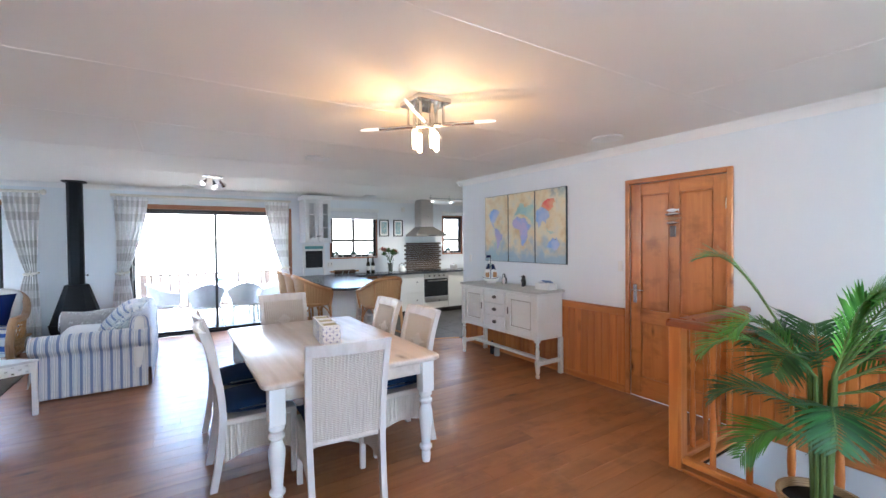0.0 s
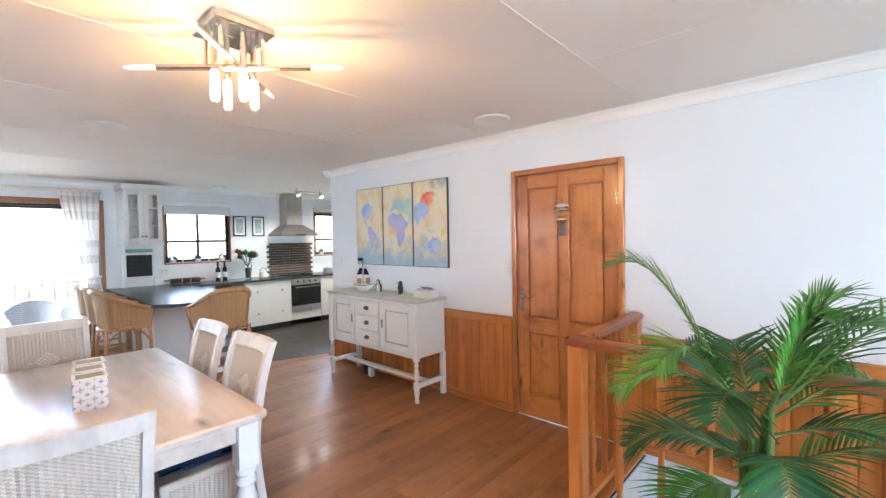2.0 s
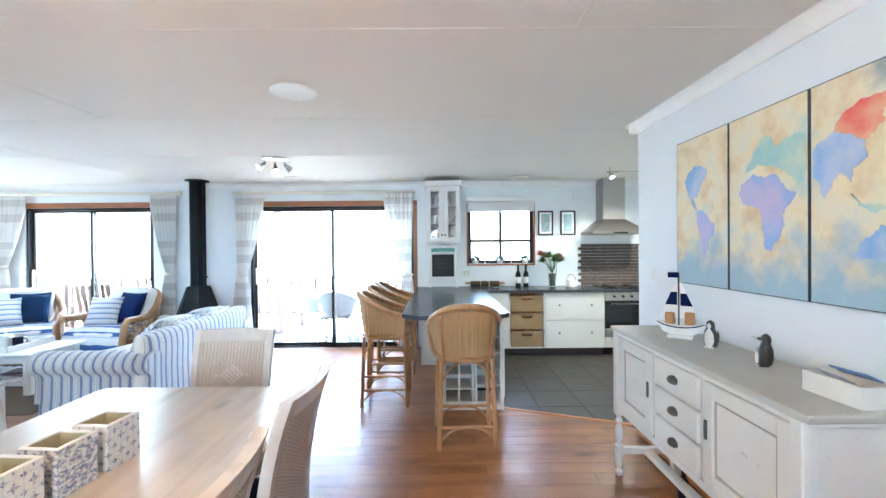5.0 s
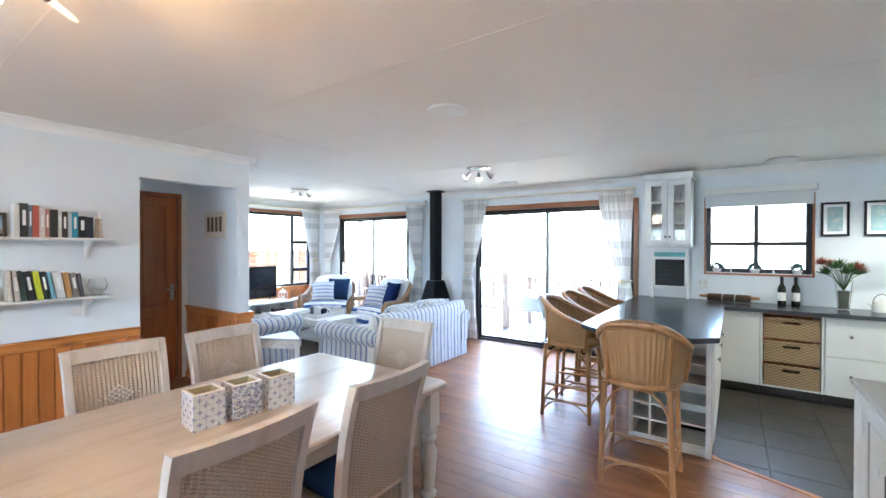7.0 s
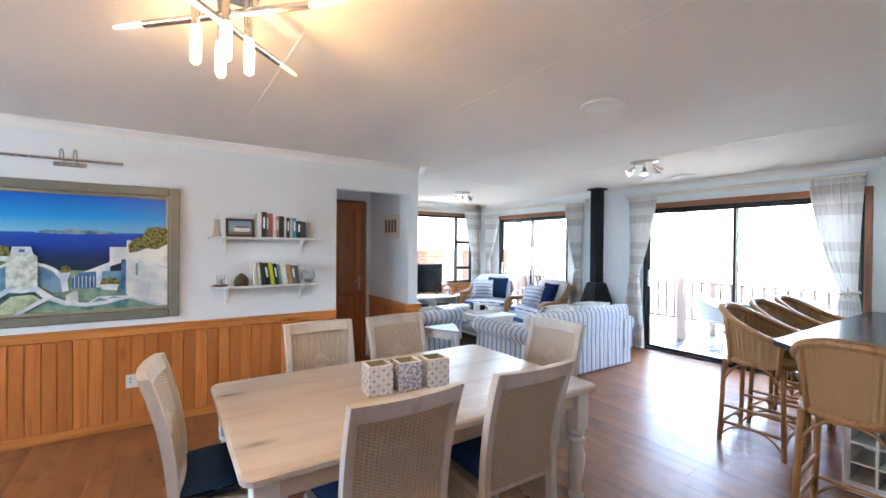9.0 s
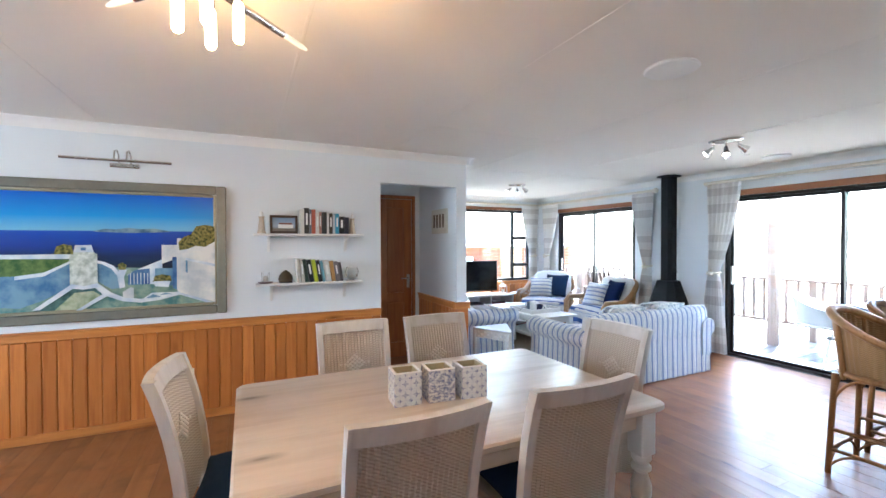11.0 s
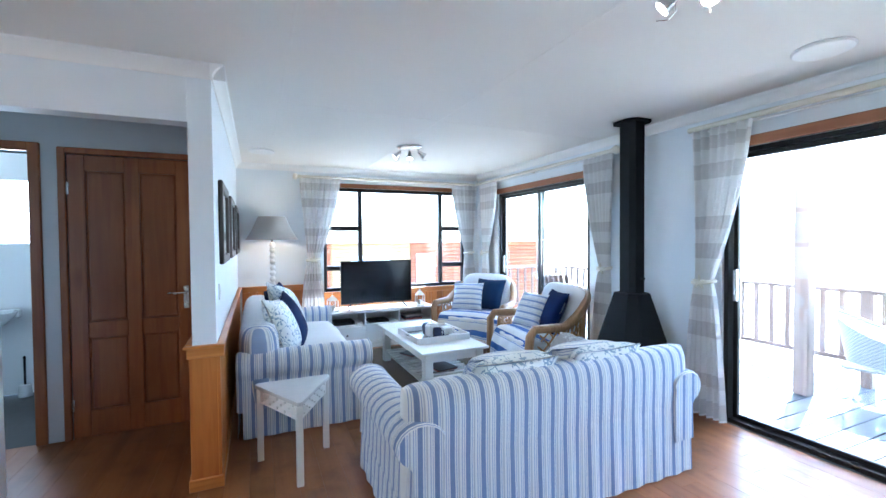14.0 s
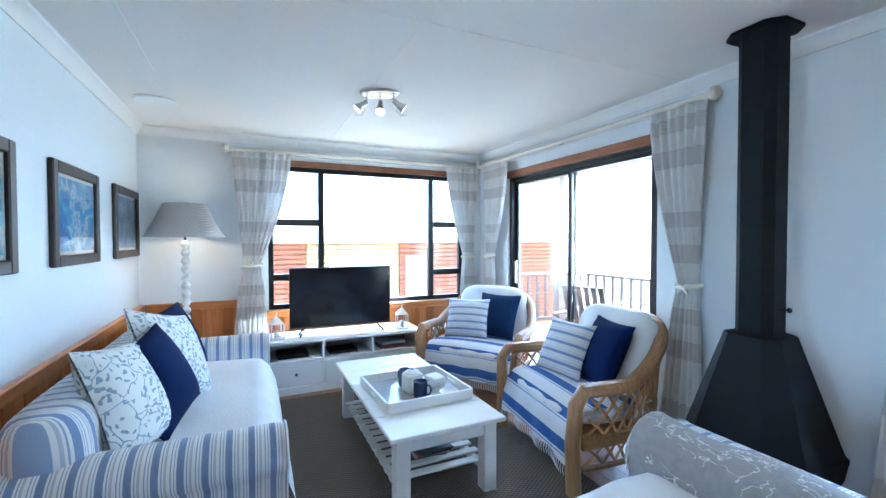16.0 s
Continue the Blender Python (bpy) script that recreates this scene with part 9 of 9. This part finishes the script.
bp = thing("succulent_bowl", "low bowl of blue-green succulents on the deck table", "plant", pose(1.12, 9.76, 0.7))
part("bowl", Shape().lathe([(0.08, 0), (0.12, 0.02), (0.16, 0.09), (0.15, 0.09), (0.1, 0.03)], 22), WHITE, bp)
rr = random.Random(9)
s = Shape()
for k in range(60):
    d = Vector((rr.gauss(0, 1), rr.gauss(0, 1), abs(rr.gauss(0, 0.8)) + 0.2)).normalized()
    s.lathe([(0.004, 0), (0.016, 0.03), (0.002, 0.08)], 5, Matrix.Translation((d.x * 0.1, d.y * 0.1, 0.06 + 0.03 * d.z)) @ d.to_track_quat("Z", "Y").to_matrix().to_4x4())
part("succulents", s, plain("succulent_green", (0.12, 0.24, 0.2), 0.5, vary=0.4), bp)
# lounge chairs of timber slats west of the flue, seen past the corner door
for x, a in ((-3.3, 20), (-1.9, -15)):
    l = thing("deck_lounger", "weathered grey timber slat chair on the deck", "chair", pose(x, 9.5, -0.03, 0, 0, a), "slat chairs on the deck")
    for k in range(6):
        part("slat", Shape().box(-0.25 + k * 0.085, -0.01, 0.4, -0.19 + k * 0.085, 0.01, 1.0, 0.003, Matrix.Rotation(radians(18), 4, "X")), RAILING_Z, l)
    part("seat", Shape().box(-0.25, -0.45, 0.38, 0.25, 0.0, 0.41, 0.004), RAILING_Z, l)
    for sx in (-1, 1):
        part("leg", Shape().box(sx * 0.23 - 0.02, -0.43, 0, sx * 0.23 + 0.02, -0.39, 0.62, 0.003), RAILING_Z, l)
        part("leg", Shape().box(sx * 0.23 - 0.02, 0.0, 0, sx * 0.23 + 0.02, 0.04, 0.45, 0.003), RAILING_Z, l)
        part("armrest", Shape().box(sx * 0.25 - 0.03, -0.45, 0.62, sx * 0.25 + 0.03, 0.12, 0.645, 0.004), RAILING_Z, l)


def neighbour():
    """A low timber-clad house across the way: log siding, panels, window and door."""
    h = thing("neighbour_house", "neighbouring house clad in horizontal orange and pale timber", "house")
    x = -10.5
    red = wood("orange_log_siding", (0.27, 0.085, 0.035), (0.18, 0.055, 0.022), "y", 0.6, 0, 8, 0, 0.3)
    pale = wood("pale_log_siding", (0.38, 0.27, 0.13), (0.30, 0.20, 0.10), "y", 0.6, 0, 8, 0, 0.25)
    part("wall", Shape().box(x - 4, 2.5, -4.0, x - 0.06, 15.3, 1.36), pale, h)
    for y0, y1, mat in ((2.5, 6.1, red), (6.1, 7.15, red), (7.15, 9.55, pale), (9.55, 11.6, red), (11.6, 12.6, pale), (12.6, 15.3, red)):
        z = -1.2
        while z < 1.36:
            part("siding_board", Shape().box(x - 0.06, y0 + 0.01, z, x - 0.01, y1 - 0.01, z + 0.115, 0.02), mat, h)
            z += 0.12
    part("roof", Shape().box(x - 4.3, 2.1, 1.36, x + 0.3, 15.7, 1.44, 0.01), WHITE, h, "flat pale roof edge")
    for y0, y1, z0, z1, n in ((7.7, 8.9, 0.35, 0.98, "window"), (9.75, 10.35, -1.2, 1.0, "door")):
        w = part(n, Shape().box(x - 0.01, y0, z0, x + 0.03, y1, z1, 0.004), WHITE, h, "white framed " + n)
        # opaque pane; the reflected sky is put in as a pale blue colour
        part("pane", Shape().box(x + 0.03, y0 + 0.07, z0 + 0.07, x + 0.036, y1 - 0.07, z1 - 0.07), plain("sky_toned_pane", (0.55, 0.62, 0.68), 0.1, bump=0), w)


neighbour()

# ---- floor boards and tiles, piece by piece ----
floor = thing("floor", "varnished knotty pine floor boards with a soft gloss", "floor", kind="structure")
BW = 0.135
near, far = [], []
y = SOUTH
while y < NORTH:
    y1 = min(y + BW, NORTH)
    spans = [(LWEST if y1 > PICT else WEST if y1 < 2.0 or y > 4.75 else -2.1, EAST)]
    if y < STAIR[3]:
        spans = [(WEST, STAIR[0])]
    for x0, x1 in spans:
        if y1 > RETURN - 0.1:
            x1 = min(EAST, 3.1 + (6.12 - y) / 0.38) if y < 6.12 else 2.62
        x = x0
        while x < x1 - 0.01:
            e = min(x1, x + random.uniform(1.6, 3.2))
            if x1 - e < 0.4:
                e = x1
            (near if -0.9 < x + 0.8 and y > 0.5 and y < 7.5 else far).append((x, e, y, y1))
            x = e
    y = y1


def board(x0, x1, y0, y1, s=None):
    """One floor board; next to the tiles its end is cut along their slanted edge."""
    s = s or Shape()
    g = 0.0005
    if x1 > 3.1 and RETURN - 0.1 < y1 < 6.3 and y1 > 6.12 - 0.38 * (x1 - 3.1):
        e0, e1 = min(x1, 3.1 + max(0.0, (6.12 - y0) / 0.38)), min(x1, 3.1 + max(0.0, (6.12 - y1) / 0.38))
        return s.prism([(x0 + g, y0 + g), (e0, y0 + g), (max(e1, x0 + 0.01), y1 - g), (x0 + g, y1 - g)], -0.02, 0)
    return s.box(x0 + g, y0 + g, -0.02, x1 - g, y1 - g, 0, 0.0008)


for x0, x1, y0, y1 in near[:300]:
    part("floor_board", board(x0, x1, y0, y1), FLOOR, floor)
s = Shape()
for x0, x1, y0, y1 in far + near[300:]:
    board(x0, x1, y0, y1, s)
tagged(part("floor_boards", s, FLOOR, floor), kind="stuff")

tiles = thing("floor_kitchen", "dark grey slate kitchen floor tiles with thin joints", "floor", kind="structure")
TS = 0.42
i = 0
while 2.62 + i * TS < KEAST:
    j = 0
    while 5.3 + j * TS < NORTH:
        x0, y0 = 2.62 + i * TS, 5.3 + j * TS
        x1, y1 = min(x0 + TS, KEAST) - 0.002, min(y0 + TS, NORTH) - 0.002
        poly = [(x0 + 0.002, y0 + 0.002), (x1, y0 + 0.002), (x1, y1), (x0 + 0.002, y1)]
        lo = lambda px: max(6.13 if px < 3.1 else 6.13 - 0.38 * (px - 3.1), RETURN + 0.004 if px > EAST else 0)
        if y1 > lo(x1):
            if y0 < lo(x0):
                poly = [(x0 + 0.002, min(y1 - 0.01, lo(x0))), (x1, max(y0 + 0.004, min(y1 - 0.01, lo(x1)))), (x1, y1), (x0 + 0.002, y1)]
            part("tile", Shape().prism(poly, -0.02, -0.002), SLATE, tiles)
        j += 1
    i += 1
part("threshold_strip", Shape().box(0, -0.02, -0.018, 1.13, 0.02, 0.006, 0.003), PINE_X, tiles, "pale wooden edge strip", m=pose(3.09, 6.125, 0, 0, 0, -20.8))

deck = thing("deck", "grey weathered timber deck boards", "deck", kind="structure")
board = Shape().box(0.004, NORTH + T + 0.005, -0.07, 0.156, 10.72, -0.03, 0.004).mesh("deck_board", DECK)
for k in range(76):
    part("deck_board", board, None, deck, m=pose(-5.12 + k * 0.16, 0, 0))
